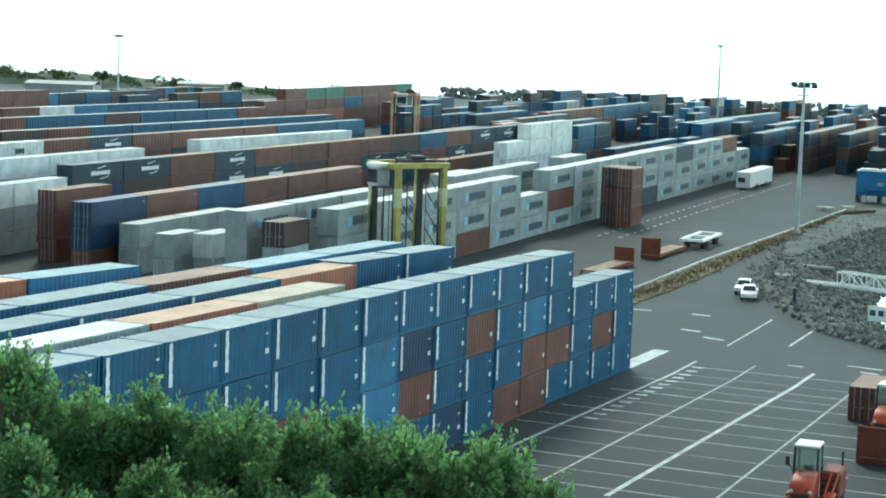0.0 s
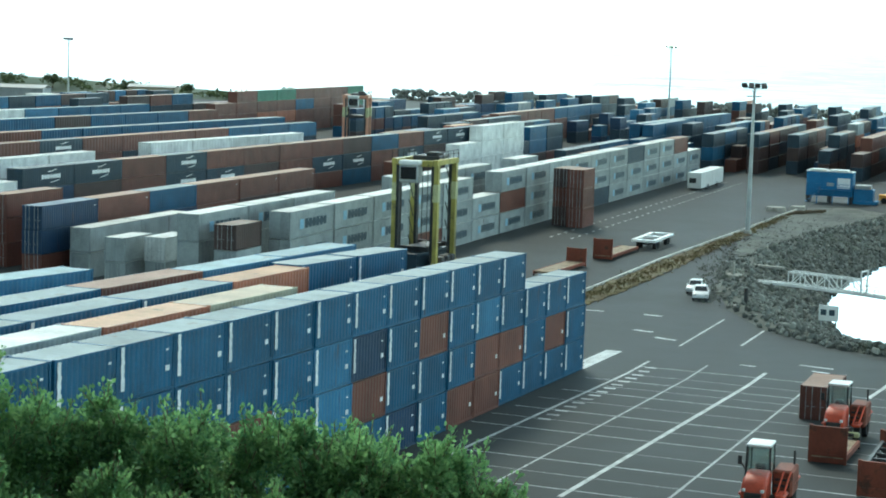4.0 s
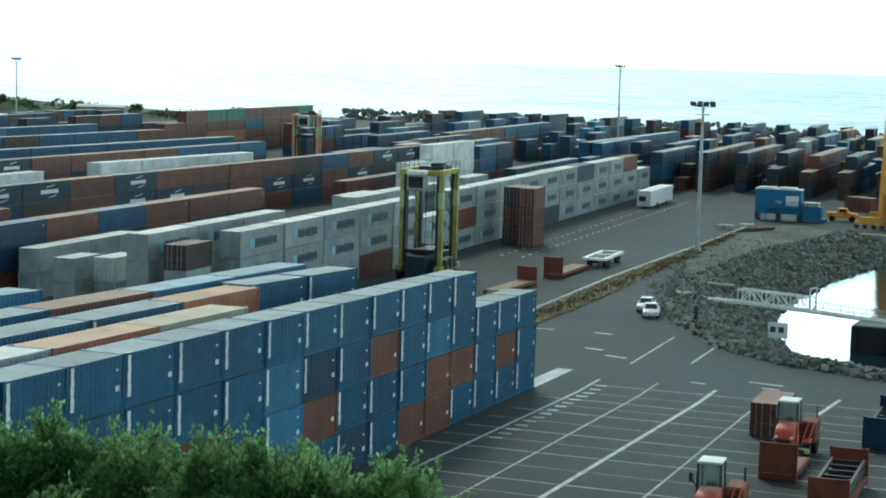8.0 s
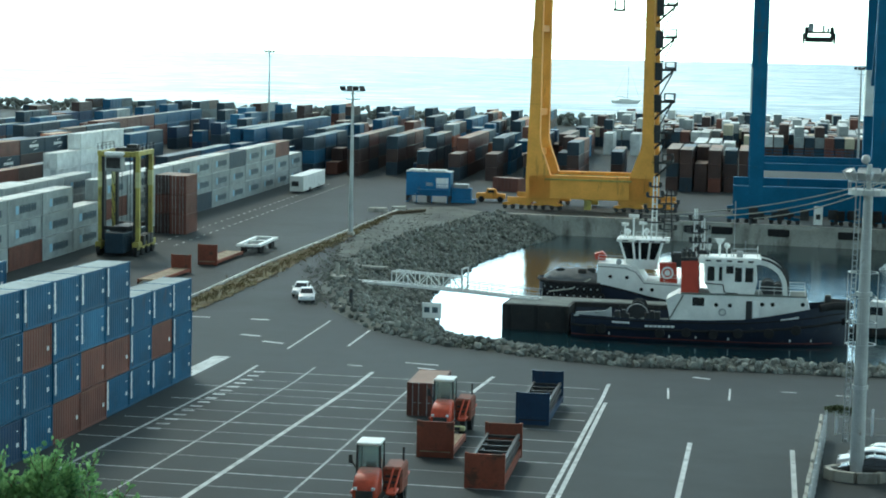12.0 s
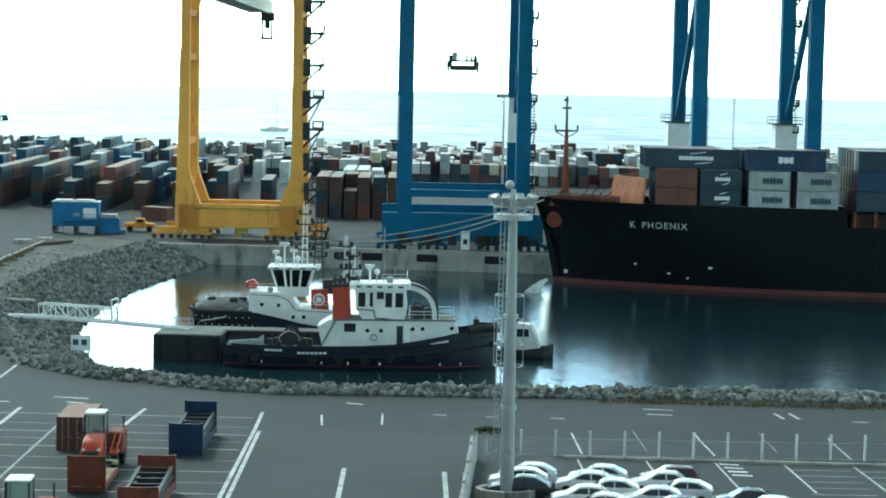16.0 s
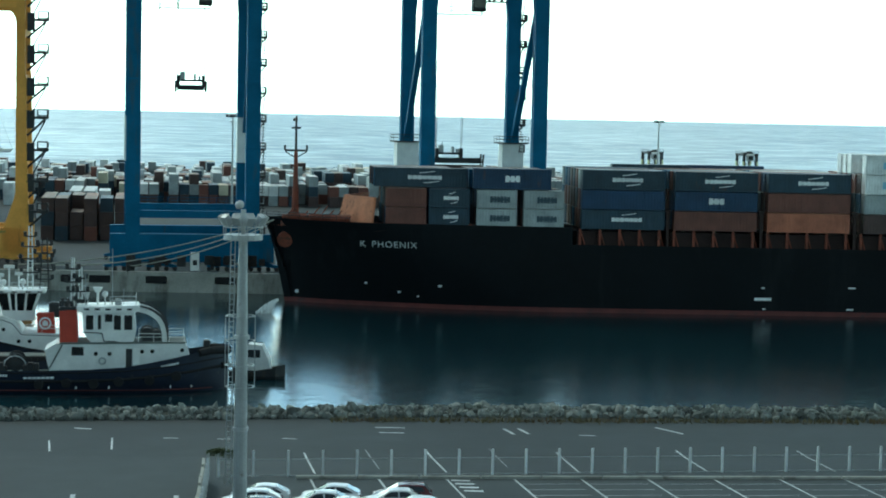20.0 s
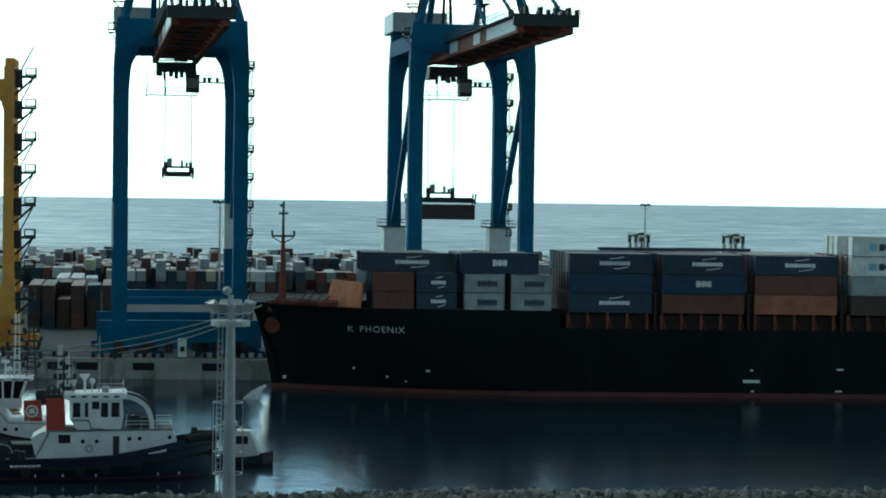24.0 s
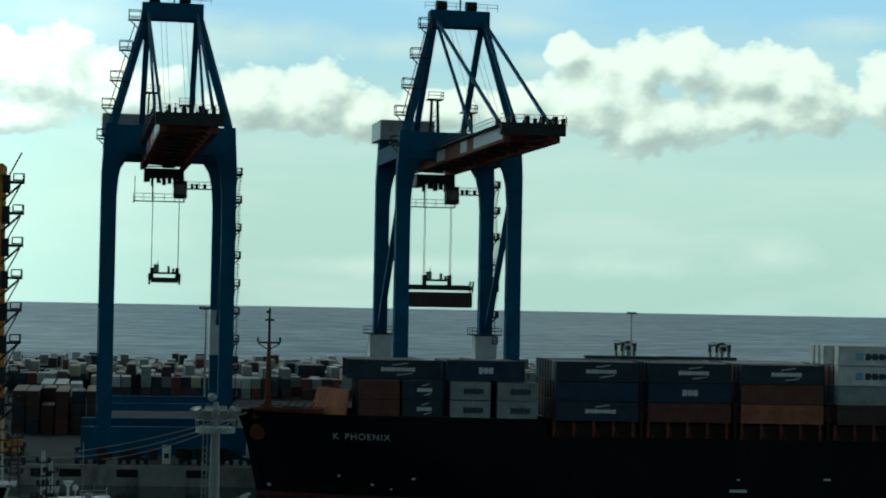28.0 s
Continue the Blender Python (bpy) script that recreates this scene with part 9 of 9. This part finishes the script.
TREES = [(-27.8, 35.4, 20.3, 1.5, 5.0), (-26.3, 36.5, 19.3, 1.4, 5.0), (-24.9, 37.6, 19.2, 1.3, 4.6), (-23.4, 38.3, 18.9, 1.6, 4.4), (-21.6, 39.6, 18.8, 1.6, 4.4), (-19.9, 40.3, 18.4, 1.6, 4.0),
         (-18.3, 41.2, 18.3, 1.4, 4.0), (-17.0, 41.5, 17.3, 1.2, 3.6), (-24.4, 40.2, 18.4, 1.5, 4.4), (-20.8, 41.6, 18.1, 1.5, 4.0), (-26.0, 33.6, 18.7, 1.7, 4.6), (-23.3, 35.3, 18.1, 1.6, 4.4), (-20.6, 37.0, 17.6, 1.5, 4.0), (-23.8, 32.0, 18.0, 1.6, 4.4), (-29.6, 34.0, 19.4, 1.6, 5.0)]
for k, (x, y, top, r, deep) in enumerate(TREES):
    tree(x, y, top, r, deep, 40 + k, "leafy green broadleaf tree on the slope below the lookout" if top > 18.3 else "low bushy green tree on the slope below the lookout")


def fence_shrub(x0, y0, x1, y1, top):
    """A creeper hanging along the top of the fence."""
    rnd = random.Random(14)
    z = gz(y0)
    t = thing("creeper", "dark green creeper grown over the corner of the fence", "creeper", pose(x0, y0, z))
    stem = B()
    prev = Vector((0, 0, 0))
    for k in range(7):
        q = Vector(((x1 - x0) * k / 6, (y1 - y0) * k / 6, top - 0.15 + 0.25 * math.sin(k)))
        bar(stem, prev, q, 0.05, sides=5)
        prev = q
    part("stem", stem, M_BARK, t)
    spots = []
    for _ in range(900):
        k = rnd.random()
        c = Vector(((x1 - x0) * k, (y1 - y0) * k, top + 0.12 * math.sin(7 * k))) + Vector((rnd.gauss(0, .14), rnd.gauss(0, .14), -abs(rnd.gauss(0, .22))))
        spots.append((c, Vector((rnd.gauss(0, 1), rnd.gauss(0, 1), 0.3))))
    part("foliage", leaves_mesh("foliage", spots, rnd, 0.16, 0.06, M_FARLEAF), None, t)


def far_scrub():
    """Dark scrub on a low bank at the landward end of the terminal."""
    rnd = random.Random(5)
    bm = B()
    nx, ny = 60, 6
    grid = [[bm.verts.new((-1000 + 640 * i / nx, 612 + 70 * j / ny, (0.02 + (1.2 + 4.0 * min(1, max(0, (-370 - (-1000 + 640 * i / nx)) / 110))) * math.sin(math.pi * j / ny) * (0.8 + 0.5 * noise.noise((i * .4, j * .5, 1)))))) for i in range(nx + 1)] for j in range(ny + 1)]
    for j in range(ny):
        for i in range(nx):
            bm.faces.new((grid[j][i], grid[j][i + 1], grid[j + 1][i + 1], grid[j + 1][i]))
    thing("bank", "low bank with dark green scrub behind the yard", "bank", bm=bm, material=M_FARGREEN, kind="structure", smooth=True)
    spots = []
    for _ in range(170):
        x = rnd.uniform(-760, -345)
        top = 1.0 + 4.6 * min(1, max(0, (-350 - x) / 120))
        c = Vector((x, rnd.uniform(612, 640), rnd.uniform(0.3, 1.0) * top * 0.8))
        g = rnd.uniform(0.8, 2.0)
        for _ in range(46):
            d = Vector((rnd.gauss(0, 1), rnd.gauss(0, 1), abs(rnd.gauss(0, .8)))).normalized()
            spots.append((c + Vector((d.x * g * 2.2, d.y * g, d.z * g)) * rnd.uniform(.6, 1.05), d))
    ob = new("scrub", leaves_mesh("scrub", spots, rnd, 1.1, 0.4, M_FARLEAF))
    tagged(ob, "dark green coastal scrub along the far edge of the yard", "scrub", kind="stuff")
    for x, y, top, r in ((-489, 625, 7.5, 4.5), (-466, 628, 6.2, 3.6), (-441, 622, 6.6, 3.2), (-404, 618, 5.6, 3.2), (-349, 640, 4.6, 2.6), (-386, 630, 4.6, 2.2), (-505, 630, 6.6, 4.0)):
        t = thing("tree", "small dark wind-shaped tree in the coastal scrub", "tree", pose(x, y, 0), group="far trees")
        bm = B()
        bar(bm, (0, 0, 0), (0.2, 0, top * 0.55), 0.4, sides=6, w2=0.25)
        bar(bm, (0.2, 0, top * 0.5), (r * .4, 0, top * 0.8), 0.2, sides=6, w2=0.1)
        bar(bm, (0.2, 0, top * 0.5), (-r * .4, 0.2, top * 0.75), 0.2, sides=6, w2=0.1)
        part("trunk", bm, M_BARK, t)
        sp = []
        for _ in range(22):
            c = Vector((rnd.uniform(-r, r) * .75, rnd.uniform(-r, r) * .5, top * rnd.uniform(0.55, 0.84)))
            for _ in range(40):
                d = Vector((rnd.gauss(0, 1), rnd.gauss(0, 1), rnd.gauss(0, .8))).normalized()
                sp.append((c + d * rnd.uniform(.4, 1.0), d))
        part("crown", leaves_mesh("crown", sp, rnd, 0.6, 0.2, M_FARLEAF), None, t)


M_FARLEAF = leaf_material("scrub_leaves", (0.03, 0.05, 0.02), (0.09, 0.11, 0.05))
far_scrub()
fence_shrub(-2.2, 141.9, 0.4, 143.1, 2.1)


def building(label, x, y, L, D, H, wall, roof, windows, pitched=0.0):
    """A small port building, its long front towards the yard."""
    b = thing("building", label, "building", pose(x, y, 0, 0, 0, 22), group="port buildings")
    bm = B(); box(bm, 0, L, 0, D, 0, H)
    part("wall", bm, wall, b)
    bm = B()
    if pitched:
        prism(bm, [(-0.4, H), (D / 2, H + pitched), (D + 0.4, H), (D + 0.4, H + .15), (D / 2, H + pitched + .15), (-0.4, H + .15)], 'x', -0.3, L + 0.3)
    else:
        box(bm, -0.25, L + 0.25, -0.25, D + 0.25, H, H + 0.22)
    part("roof", bm, roof, b)
    for k in range(windows):
        w = L / (windows + 0.6) * 0.55
        cx = L * (k + 0.8) / (windows + 0.6)
        bm = B(); box(bm, cx - w / 2, cx + w / 2, -0.06, 0.05, H * 0.42, H * 0.76)
        win = part("window", bm, M_GLASSDARK, b, "dark window")
        bm = B(); box(bm, cx - w / 2 - .1, cx + w / 2 + .1, -0.14, 0.0, H * 0.42 - .12, H * 0.42)
        part("sill", bm, wall, win)
    bm = B(); box(bm, L * 0.03, L * 0.03 + 1.0, -0.05, 0.05, 0, 2.1)
    part("door", bm, M_STEELGREY, b, "grey steel door")


M_GLASSDARK = make("dark_window", (0.03, 0.035, 0.04), rough=0.15, var=0.1, scale=1)
M_STEELGREY = make("grey_sheet", (0.30, 0.31, 0.31), rough=0.6, var=0.2, scale=0.3, fine=2, dirt=(0.18, 0.16, 0.13), dirt_at=0.6)
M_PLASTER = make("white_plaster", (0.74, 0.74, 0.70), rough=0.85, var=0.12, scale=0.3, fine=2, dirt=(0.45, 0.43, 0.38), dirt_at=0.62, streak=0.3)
M_TAN = make("tan_plaster", (0.34, 0.29, 0.20), rough=0.85, var=0.15, scale=0.3, fine=2, dirt=(0.22, 0.18, 0.13), dirt_at=0.6)
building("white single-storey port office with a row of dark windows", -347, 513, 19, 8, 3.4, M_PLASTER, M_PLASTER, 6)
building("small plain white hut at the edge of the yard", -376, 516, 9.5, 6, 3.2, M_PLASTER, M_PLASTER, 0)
building("long tan shed before the coastal scrub", -390, 596, 17, 9, 3.9, M_TAN, M_STEELGREY, 4, 0.8)
building("grey sheet-metal warehouse at the edge of the yard", -424, 552, 24, 12, 3.2, M_STEELGREY, M_STEELGREY, 0, 1.0)


def boulders():
    """The sea wall of dumped rock along the outer edge."""
    rnd = random.Random(8)
    bm = B()
    for k in range(2300):
        x = rnd.uniform(-330, 250)
        y = 688 + rnd.uniform(-5, 4) + (0 if x > -160 else 5)
        r = rnd.uniform(0.7, 1.5)
        top = 2.2 + 1.5 * noise.noise((x * .02, 0, 0)) + (1.5 if x < -60 else 0)
        m = pose(x, y, rnd.uniform(-0.5, top), rnd.uniform(0, 90), rnd.uniform(0, 90), rnd.uniform(0, 90)) @ Matrix.Diagonal((r * rnd.uniform(.7, 1.2), r * rnd.uniform(.7, 1.2), r * .75, 1))
        bmesh.ops.create_icosphere(bm, subdivisions=1, radius=1.0, matrix=m)
    thing("boulders", "sea wall of dark dumped boulders along the outer shore", "boulders", bm=bm, material=M_ROCK, kind="stuff")


boulders()


def sailboat(x, y, heading):
    s = thing("sailboat", "white sailing yacht with bare mast far out at sea", "sailboat", pose(x, y, -3.2, 0, 0, heading) @ Matrix.Scale(1.2, 4))
    bm = B()
    prism(bm, [(-6.5, 0.0), (5.2, 0.0), (7.2, 1.5), (-6.9, 1.2)], 'y', -1.6, 1.6)
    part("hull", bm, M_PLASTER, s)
    bm = B(); box(bm, -3.2, 2.0, -1.0, 1.0, 1.3, 2.0, 0.2)
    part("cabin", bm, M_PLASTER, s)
    bm = B(); bar(bm, (0.8, 0, 1.3), (0.8, 0, 17.0), 0.28, sides=6, w2=0.16)
    part("mast", bm, M_STEELGREY, s)
    bm = B(); bar(bm, (0.8, 0, 2.9), (-4.8, 0, 3.0), 0.22, sides=6)
    part("boom", bm, M_STEELGREY, s)
    for e in ((7.0, 0, 1.5), (-6.7, 0, 1.2)):
        bm = B(); bar(bm, (0.8, 0, 16.8), e, 0.05)
        part("stay", bm, M_STEELGREY, s)


sailboat(-135, 1100, 25)


def grass_tufts():
    """Dry grass on the crest above the rocks."""
    rnd = random.Random(9)
    v, f = [], []
    for _ in range(5200):
        x = rnd.uniform(8, 160)
        y = 170.4 + rnd.gauss(0, .55) + 0.002 * x
        h, a = rnd.uniform(.12, .5), rnd.uniform(0, 6.3)
        i = len(v)
        dx, dy = .06 * math.cos(a), .06 * math.sin(a)
        v += [(x - dx, y - dy, 0), (x + dx, y + dy, 0), (x + rnd.gauss(0, .12), y + rnd.gauss(0, .12), h)]
        f.append((i, i + 1, i + 2))
    me = bpy.data.meshes.new("grass")
    me.from_pydata(v, [], f)
    me.materials.append(M_GRASS)
    tagged(new("grass", me), "dry grass tufts along the crest of the rock bank", "grass", kind="stuff")


grass_tufts()


def water_jet():
    """Cooling water that falls from the ship's side: a fan of drops."""
    rnd = random.Random(3)
    v, f = [], []
    a = Vector((5.5, 288.0, -1.3))
    for _ in range(420):
        s = rnd.random()
        c = a + Vector((-3.4 * s * rnd.uniform(0.25, 1.0), -3.0 * s, -1.7 * s * s))
        r = rnd.uniform(0.04, 0.16)
        i = len(v)
        v += [tuple(c + Vector(o) * r) for o in ((0, 0, 1.6), (1, 0, -1), (-.6, .8, -1), (-.6, -.8, -1))]
        f += [(i, i + 1, i + 2), (i, i + 2, i + 3), (i, i + 3, i + 1), (i + 1, i + 3, i + 2)]
    me = bpy.data.meshes.new("water_jet")
    me.from_pydata(v, [], f)
    me.materials.append(make("spray", (0.72, 0.75, 0.74), rough=0.5, var=0.1, scale=1))
    tagged(new("water_jet", me), "white fan of water falling from the ship's side", "water jet", kind="stuff")


water_jet()

far_stacks()


def motions():
    """All that moves: the straddle carrier along its lane, and the container that the far crane lifts."""
    lift = ((0, 349.5, 9.0), (17.5, 349.5, 9.0), (19.0, 349.4, 12.0), (20.0, 349.2, 17.6), (20.5, 349.0, 18.9), (22.5, 347.5, 22.5), (23.0, 346.7, 23.7), (24.0, 345.2, 25.7), (25.0, 342.3, 27.1), (26.0, 339.5, 28.1), (27.0, 337.5, 28.9), (28.0, 335.6, 29.2))
    drive = ((0, 186.0, -92.3, -30), (1, 188.0, -92.0, -26), (2, 191.0, -91.4, -17), (3, 195.2, -91.0, -3), (3.5, 197.6, -91.0, 3), (6, 209.5, -92.0, 4.5), (8, 220.0, -92.9, 4.5), (10, 229.5, -93.5, 4.5), (12, 238.5, -94.2, 4.5), (13, 243.0, -94.5, 4.5), (18, 266.0, -96.3, 4.5), (28, 312.0, -99.9, 4.5))
    walk(carrier, [(t, pose(x, y, 0.0, 0, 0, r)) for t, y, x, r in drive])
    walk(spreader_right, [(t, pose(39.1 - 0.07 * (y - 317), y, z, 0, 0, 4)) for t, y, z in lift])


motions()
